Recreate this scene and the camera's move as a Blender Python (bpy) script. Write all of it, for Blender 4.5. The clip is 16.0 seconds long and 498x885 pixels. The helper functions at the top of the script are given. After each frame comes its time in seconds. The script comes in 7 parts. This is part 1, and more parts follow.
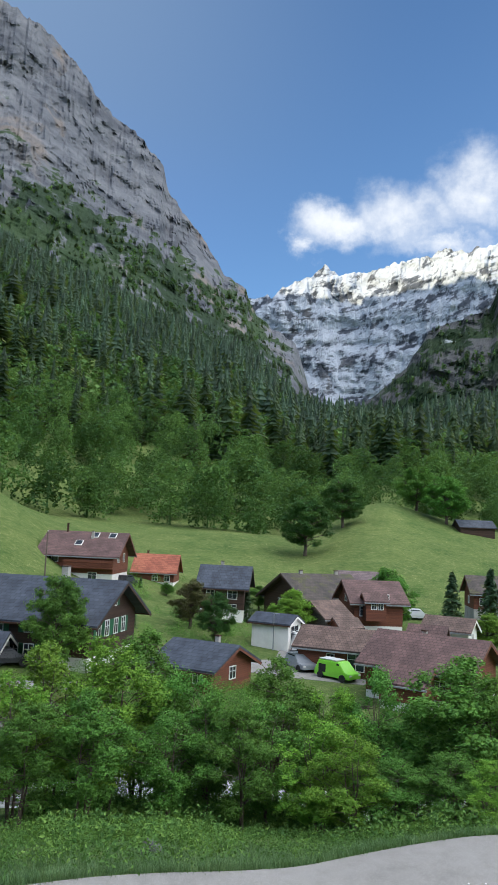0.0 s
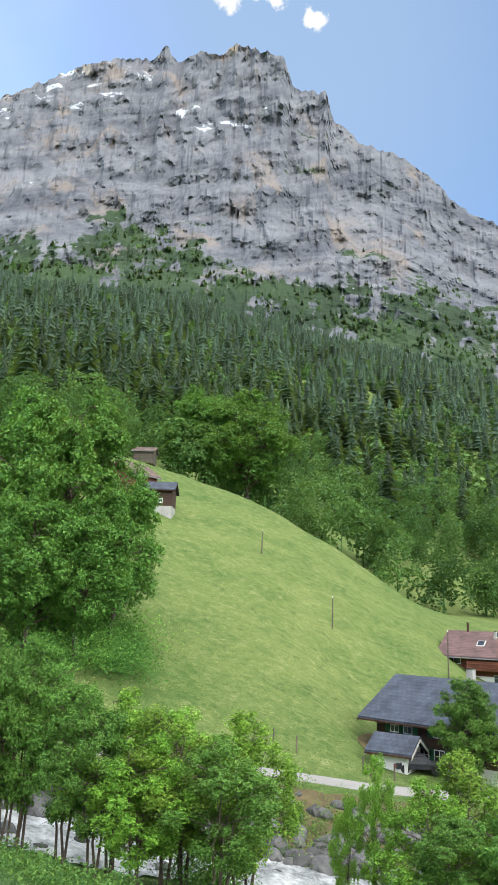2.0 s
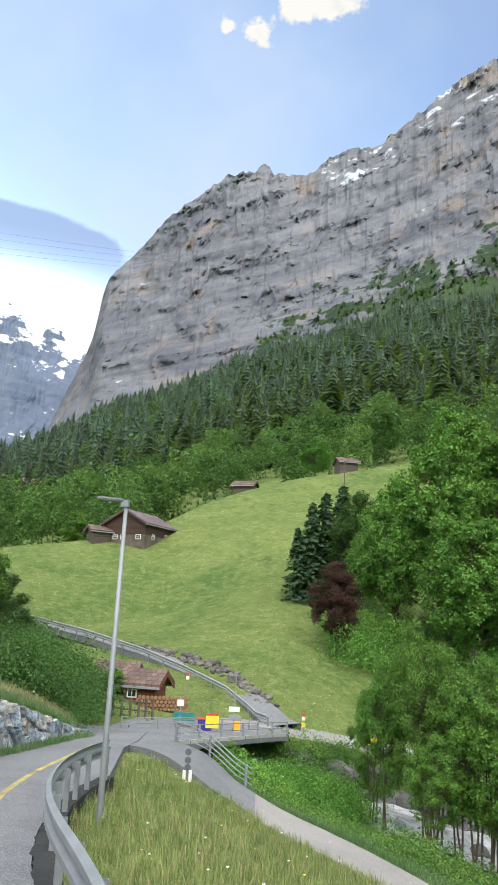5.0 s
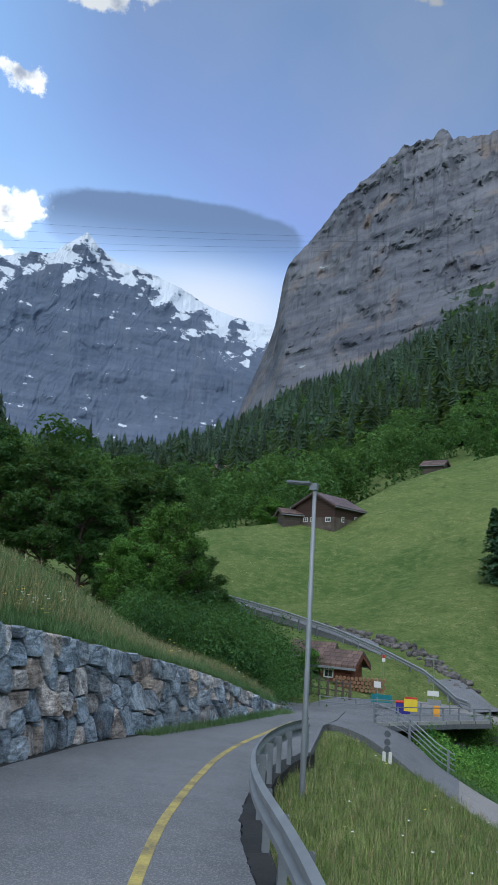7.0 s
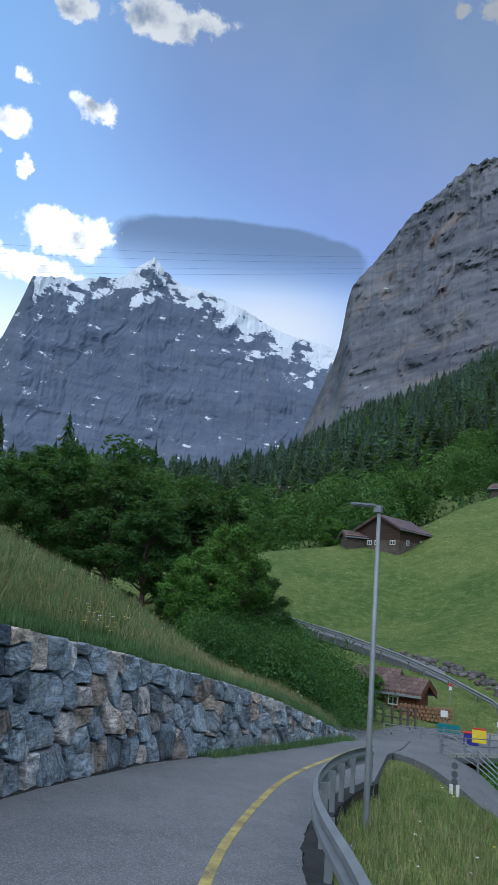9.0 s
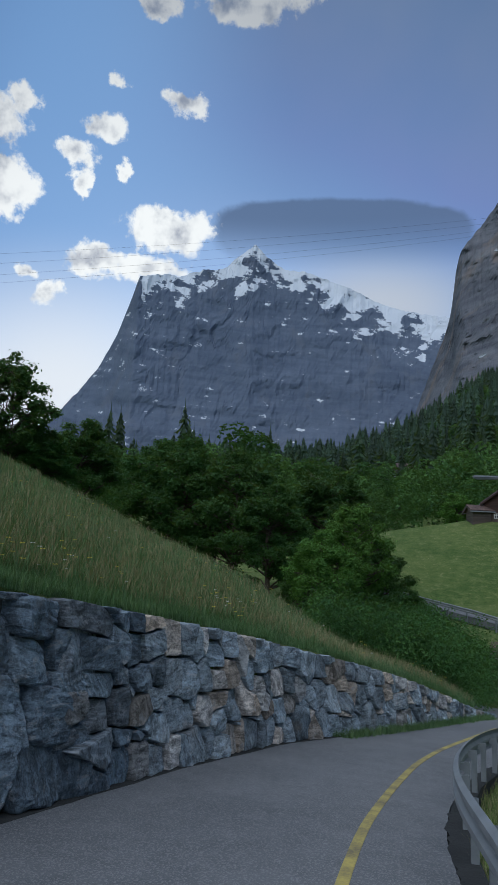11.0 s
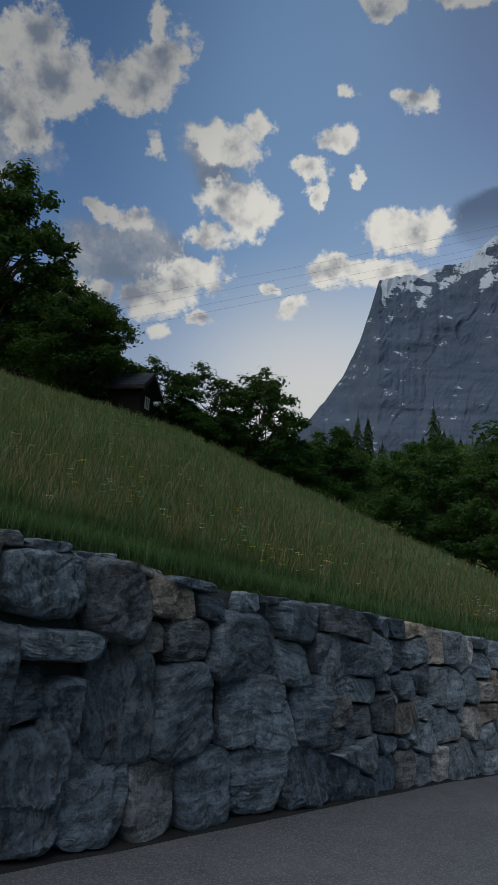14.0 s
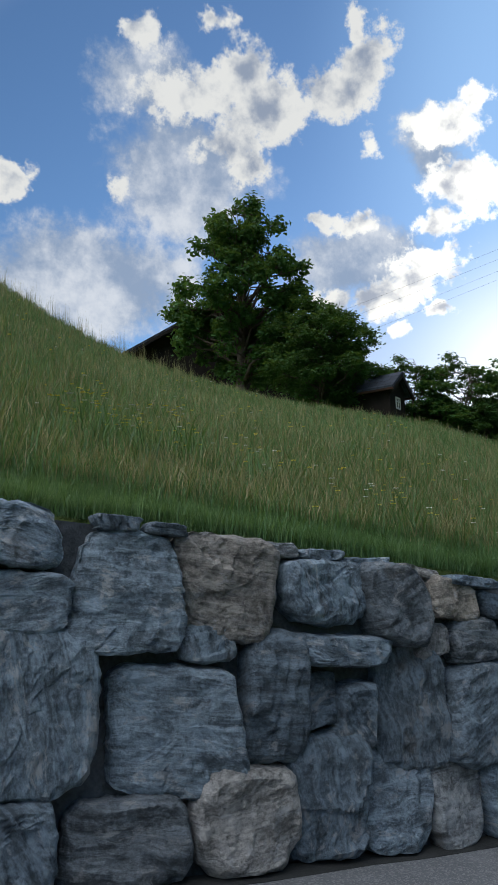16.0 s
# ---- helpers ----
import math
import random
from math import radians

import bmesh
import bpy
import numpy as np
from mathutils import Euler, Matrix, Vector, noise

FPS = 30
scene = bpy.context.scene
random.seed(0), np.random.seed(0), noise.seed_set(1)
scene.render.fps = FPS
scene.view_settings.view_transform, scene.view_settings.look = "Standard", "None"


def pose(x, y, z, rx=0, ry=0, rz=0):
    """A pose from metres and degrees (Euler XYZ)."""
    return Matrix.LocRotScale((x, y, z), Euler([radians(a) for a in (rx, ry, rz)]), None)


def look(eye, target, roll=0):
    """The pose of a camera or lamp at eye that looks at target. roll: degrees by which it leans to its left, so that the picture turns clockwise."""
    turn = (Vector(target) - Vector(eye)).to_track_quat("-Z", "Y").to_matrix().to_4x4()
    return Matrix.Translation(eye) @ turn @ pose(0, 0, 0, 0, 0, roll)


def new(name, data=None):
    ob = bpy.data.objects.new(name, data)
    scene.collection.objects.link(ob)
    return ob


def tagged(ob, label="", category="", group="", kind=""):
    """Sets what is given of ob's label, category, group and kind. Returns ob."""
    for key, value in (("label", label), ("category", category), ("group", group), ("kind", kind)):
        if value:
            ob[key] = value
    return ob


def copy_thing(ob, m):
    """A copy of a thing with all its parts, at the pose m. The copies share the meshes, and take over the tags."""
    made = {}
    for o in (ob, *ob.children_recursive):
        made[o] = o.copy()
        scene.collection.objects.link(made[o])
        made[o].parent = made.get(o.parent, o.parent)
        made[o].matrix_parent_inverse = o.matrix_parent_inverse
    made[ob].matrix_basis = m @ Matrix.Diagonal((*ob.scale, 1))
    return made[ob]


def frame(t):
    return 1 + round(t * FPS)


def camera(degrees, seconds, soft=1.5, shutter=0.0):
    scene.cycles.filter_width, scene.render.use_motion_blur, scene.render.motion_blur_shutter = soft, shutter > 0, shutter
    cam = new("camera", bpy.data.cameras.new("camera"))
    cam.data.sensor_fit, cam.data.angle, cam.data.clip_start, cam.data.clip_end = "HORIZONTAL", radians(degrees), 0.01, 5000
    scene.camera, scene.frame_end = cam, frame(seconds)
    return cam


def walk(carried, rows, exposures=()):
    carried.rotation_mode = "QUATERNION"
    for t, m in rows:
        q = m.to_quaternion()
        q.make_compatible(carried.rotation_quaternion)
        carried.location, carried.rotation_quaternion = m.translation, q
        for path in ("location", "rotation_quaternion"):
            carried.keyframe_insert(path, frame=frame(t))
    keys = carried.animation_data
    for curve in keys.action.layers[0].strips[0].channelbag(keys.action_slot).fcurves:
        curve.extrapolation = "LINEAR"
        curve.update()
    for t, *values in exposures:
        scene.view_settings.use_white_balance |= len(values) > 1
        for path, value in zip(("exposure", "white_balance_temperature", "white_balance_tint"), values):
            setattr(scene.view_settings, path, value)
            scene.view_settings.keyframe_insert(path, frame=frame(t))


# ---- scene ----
LENS = 37.5
EYE = 2.0  # height of the eye over the road
cam = camera(LENS, 16.0, soft=1.5)
PATH = [
    (0.0, 97.12, -2.48, -0.31),
    (0.5, 98.53, -1.69, 8.40),
    (1.0, 100.44, -1.21, 16.58),
    (1.5, 102.46, -1.65, 23.83),
    (2.0, 103.45, -2.08, 29.61),
    (2.5, 104.09, -1.19, 34.35),
    (3.0, 104.19, -1.98, 41.16),
    (3.5, 103.93, -2.21, 48.52),
    (4.0, 103.78, -2.36, 55.35),
    (4.5, 103.46, -2.79, 58.45),
    (5.0, 103.52, -2.69, 62.54),
    (7.5, 101.50, -3.94, 78.92),
    (8.0, 102.15, -4.47, 79.83),
    (10.5, 101.45, -3.29, 88.17),
    (11.0, 100.79, -2.54, 91.54),
    (11.5, 100.47, -2.27, 95.70),
    (12.0, 100.32, -2.48, 99.06),
    (12.5, 100.36, -1.47, 103.27),
    (13.0, 100.47, -1.63, 106.38),
    (13.5, 100.41, -2.59, 107.65),
    (14.0, 100.30, -2.87, 111.05),
    (14.5, 99.92, -0.83, 118.45),
    (15.0, 99.98, 1.42, 125.10),
    (15.5, 100.25, 1.48, 128.67),
    (16.0, 100.32, 1.47, 131.94),
]
EXPOSURES = [(0.0, 0.45, 5900, 10), (1.0, 0.95, 6100, 10), (2.0, 1.2, 6300, 10), (3.5, 1.3, 6500, 10), (5.0, 1.0, 6500, 10), (7.3, -0.2, 5400, 10), (8.2, -0.2, 5350, 10), (10.5, -0.58, 5350, 10), (12.5, -1.35, 5900, 10), (13.2, -1.42, 5900, 10), (14.5, -1.05, 5900, 10), (16.0, -0.12, 5900, 10)]
walk(cam, [(t, pose(0, 0, EYE, rx, ry, rz)) for t, rx, ry, rz in PATH], EXPOSURES)

# ---- light ----
SUN_AZ, SUN_EL = 97.0, 15.0
world = bpy.data.worlds.new("sky_world")
scene.world = world
world.use_nodes = True


def direction(az, el=0.0):
    a, e = radians(az), radians(el)
    return Vector((-math.sin(a) * math.cos(e), math.cos(a) * math.cos(e), math.sin(e)))


def at(az, r, el):
    """A place at that azimuth, level distance and elevation from the eye."""
    d = direction(az)
    return Vector((d.x * r, d.y * r, EYE + r * math.tan(radians(el))))


class Nodes:
    """Short hand for a node tree."""

    def __init__(self, tree):
        self.tree = tree
        tree.nodes.clear()

    def add(self, kind, props=None, **inputs):
        n = self.tree.nodes.new(kind)
        for key, value in (props or {}).items():
            setattr(n, key, value)
        for key, value in inputs.items():
            self.put(n, key.replace("_", " "), value)
        return n

    def put(self, n, key, value):
        socket = n.inputs[int(key[1:])] if key[0] == "i" and key[1:].isdigit() else n.inputs[key]
        if isinstance(value, bpy.types.NodeSocket):
            self.tree.links.new(value, socket)
        else:
            socket.default_value = value

    def math(self, op, a, b=0.0, c=0.0, clamp=False):
        return self.add("ShaderNodeMath", {"operation": op, "use_clamp": clamp}, i0=a, i1=b, i2=c).outputs[0]

    def vmath(self, op, a, b=(0, 0, 0)):
        return self.add("ShaderNodeVectorMath", {"operation": op}, i0=a, i1=b)

    def mix(self, fac, a, b, blend="MIX"):
        n = self.add("ShaderNodeMix", {"data_type": "RGBA", "blend_type": blend})
        self.put(n, "i0", fac), self.put(n, "i6", a), self.put(n, "i7", b)
        return n.outputs[2]

    def noise(self, vec, scale, detail=4.0, rough=0.55, distortion=0.0):
        return self.add("ShaderNodeTexNoise", None, Vector=vec, Scale=scale, Detail=detail, Roughness=rough, Distortion=distortion).outputs[0]

    def step(self, value, lo, hi, a=0.0, b=1.0):
        n = self.add("ShaderNodeMapRange", {"interpolation_type": "SMOOTHSTEP"})
        for k, v in enumerate((value, lo, hi, a, b)):
            self.put(n, f"i{k}", v)
        return n.outputs[0]


def grey(v):
    return (v, v, v, 1.0)


# puffs: azimuth, elevation, half width, half height, density; over the slope, beside the horn, and over the cliffs
CLOUDS_SLOPE = (
    (136.0, 35.4, 4.6, 2.3, 1.0), (131.3, 37.4, 2.0, 1.8, 1.0), (129.5, 34.7, 3.4, 2.1, 1.0), (133.0, 32.9, 2.7, 1.7, 0.9), (131.1, 31.1, 1.3, 1.3, 0.9),
    (123.2, 35.4, 2.6, 1.9, 1.0), (120.8, 37.5, 2.4, 1.8, 1.0), (121.3, 39.2, 1.1, 1.2, 1.0), (140.4, 39.6, 2.4, 1.0, 0.6), (134.0, 40.2, 1.6, 0.7, 0.7), (120.6, 31.4, 0.8, 1.1, 0.6),
    (114.3, 32.0, 2.8, 1.8, 1.0), (112.7, 33.4, 1.4, 1.0, 1.0), (115.0, 28.5, 3.0, 1.5, 1.0), (112.9, 27.3, 2.4, 1.6, 1.0), (116.4, 25.9, 2.2, 1.3, 1.0),
    (117.0, 22.6, 2.8, 1.6, 1.0), (120.5, 21.0, 3.2, 1.1, 1.0), (124.6, 20.9, 2.4, 1.1, 0.9))
CLOUDS_HORN = (
    (125.4, 26.7, 1.0, 0.7, 0.8), (122.8, 26.5, 1.9, 0.6, 0.7), (150.6, 29.0, 1.3, 1.2, 0.9), (142.3, 29.2, 1.2, 0.8, 0.5), (119.2, 18.4, 0.8, 0.5, 0.8), (116.1, 19.5, 1.1, 0.4, 0.7),
    (99.1, 35.4, 1.7, 0.8, 0.9), (105.2, 32.9, 1.7, 0.8, 0.9), (107.4, 31.0, 1.4, 0.9, 0.9), (103.4, 30.2, 0.6, 0.6, 0.8), (107.0, 28.9, 0.8, 1.0, 0.9), (104.4, 36.1, 0.7, 0.5, 0.8),
    (99.6, 26.4, 3.2, 1.7, 1.0), (105.4, 23.5, 2.4, 1.2, 1.0), (101.5, 23.5, 3.0, 1.0, 1.0), (108.6, 21.0, 1.1, 0.9, 0.9), (110.5, 22.2, 1.1, 0.5, 0.9))
CLOUDS_CLIFF = (
    (102.0, 41.2, 1.5, 0.7, 0.9), (93.2, 41.9, 4.2, 1.0, 1.0), (64.0, 42.6, 1.3, 1.0, 0.9), (67.1, 43.2, 0.8, 0.6, 0.8), (58.3, 44.4, 3.2, 1.2, 1.0), (46.9, 45.6, 2.6, 0.9, 0.8),
    (33.9, 44.7, 1.5, 0.9, 0.9), (31.0, 45.0, 1.5, 0.6, 0.8), (28.9, 44.5, 0.7, 0.5, 0.8), (25.4, 43.7, 1.3, 0.7, 0.9))
# grey banks of cloud with a smooth upper edge
BANKS = ((86.0, 26.7, 10.4, 2.7, 1.0), (79.8, 26.2, 5.6, 2.5, 1.0))
# smooth veils, drawn out by the wind
SOFT = ((-7.4, 23.6, 4.6, 2.0, 1.0), (-12.2, 24.6, 5.4, 3.0, 1.0), (-17.0, 25.8, 4.8, 3.4, 1.0), (-20.5, 27.0, 4.0, 2.6, 1.0), (-14.6, 22.0, 4.6, 1.6, 0.9), (-3.6, 22.4, 2.2, 1.2, 0.8))
# soft grey masses behind the puffs
MASSES = ((136.5, 30.5, 6.2, 4.6, 1.0), (144.5, 22.5, 9.5, 4.0, 1.0), (122.4, 23.8, 5.6, 2.8, 1.0), (139.5, 36.5, 5.0, 2.6, 0.8), (115.8, 30.6, 2.6, 3.0, 0.8))


def make_sky():
    N = Nodes(world.node_tree)
    sky = N.add("ShaderNodeTexSky", {"sky_type": "NISHITA", "sun_disc": False, "sun_elevation": radians(SUN_EL),
                                     "sun_rotation": radians(-SUN_AZ), "altitude": 1000.0, "air_density": 1.0,
                                     "dust_density": 0.6, "ozone_density": 2.0}).outputs[0]
    way = N.add("ShaderNodeTexCoord").outputs["Generated"]
    sep = N.add("ShaderNodeSeparateXYZ", None, Vector=way)
    x, y, z = sep.outputs
    az = N.math("DEGREES", N.math("ARCTAN2", N.math("MULTIPLY", x, -1.0), y))
    el = N.math("DEGREES", N.math("ARCSINE", z))
    bend = N.add("ShaderNodeTexNoise", None, Vector=way, Scale=16.0, Detail=6.0, Roughness=0.62)
    bent = N.add("ShaderNodeSeparateXYZ", None, Vector=bend.outputs["Color"])
    true_az, true_el = az, el
    az = N.math("MULTIPLY_ADD", N.math("SUBTRACT", bent.outputs[0], 0.5), 4.2, az)
    el = N.math("MULTIPLY_ADD", N.math("SUBTRACT", bent.outputs[1], 0.5), 3.0, el)
    puff = N.noise(way, 13.0, 8.0, 0.58)
    fine = N.noise(way, 55.0, 6.0, 0.65)

    def cover(rows, az, el, power=2.0, grow=1.0):
        total = None
        for a, e, w, h, k in rows:
            dx, dy = N.math("DIVIDE", N.math("SUBTRACT", az, a), w * grow), N.math("DIVIDE", N.math("SUBTRACT", el, e), h * grow)
            d = N.math("ADD", N.math("POWER", N.math("ABSOLUTE", dx), power), N.math("POWER", N.math("ABSOLUTE", dy), power))
            g = N.math("MULTIPLY", N.math("SUBTRACT", 1.0, N.math("POWER", d, 1.0 / power)), k)
            total = g if total is None else N.math("SMOOTH_MAX", total, g, 0.12)
        return total

    ragged = N.math("ADD", N.math("MULTIPLY", N.math("SUBTRACT", puff, 0.5), 2.0), N.math("MULTIPLY", N.math("SUBTRACT", fine, 0.5), 1.1))
    body = N.math("ADD", cover(CLOUDS_SLOPE + CLOUDS_HORN + CLOUDS_CLIFF, az, el, 2.0, 1.3), ragged)
    bank = N.math("ADD", cover(BANKS, true_az, true_el, 3.0), N.math("MULTIPLY", ragged, 0.10))
    mass = N.math("ADD", cover(MASSES, az, el, 2.0, 1.25), N.math("MULTIPLY", ragged, 0.45))
    col = N.mix(1.0, sky, SKY_GAIN, "MULTIPLY")
    # thin veil of haze that grows towards the sun
    glow = N.vmath("DOT_PRODUCT", way, tuple(direction(73, 37))).outputs["Value"]
    veil = N.math("MULTIPLY", N.step(glow, 0.86, 0.99), N.step(N.noise(way, 2.5, 4.0), 0.3, 0.7, 0.30, 0.70))
    col = N.mix(veil, col, (0.38, 0.43, 0.50, 1), "LIGHTEN")
    # bright air low beside the horn, where the sun stands behind it
    for a, e, w, h, k, tone in ((108.0, 33.0, 20.0, 34.0, 0.5, (0.50, 0.78, 1.12)), (107.0, 12.5, 18.0, 14.0, 0.9, (1.55, 1.45, 1.26)), (82.0, 21.0, 13.0, 6.0, 0.8, (1.05, 1.0, 0.90)), (28.0, 42.0, 44.0, 34.0, 0.8, (0.19, 0.26, 0.36)), (127.0, 15.0, 15.0, 10.0, 0.5, (0.85, 0.83, 0.80))):
        dx, dy = N.math("DIVIDE", N.math("SUBTRACT", true_az, a), w), N.math("DIVIDE", N.math("SUBTRACT", true_el, e), h)
        near = N.math("SUBTRACT", 1.0, N.math("SQRT", N.math("ADD", N.math("MULTIPLY", dx, dx), N.math("MULTIPLY", dy, dy))))
        col = N.mix(N.math("MULTIPLY", N.step(near, 0.0, 0.9), k), col, (*tone, 1), "LIGHTEN" if a < 40 else "MIX")
    col = N.mix(N.math("MULTIPLY", N.step(bank, 0.0, 0.14), N.step(true_el, 23.6, 28.0, 0.0, 0.88)), col, (0.20, 0.27, 0.40, 1))
    col = N.mix(N.math("MULTIPLY", N.step(mass, 0.0, 0.45), 0.88), col, N.mix(N.step(N.math("ADD", puff, N.math("MULTIPLY", fine, 0.3)), 0.5, 0.85), (0.34, 0.40, 0.49, 1), (0.85, 0.83, 0.79, 1)))
    # each puff is bright on its side towards the sun and grey on the other
    shifted = N.vmath("ADD", way, tuple((direction(104, 10) - direction(121, 30)).normalized() * 0.022)).outputs["Vector"]
    side = N.math("SUBTRACT", N.noise(way, 13.0, 6.0, 0.55), N.noise(shifted, 13.0, 6.0, 0.55))
    thick = N.step(body, 0.20, 1.0)
    shine = N.math("ADD", N.math("MULTIPLY", side, 4.0), N.math("SUBTRACT", 0.95, N.math("MULTIPLY", thick, 0.42)))
    toward = N.step(N.vmath("DOT_PRODUCT", way, tuple(direction(103, 20))).outputs["Value"], 0.92, 0.995)
    lit = N.mix(N.step(shine, 0.0, 1.0), N.mix(toward, (0.33, 0.37, 0.44, 1), (0.62, 0.62, 0.64, 1)), N.mix(toward, (0.88, 0.84, 0.75, 1), (1.75, 1.62, 1.36, 1)))
    aside = N.step(N.vmath("DOT_PRODUCT", way, tuple(direction(48, 46))).outputs["Value"], 0.88, 0.97, 0.0, 0.8)
    lit = N.mix(aside, lit, (0.40, 0.40, 0.39, 1))
    col = N.mix(N.step(body, 0.05, 0.42), col, lit)
    drawn = N.noise(N.vmath("MULTIPLY", way, (1.0, 1.0, 2.4)).outputs["Vector"], 7.0, 6.0, 0.5)
    soft = N.math("ADD", cover(SOFT, N.math("MULTIPLY_ADD", N.math("SUBTRACT", bent.outputs[0], 0.5), 9.0, true_az), N.math("MULTIPLY_ADD", N.math("SUBTRACT", bent.outputs[1], 0.5), 6.0, true_el)), N.math("MULTIPLY", N.math("SUBTRACT", drawn, 0.5), 1.5))
    col = N.mix(N.math("MULTIPLY", N.step(soft, -0.15, 1.2), 0.95), col, (0.80, 0.78, 0.74, 1))
    # bright unseen cloud deck, added over the other half of the sky as fill
    far = N.vmath("DOT_PRODUCT", way, tuple(direction(243, 58))).outputs["Value"]
    deck = N.math("MULTIPLY", N.step(far, 0.52, 0.80), N.step(puff, 0.2, 0.6, 0.75, 1.0))
    col = N.mix(deck, col, (FILL_DECK * 1.0, FILL_DECK * 0.97, FILL_DECK * 0.92, 1))
    out = N.add("ShaderNodeBackground", None, Color=col, Strength=1.0)
    N.add("ShaderNodeOutputWorld", None, Surface=out.outputs[0])


FILL_DECK = 2.35
SKY_GAIN = (0.135, 0.15, 0.16, 1)


make_sky()
sun = new("sun", bpy.data.lights.new("sun", "SUN"))
sun.data.energy, sun.data.angle, sun.data.color = 5.0, radians(0.5), (1.0, 0.84, 0.55)
sun.matrix_world = look(direction(SUN_AZ, SUN_EL) * 100, (0, 0, 0))

# ---- materials ----
def material(name, a, b, scale=1.0, rough=0.85, bump=0.3, grain=20.0, spread=0.5, metal=0.0, spec=0.3, per_object=0.0, per_island=0.0, coords="object"):
    """A surface that wanders between two colours, with fine relief of its own."""
    m = bpy.data.materials.new(name)
    m.use_nodes = True
    N = Nodes(m.node_tree)
    geo = N.add("ShaderNodeNewGeometry")
    vec = N.add("ShaderNodeTexCoord").outputs["Object"] if coords == "object" else geo.outputs["Position"]
    big = N.noise(vec, scale, 5.0, 0.6)
    fine = N.noise(vec, grain, 5.0, 0.65)
    f = N.math("ADD", N.math("MULTIPLY", big, 0.65), N.math("MULTIPLY", fine, 0.35))
    f = N.step(f, 0.5 - spread / 2.6, 0.5 + spread / 2.6)
    col = N.mix(f, (*a, 1), (*b, 1))
    if per_object or per_island:
        rnd = N.add("ShaderNodeObjectInfo").outputs["Random"] if per_object else geo.outputs["Random Per Island"]
        k = per_object or per_island
        hsv = N.add("ShaderNodeHueSaturation", None, Color=col, Value=N.math("MULTIPLY_ADD", rnd, 2 * k, 1 - k),
                    Hue=N.math("MULTIPLY_ADD", rnd, 0.04 * k, 0.5 - 0.02 * k))
        col = hsv.outputs[0]
    bs = N.add("ShaderNodeBsdfPrincipled", None, Base_Color=col, Metallic=metal)
    N.put(bs, "Roughness", N.math("MULTIPLY_ADD", fine, 0.3, rough - 0.15, clamp=True))
    N.put(bs, "Specular IOR Level", spec)
    if bump:
        bn = N.add("ShaderNodeBump", None, Strength=bump, Distance=0.5 / grain, Height=fine)
        N.put(bs, "Normal", bn.outputs[0])
    N.add("ShaderNodeOutputMaterial", None, Surface=bs.outputs[0])
    return m


def leaf_material(name, a, b, per=0.35, island=0.35):
    m = bpy.data.materials.new(name)
    m.use_nodes = True
    N = Nodes(m.node_tree)
    geo = N.add("ShaderNodeNewGeometry")
    rnd = geo.outputs["Random Per Island"]
    big = N.noise(geo.outputs["Position"], 0.11, 4.0, 0.6)
    f = N.math("ADD", N.math("MULTIPLY_ADD", rnd, island, 0.175 - island / 2), N.math("MULTIPLY", big, 0.65))
    col = N.mix(N.step(f, 0.28, 0.72), (*a, 1), (*b, 1))
    orn = N.add("ShaderNodeObjectInfo").outputs["Random"]
    col = N.add("ShaderNodeHueSaturation", None, Color=col, Value=N.math("MULTIPLY_ADD", orn, per, 1 - per / 2),
                Hue=N.math("MULTIPLY_ADD", orn, 0.02, 0.49)).outputs[0]
    tint = N.add("ShaderNodeAttribute", {"attribute_name": "tint"}).outputs["Fac"]
    col = N.add("ShaderNodeHueSaturation", None, Color=col, Value=N.math("MULTIPLY_ADD", tint, 0.48, 1.0), Hue=N.math("MULTIPLY_ADD", tint, -0.022, 0.5)).outputs[0]
    bs = N.add("ShaderNodeBsdfPrincipled", None, Base_Color=col, Roughness=0.6)
    N.put(bs, "Specular IOR Level", 0.25)
    tr = N.add("ShaderNodeBsdfTranslucent", None, Color=N.mix(0.5, col, (0.35, 0.5, 0.05, 1)))
    mx = N.add("ShaderNodeMixShader", None, i0=0.24, i1=bs.outputs[0], i2=tr.outputs[0])
    N.add("ShaderNodeOutputMaterial", None, Surface=mx.outputs[0])
    return m


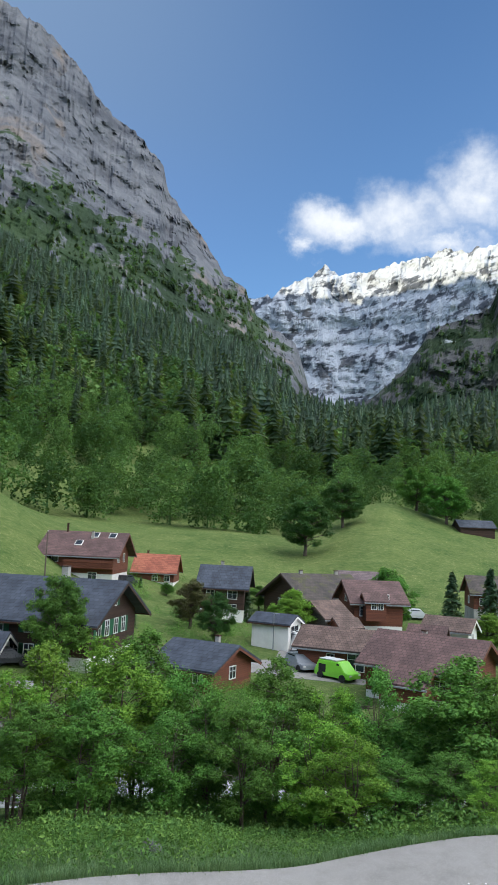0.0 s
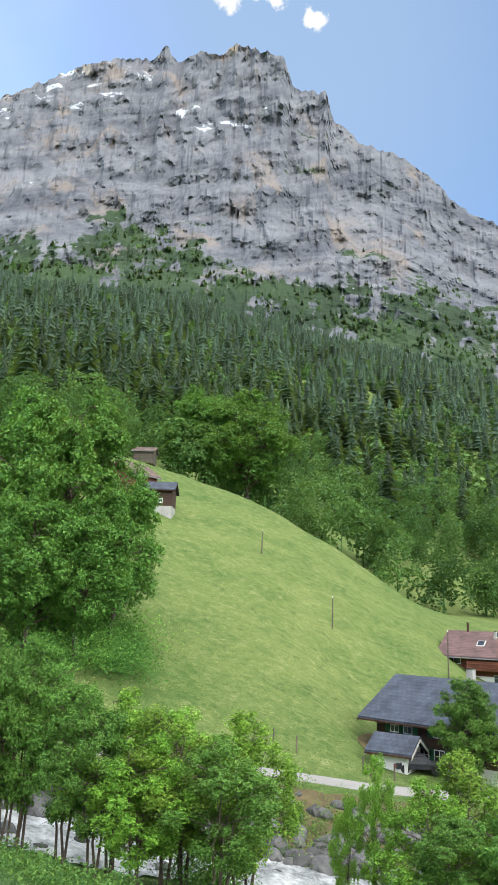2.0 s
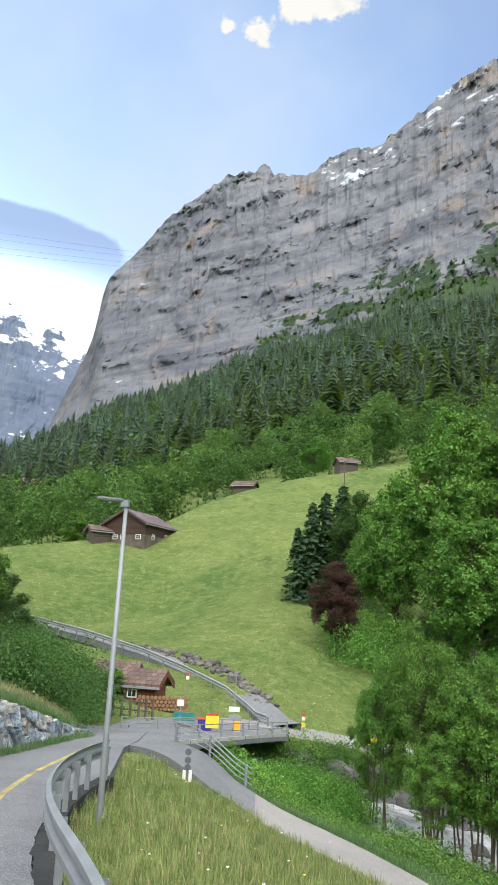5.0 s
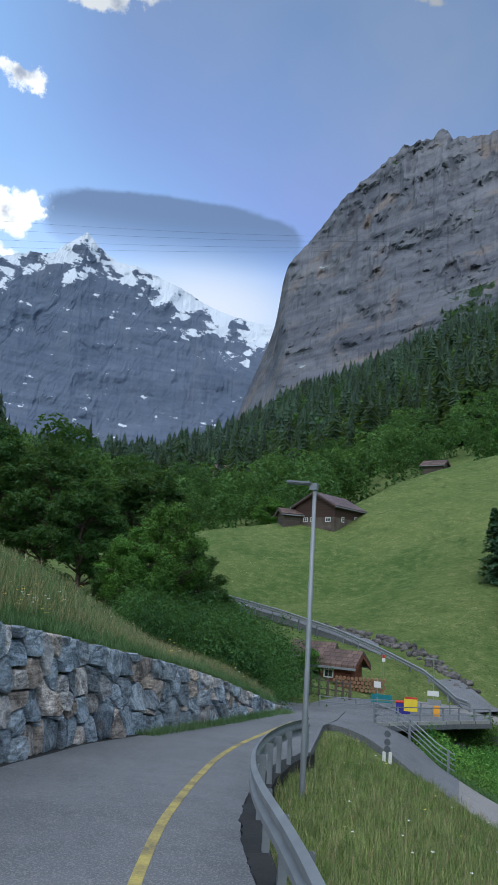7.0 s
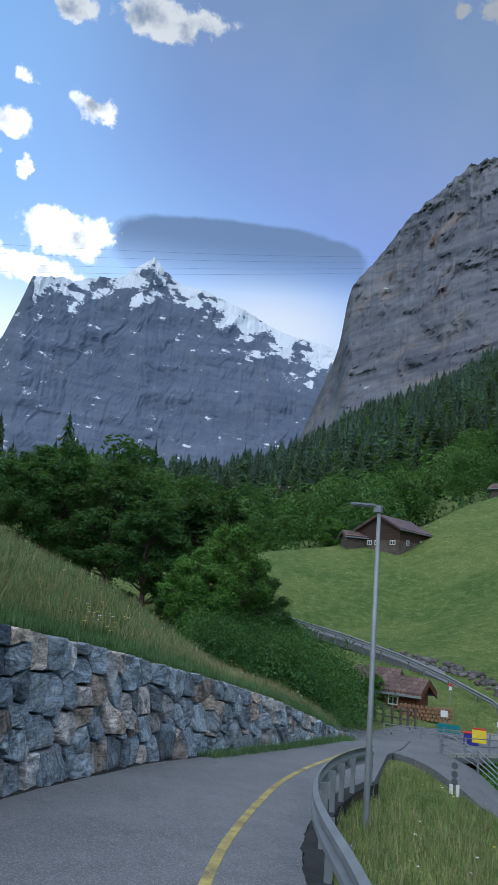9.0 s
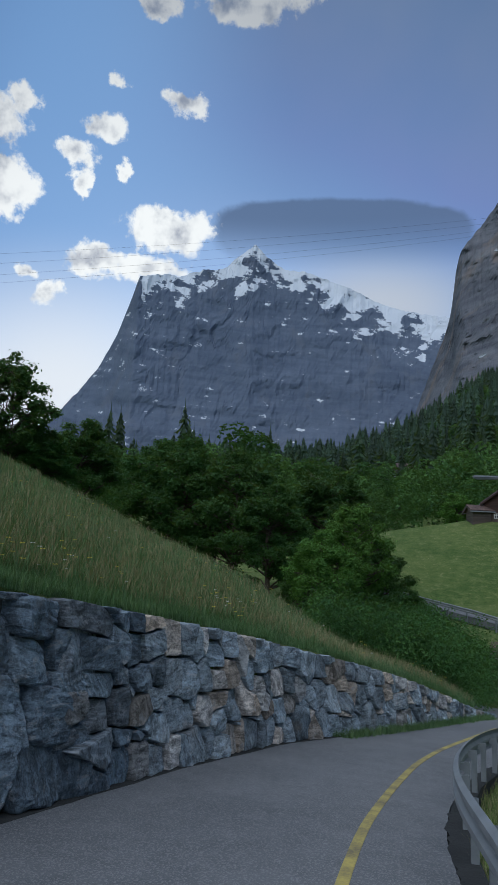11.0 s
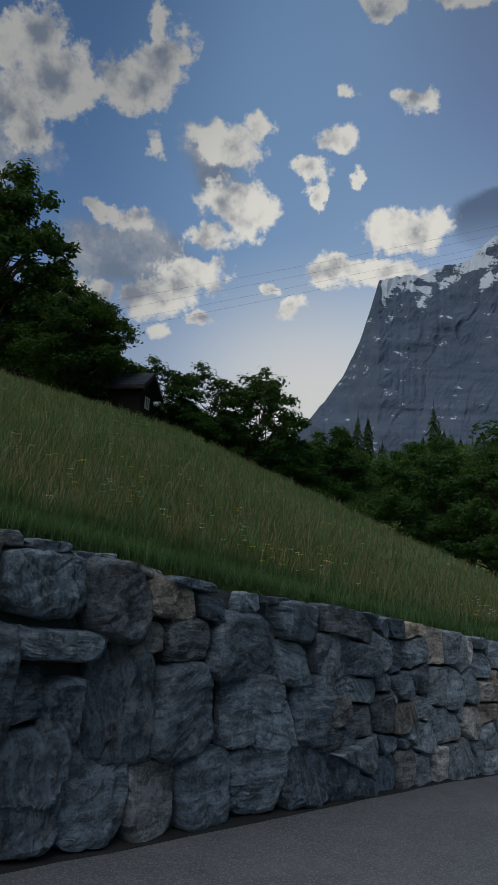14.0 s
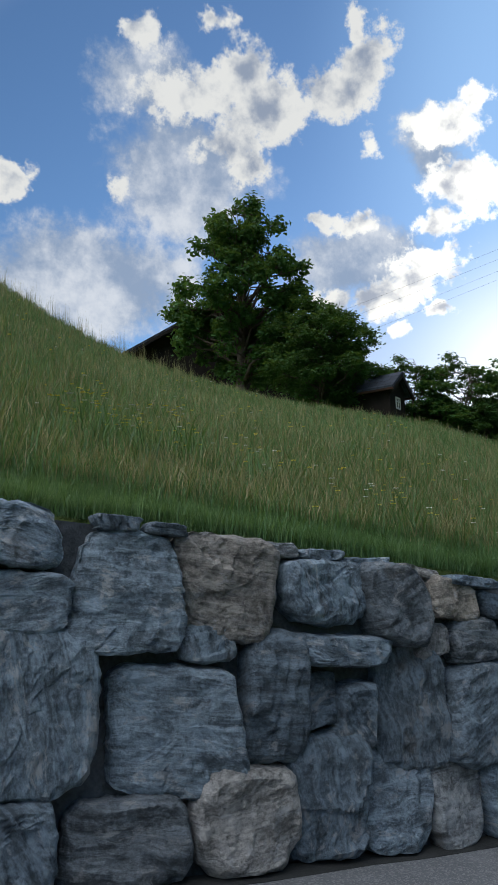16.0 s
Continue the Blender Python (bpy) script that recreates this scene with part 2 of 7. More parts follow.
def grass_material(name):
    """An uncut meadow: tall and short growth in patches, with seed heads and flowers as fine specks."""
    m = bpy.data.materials.new(name)
    m.use_nodes = True
    N = Nodes(m.node_tree)
    pos = N.add("ShaderNodeNewGeometry").outputs["Position"]
    far, wide = N.noise(pos, 0.035, 5.0, 0.6), N.noise(pos, 0.16, 6.0, 0.65, 0.6)
    tuft, blade = N.noise(pos, 1.1, 6.0, 0.7, 0.5), N.noise(pos, 6.5, 5.0, 0.75)
    f = N.math("ADD", N.math("MULTIPLY", far, 0.30), N.math("ADD", N.math("MULTIPLY", wide, 0.35), N.math("MULTIPLY", tuft, 0.35)))
    col = N.mix(N.step(f, 0.32, 0.68), (0.062, 0.118, 0.030, 1), (0.190, 0.228, 0.074, 1))
    col = N.mix(N.math("MULTIPLY", N.step(N.math("ADD", N.math("MULTIPLY", tuft, 0.6), N.math("MULTIPLY", blade, 0.4)), 0.50, 0.66), 0.55), col, (0.26, 0.28, 0.13, 1))
    col = N.mix(N.math("MULTIPLY", N.step(blade, 0.54, 0.32), 0.65), col, (0.022, 0.050, 0.010, 1))
    weeds = N.math("MULTIPLY", N.step(N.noise(pos, 0.55, 6.0, 0.7, 0.8), 0.54, 0.66), N.step(far, 0.40, 0.58))
    col = N.mix(N.math("MULTIPLY", weeds, 0.45), col, (0.028, 0.066, 0.018, 1))
    dots = N.add("ShaderNodeTexVoronoi", None, Vector=pos, Scale=2.6).outputs["Distance"]
    col = N.mix(N.math("MULTIPLY", N.step(dots, 0.13, 0.07), N.step(wide, 0.50, 0.62)), col, (0.55, 0.52, 0.25, 1))
    bs = N.add("ShaderNodeBsdfPrincipled", None, Base_Color=col, Roughness=0.95)
    N.put(bs, "Specular IOR Level", 0.08)
    h = N.math("ADD", N.math("MULTIPLY", tuft, 1.0), N.math("MULTIPLY", blade, 0.35))
    N.put(bs, "Normal", N.add("ShaderNodeBump", None, Strength=0.8, Distance=0.35, Height=h).outputs[0])
    N.add("ShaderNodeOutputMaterial", None, Surface=bs.outputs[0])
    return m


M_GRASS = grass_material("meadow_grass")
def asphalt_material(name, a, b, chip):
    """Rolled asphalt: stone chips in dark binder, patches of wear and a few fine cracks."""
    m = bpy.data.materials.new(name)
    m.use_nodes = True
    N = Nodes(m.node_tree)
    pos = N.add("ShaderNodeNewGeometry").outputs["Position"]
    wide, patch, fine = N.noise(pos, 0.35, 5.0, 0.6), N.noise(pos, 2.2, 6.0, 0.65), N.noise(pos, 55.0, 4.0, 0.8)
    chips = N.add("ShaderNodeTexVoronoi", None, Vector=pos, Scale=70.0)
    f = N.math("ADD", N.math("MULTIPLY", wide, 0.35), N.math("ADD", N.math("MULTIPLY", patch, 0.30), N.math("MULTIPLY", fine, 0.35)))
    col = N.mix(N.step(f, 0.36, 0.62), (*a, 1), (*b, 1))
    tone = N.add("ShaderNodeSeparateColor", None, Color=chips.outputs["Color"]).outputs[0]
    col = N.mix(N.math("MULTIPLY", N.step(tone, 0.62, 0.85), 0.6), col, (*chip, 1))
    bs = N.add("ShaderNodeBsdfPrincipled", None, Base_Color=col, Roughness=0.88)
    N.put(bs, "Specular IOR Level", 0.25)
    N.put(bs, "Normal", N.add("ShaderNodeBump", None, Strength=0.6, Distance=0.006, Height=N.math("ADD", fine, chips.outputs["Distance"])).outputs[0])
    N.add("ShaderNodeOutputMaterial", None, Surface=bs.outputs[0])
    return m


M_ASPHALT = asphalt_material("asphalt", (0.105, 0.112, 0.121), (0.170, 0.178, 0.188), (0.28, 0.285, 0.29))
M_PATH = asphalt_material("path_asphalt", (0.19, 0.182, 0.173), (0.275, 0.264, 0.252), (0.36, 0.35, 0.33))
def stone_material(name, pale=1.0, warm=1.0):
    """Quarried gneiss: blue-grey to brown blocks with bands, veins and lichen."""
    m = bpy.data.materials.new(name)
    m.use_nodes = True
    N = Nodes(m.node_tree)
    rnd = N.add("ShaderNodeObjectInfo").outputs["Random"]
    pos = N.add("ShaderNodeTexCoord").outputs["Object"]
    turn = N.add("ShaderNodeVectorRotate", {"rotation_type": "EULER_XYZ"}, Vector=N.vmath("ADD", pos, N.add("ShaderNodeCombineXYZ", None, X=N.math("MULTIPLY", rnd, 37.0), Y=0.0, Z=N.math("MULTIPLY", rnd, 53.0)).outputs[0]).outputs["Vector"])
    N.put(turn, "Rotation", N.add("ShaderNodeCombineXYZ", None, X=N.math("MULTIPLY", N.math("SINE", N.math("MULTIPLY", rnd, 71.0)), 0.25), Y=N.math("MULTIPLY_ADD", N.math("SINE", N.math("MULTIPLY", rnd, 143.0)), 0.28, N.math("MULTIPLY", N.math("GREATER_THAN", N.math("SINE", N.math("MULTIPLY", rnd, 311.0)), 0.55), 1.3)), Z=rnd).outputs[0])
    stretched = N.vmath("MULTIPLY", turn.outputs[0], (1.0, 1.0, 5.0)).outputs["Vector"]
    bands = N.noise(stretched, 2.4, 12.0, 0.72, 0.5)
    patches = N.noise(pos, 4.5, 8.0, 0.7)
    grain = N.noise(pos, 30.0, 8.0, 0.75)
    ramp = N.add("ShaderNodeValToRGB", None, Fac=rnd)
    for k, (f, c) in enumerate(((0.0, (0.098, 0.132, 0.168)), (0.35, (0.165, 0.208, 0.248)), (0.66, (0.125, 0.160, 0.195)), (0.86, (0.210, 0.190, 0.165)), (1.0, (0.27, 0.29, 0.31)))):
        e = ramp.color_ramp.elements[k] if k < 2 else ramp.color_ramp.elements.new(f)
        e.position, e.color = f, (*c, 1)
    shade = N.math("ADD", N.math("MULTIPLY", bands, 0.46), N.math("ADD", N.math("MULTIPLY", patches, 0.26), N.math("MULTIPLY", grain, 0.28)))
    col = N.mix(N.step(shade, 0.41, 0.60), N.mix(1.0, ramp.outputs[0], (0.55 * pale * warm, 0.55 * pale, 0.55 * pale / warm, 1), "MULTIPLY"), N.mix(1.0, ramp.outputs[0], (2.1 * pale * warm, 2.1 * pale, 2.12 * pale / warm, 1), "MULTIPLY"))
    vein = N.math("MULTIPLY", N.step(N.noise(N.vmath("MULTIPLY", turn.outputs[0], (1.0, 1.0, 2.2)).outputs["Vector"], 3.2, 12.0, 0.75, 0.8), 0.53, 0.60), N.step(patches, 0.44, 0.56))
    col = N.mix(N.math("MULTIPLY", vein, 0.75), col, (0.46, 0.47, 0.485, 1))
    own = N.math("FRACT", N.math("MULTIPLY", rnd, 17.3))
    col = N.add("ShaderNodeHueSaturation", None, Color=col, Value=N.math("MULTIPLY_ADD", own, 0.7, 0.65)).outputs[0]
    rust = N.math("MULTIPLY", N.step(N.noise(pos, 1.4, 5.0), 0.58, 0.72), 0.35)
    col = N.mix(rust, col, (0.19, 0.145, 0.10, 1))
    bs = N.add("ShaderNodeBsdfPrincipled", None, Base_Color=col, Roughness=0.78)
    N.put(bs, "Specular IOR Level", 0.3)
    height = N.math("ADD", N.math("MULTIPLY", bands, 0.8), N.math("ADD", N.math("MULTIPLY", grain, 0.4), N.math("MULTIPLY", patches, 0.5)))
    N.put(bs, "Normal", N.add("ShaderNodeBump", None, Strength=1.0, Distance=0.09, Height=height).outputs[0])
    N.add("ShaderNodeOutputMaterial", None, Surface=bs.outputs[0])
    return m


M_STONE = stone_material("wall_stone", 1.12)
# same stone for the far stretch, with its brighter light put into the colour
M_STONE_BRIGHT = stone_material("brightened_wall_stone", 1.6, 1.08)
M_MORTAR = material("wall_backing", (0.035, 0.040, 0.047), (0.15, 0.165, 0.18), 2.2, 0.95, 0.8, 26.0)
M_STEEL = material("galvanised_steel", (0.20, 0.22, 0.235), (0.32, 0.345, 0.36), 2.5, 0.55, 0.1, 30.0, 0.9, metal=0.35)
M_YELLOW = material("yellow_paint", (0.16, 0.145, 0.10), (0.52, 0.43, 0.12), 2.5, 0.8, 0.2, 30.0, 0.5)
M_SOIL = material("bank_soil", (0.055, 0.042, 0.022), (0.15, 0.12, 0.055), 0.7, 0.95, 0.8, 5.0, 0.8, coords="world")
# earth colour darkened to hold the shade along wall foot and verge
M_EARTH_SHADE = material("shaded_earth", (0.018, 0.020, 0.021), (0.045, 0.047, 0.046), 1.5, 0.9, 0.5, 14.0, 0.8, coords="world")
M_GRAVEL = material("gravel", (0.10, 0.095, 0.085), (0.26, 0.25, 0.23), 0.8, 0.95, 0.8, 22.0, 0.9, coords="world")
M_DARKWOOD = material("dark_timber", (0.035, 0.018, 0.012), (0.085, 0.042, 0.026), 1.2, 0.8, 0.4, 18.0)
M_GREYWOOD = material("weathered_timber", (0.07, 0.055, 0.045), (0.16, 0.13, 0.105), 1.0, 0.9, 0.5, 15.0)
M_WHITE = material("white_plaster", (0.66, 0.65, 0.62), (0.80, 0.79, 0.76), 0.8, 0.9, 0.15, 25.0)
M_CONCRETE = material("concrete", (0.30, 0.29, 0.27), (0.45, 0.44, 0.41), 0.9, 0.9, 0.3, 20.0)
M_GLASS = material("window_glass", (0.02, 0.025, 0.03), (0.05, 0.06, 0.07), 0.5, 0.15, 0.0, 5.0, spec=0.6)
M_ROCK = material("boulder", (0.038, 0.039, 0.041), (0.150, 0.148, 0.143), 0.9, 0.85, 0.6, 9.0, 0.8, per_object=0.3)
# timber darkened in its colour to stand in for shade on the slope huts
M_SHADE_TIMBER = material("shade_dark_timber", (0.010, 0.008, 0.007), (0.026, 0.019, 0.015), 1.2, 0.85, 0.4, 18.0)
M_BARK = material("bark", (0.06, 0.045, 0.033), (0.15, 0.12, 0.095), 2.0, 0.95, 0.6, 16.0)
M_LEAF = leaf_material("broad_leaf", (0.046, 0.140, 0.024), (0.135, 0.295, 0.050))
M_LEAF_LIGHT = leaf_material("young_leaf", (0.090, 0.205, 0.022), (0.225, 0.400, 0.048))
# darker leaf; on skyline trees and the thicket its colour stands in for shade
M_LEAF_DARK = leaf_material("dark_leaf", (0.019, 0.062, 0.016), (0.054, 0.136, 0.033))
M_SPRUCE = leaf_material("spruce_needles", (0.018, 0.046, 0.024), (0.055, 0.112, 0.052))
M_LEAF_PLUM = leaf_material("plum_leaf", (0.035, 0.010, 0.018), (0.085, 0.022, 0.035))
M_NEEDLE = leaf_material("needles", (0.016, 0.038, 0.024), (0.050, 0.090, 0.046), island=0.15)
# far spruces: a bluer, paler copy with aerial haze in the colour
M_NEEDLE_HAZE = leaf_material("hazy_far_needles", (0.020, 0.041, 0.032), (0.056, 0.094, 0.060), island=0.15)
M_FAR_LEAF = leaf_material("far_leaf", (0.029, 0.088, 0.029), (0.100, 0.215, 0.055), island=0.10)


# ---- mesh helpers ----
def mesh_object(name, verts, faces, mat, parent=None, smooth=False):
    me = bpy.data.meshes.new(name)
    me.from_pydata(verts, [], faces)
    me.materials.append(mat)
    if smooth:
        me.shade_smooth()
    ob = new(name, me)
    ob.parent = parent
    return ob


def big_mesh(name, verts, tris, mat, parent=None, smooth=False):
    """The same for numpy arrays of points and of triangles or quads."""
    me = bpy.data.meshes.new(name)
    n, k = tris.shape
    me.vertices.add(len(verts)), me.loops.add(n * k), me.polygons.add(n)
    me.vertices.foreach_set("co", np.ascontiguousarray(verts, np.float32).ravel())
    me.loops.foreach_set("vertex_index", np.ascontiguousarray(tris, np.int32).ravel())
    me.polygons.foreach_set("loop_start", np.arange(0, n * k, k, dtype=np.int32))
    me.polygons.foreach_set("use_smooth", np.full(n, smooth))
    me.update(calc_edges=True)
    me.materials.append(mat)
    ob = new(name, me)
    ob.parent = parent
    return ob


def part(name, bm, mat, parent=None, label="", smooth=False):
    me = bpy.data.meshes.new(name)
    bm.to_mesh(me)
    bm.free()
    me.materials.append(mat)
    if smooth:
        me.shade_smooth()
    ob = new(name, me)
    ob.parent = parent
    return tagged(ob, label)


def add_box(bm, x0, x1, y0, y1, z0, z1, m=None):
    vs = [bm.verts.new((x, y, z)) for z in (z0, z1) for x, y in ((x0, y0), (x1, y0), (x1, y1), (x0, y1))]
    for f in ((0, 3, 2, 1), (4, 5, 6, 7), (0, 1, 5, 4), (1, 2, 6, 5), (2, 3, 7, 6), (3, 0, 4, 7)):
        bm.faces.new([vs[i] for i in f])
    if m is not None:
        bmesh.ops.transform(bm, matrix=m, verts=vs)
    return vs


def box(x0, x1, y0, y1, z0, z1, bevel=0.0):
    bm = bmesh.new()
    add_box(bm, x0, x1, y0, y1, z0, z1)
    if bevel:
        bmesh.ops.bevel(bm, geom=bm.edges[:], offset=bevel, segments=1, affect="EDGES")
    return bm


def tube(points, radii, sides=8, cap=True, bm=None):
    """A tapered tube along points."""
    bm = bm or bmesh.new()
    rings = []
    for i, p in enumerate(points):
        p = Vector(p)
        d = (Vector(points[min(i + 1, len(points) - 1)]) - Vector(points[max(i - 1, 0)])).normalized()
        a = d.orthogonal().normalized() if i == 0 else (rings_a - d * rings_a.dot(d)).normalized()
        rings_a = a
        b = d.cross(a)
        r = radii[i] if isinstance(radii, (list, tuple)) else radii
        rings.append([bm.verts.new(p + (a * math.cos(k * 2 * math.pi / sides) + b * math.sin(k * 2 * math.pi / sides)) * r) for k in range(sides)])
    for r0, r1 in zip(rings, rings[1:]):
        for k in range(sides):
            bm.faces.new((r0[k], r0[(k + 1) % sides], r1[(k + 1) % sides], r1[k]))
    if cap:
        bm.faces.new(rings[0][::-1]), bm.faces.new(rings[-1])
    return bm


def interp(x, knots):
    return float(np.interp(x, [k[0] for k in knots], [k[1] for k in knots]))


# ---- the lie of the land ----
ROAD_AZ, ROAD_FALL = 67.0, 0.083
_u = direction(ROAD_AZ)
_v = direction(ROAD_AZ + 90)


def uv(u, v, z=None):
    """A place along the road (u ahead, v to its wall side)."""
    p = _u * u + _v * v
    return Vector((p.x, p.y, road_z(u) if z is None else z))


def road_z(u):
    return -ROAD_FALL * u if u < 27 else -ROAD_FALL * 27 - 0.10 * (u - 27)


WALL_V = ((-40, 5.0), (-8, 5.3), (2, 5.4), (4.1, 5.5), (7.4, 5.75), (10.4, 5.98), (14.8, 5.95), (17.4, 5.5), (20.9, 4.85), (26.5, 4.0), (30, 3.4))
WALL_H = ((-40, 2.7), (-2, 2.72), (2, 2.62), (4.1, 2.47), (7.4, 2.33), (10.4, 2.25), (13.5, 2.10), (16, 1.9), (20.5, 1.45), (24, 0.95), (26.5, 0.5), (29, 0.15))
RAIL_V = ((-30, -3.4), (-8, -1.95), (0, -0.75), (2.5, -0.2), (5.05, 0.38), (6.4, 0.73), (7.7, 1.12), (9.1, 1.46), (10.8, 1.72), (13.0, 1.86), (15.2, 1.79), (17.0, 1.5))

# azimuth: distance and height of the land's breaks, from near to far
#   shoulder, path (near, far), river (near, far), lane (near, far), middle, crest, behind it
LAND = {
    -40: ((1.0, -0.1), (19, -5.2), (22, -5.2), (42, -12), (46, -12), (62, -11), (80, -10.6), (115, -9.5), (220, 3), (260, 2)),
    -19: ((1.0, -0.1), (17.4, -5.3), (20.6, -5.2), (40, -12), (44, -12), (60, -10.8), (75, -10.6), (112, -9.0), (200, 4.4), (235, 3)),
    -10: ((1.0, -0.1), (15.3, -5.4), (18.5, -5.3), (37, -11.8), (41, -11.8), (58, -10.5), (75, -10.5), (112, -9.5), (190, 12.6), (230, 12)),
    -5: ((1.0, -0.1), (14.3, -5.5), (17.6, -5.4), (36.5, -11.5), (40.5, -11.5), (57, -10.3), (72, -10.3), (112, -9.3), (175, 2), (215, 1)),
    0: ((1.0, -0.1), (14, -5.5), (17.2, -5.4), (36.3, -11.2), (40, -11.2), (56, -10), (60, -10), (110, -8.8), (165, 1.8), (205, 3)),
    10: ((1.0, -0.1), (13.5, -5.5), (16.7, -5.3), (35.6, -10.6), (40, -10.7), (54, -9.3), (57.5, -9.4), (98, -6.0), (160, 1.2), (205, 6)),
    15: ((1.0, -0.1), (13.5, -5.4), (16.6, -5.35), (35.2, -10.3), (39.7, -10.4), (52.5, -8.9), (56, -9.0), (78, -7.5), (112, 1.4), (170, 4)),
    20: ((1.0, -0.1), (13.5, -5.3), (16.5, -5.4), (34.8, -10), (39.3, -10.1), (51, -8.5), (54.5, -8.7), (70, -7.6), (125, 9.4), (175, 10)),
    30: ((1.0, -0.1), (14, -5.0), (17, -5.2), (35, -9.3), (39.8, -9.4), (49, -7.3), (52.5, -7.5), (92, 6.2), (140, 24.7), (180, 27)),
    40: ((1.0, -0.1), (15, -4.6), (18, -4.8), (34, -8.3), (40, -8.4), (46, -6.0), (50, -6.2), (90, 9.5), (135, 30.5), (175, 36)),
    50: ((1.0, -0.1), (18.5, -4.0), (21.5, -4.3), (36, -7.1), (41.5, -7.2), (46, -5.4), (50, -5.5), (85, 6.8), (130, 30.5), (170, 38)),
    60: ((1.2, -0.1), (21, -3.4), (24, -3.5), (33, -5.6), (37.5, -5.8), (40.5, -3.75), (46, -3.85), (80, 7.0), (120, 24.5), (165, 32)),
    66: ((1.5, -0.3), (22.2, -2.42), (26.8, -2.64), (29.8, -4.6), (33.5, -4.8), (36.5, -3.3), (44, -3.5), (78, 4.4), (112, 19.7), (160, 25)),
    70: ((3.5, -0.6), (17, -1.72), (26, -2.24), (30, -2.65), (34, -2.9), (38, -3.3), (44, -2.9), (75, 1.5), (105, 14.3), (158, 17)),
    74: ((4.0, -0.45), (10, -1.1), (15, -1.42), (24, -2.05), (29, -2.5), (36, -3.1), (42, -2.3), (72, 0.9), (100, 11.4), (162, 13)),
    78: ((3.5, -0.3), (12, -1.0), (20, -1.6), (24.4, -1.95), (26, -1.7), (36, -1.6), (42, -1.0), (72, 1.0), (98, 10.3), (165, 12)),
    84: ((3.0, -0.25), (6, -0.5), (12, -0.95), (18.1, -1.4), (19.0, 0.3), (26, -0.2), (34, -1.0), (60, 0.0), (95, 8.0), (165, 12)),
    92: ((3.0, -0.22), (5, -0.4), (9, -0.7), (14.2, -1.1), (14.9, 1.1), (26.5, 2.1), (36, 1.0), (60, 0.5), (95, 5), (160, 18)),
    100: ((3.0, -0.2), (5, -0.35), (8, -0.55), (10.9, -0.75), (11.5, 1.5), (28, 3.7), (38, 3.0), (60, 2.5), (95, 6), (160, 15)),
    107: ((3.0, -0.15), (5, -0.3), (7, -0.42), (9.0, -0.55), (9.6, 1.65), (30, 5.5), (40, 5.6), (60, 5), (95, 8), (150, 14)),
    118: ((3.0, -0.12), (4, -0.2), (6, -0.3), (7.0, -0.36), (7.6, 2.0), (32, 8.3), (44, 8.8), (60, 9), (95, 11), (150, 18)),
    130: ((2.5, -0.06), (4, -0.15), (5, -0.18), (6.1, -0.24), (6.7, 2.25), (33, 10.0), (44, 11.0), (60, 12), (95, 16), (150, 24)),
    142: ((2.5, -0.05), (4, -0.08), (5, -0.1), (5.5, -0.12), (6.1, 2.4), (31, 11.6), (44, 13.8), (60, 16), (95, 22), (150, 32)),
    152: ((2.5, -0.02), (4, -0.02), (5, -0.03), (5.4, -0.04), (6.0, 2.5), (28, 13.4), (42, 16.6), (60, 19), (95, 27), (150, 38)),
}
# elevation at which the far forest ends under the cliffs
FAR_EL = ((-40, 9), (-19, 10), (-12, 8.5), (-6, 9), (-3.5, 10.2), (0, 13.2), (7, 15.5), (16, 18.8), (25, 21), (34, 23), (40, 23.4), (50, 23), (58, 20.8), (64, 18.8),
          (69, 16.6), (75, 14.2), (79, 11.5), (85, 9.2), (95, 8.2), (110, 6.5), (130, 6), (152, 9))
# and at which the scrub gives way to bare rock
SHRUB_EL = ((-6, 9.5), (-3.5, 12), (0, 18), (7, 21.5), (12, 23.8), (16, 25.6), (25, 25.6), (34, 27.6), (39, 29.5), (42, 30), (46, 27), (52, 26.5), (58, 24.5), (64, 21), (69, 17.6), (79, 12))
_keys = sorted(LAND)
_az = np.arange(-40.0, 152.01, 0.5)
_land = np.array([[[np.interp(a, _keys, [LAND[q][k][c] for q in _keys]) for c in (0, 1)] for k in range(10)] for a in _az])
for _ in range(14):  # round the breaks off
    _land[1:-1] = 0.25 * _land[:-2] + 0.5 * _land[1:-1] + 0.25 * _land[2:]
# the wall's line replaces the middle breaks where the road runs below it
_wu = np.linspace(-2.0, 28.6, 400)
_wv = np.array([interp(u, WALL_V) for u in _wu])
_waz, _wr = ROAD_AZ + np.degrees(np.arctan2(_wv, _wu)), np.hypot(_wu, _wv)
for i, a in enumerate(_az):
    if a > 74.6:
        r, u = float(np.interp(a, _waz[::-1], _wr[::-1])), float(np.interp(a, _waz[::-1], _wu[::-1]))
        on = [(f, road_z(f * u) - 0.02) for f in (0.3, 0.6, 0.8)]
        if a > 80:
            _land[i, :3] = [(f * r, z) for f, z in on]
        _land[i, 3] = (r + 0.30, road_z(u) - 0.05)
        _land[i, 4] = (r + 0.55, road_z(u) + interp(u, WALL_H) - 0.06)
        for k in range(5, 10):
            _land[i, k, 0] = max(_land[i, k, 0], _land[i, k - 1, 0] + 1.0)


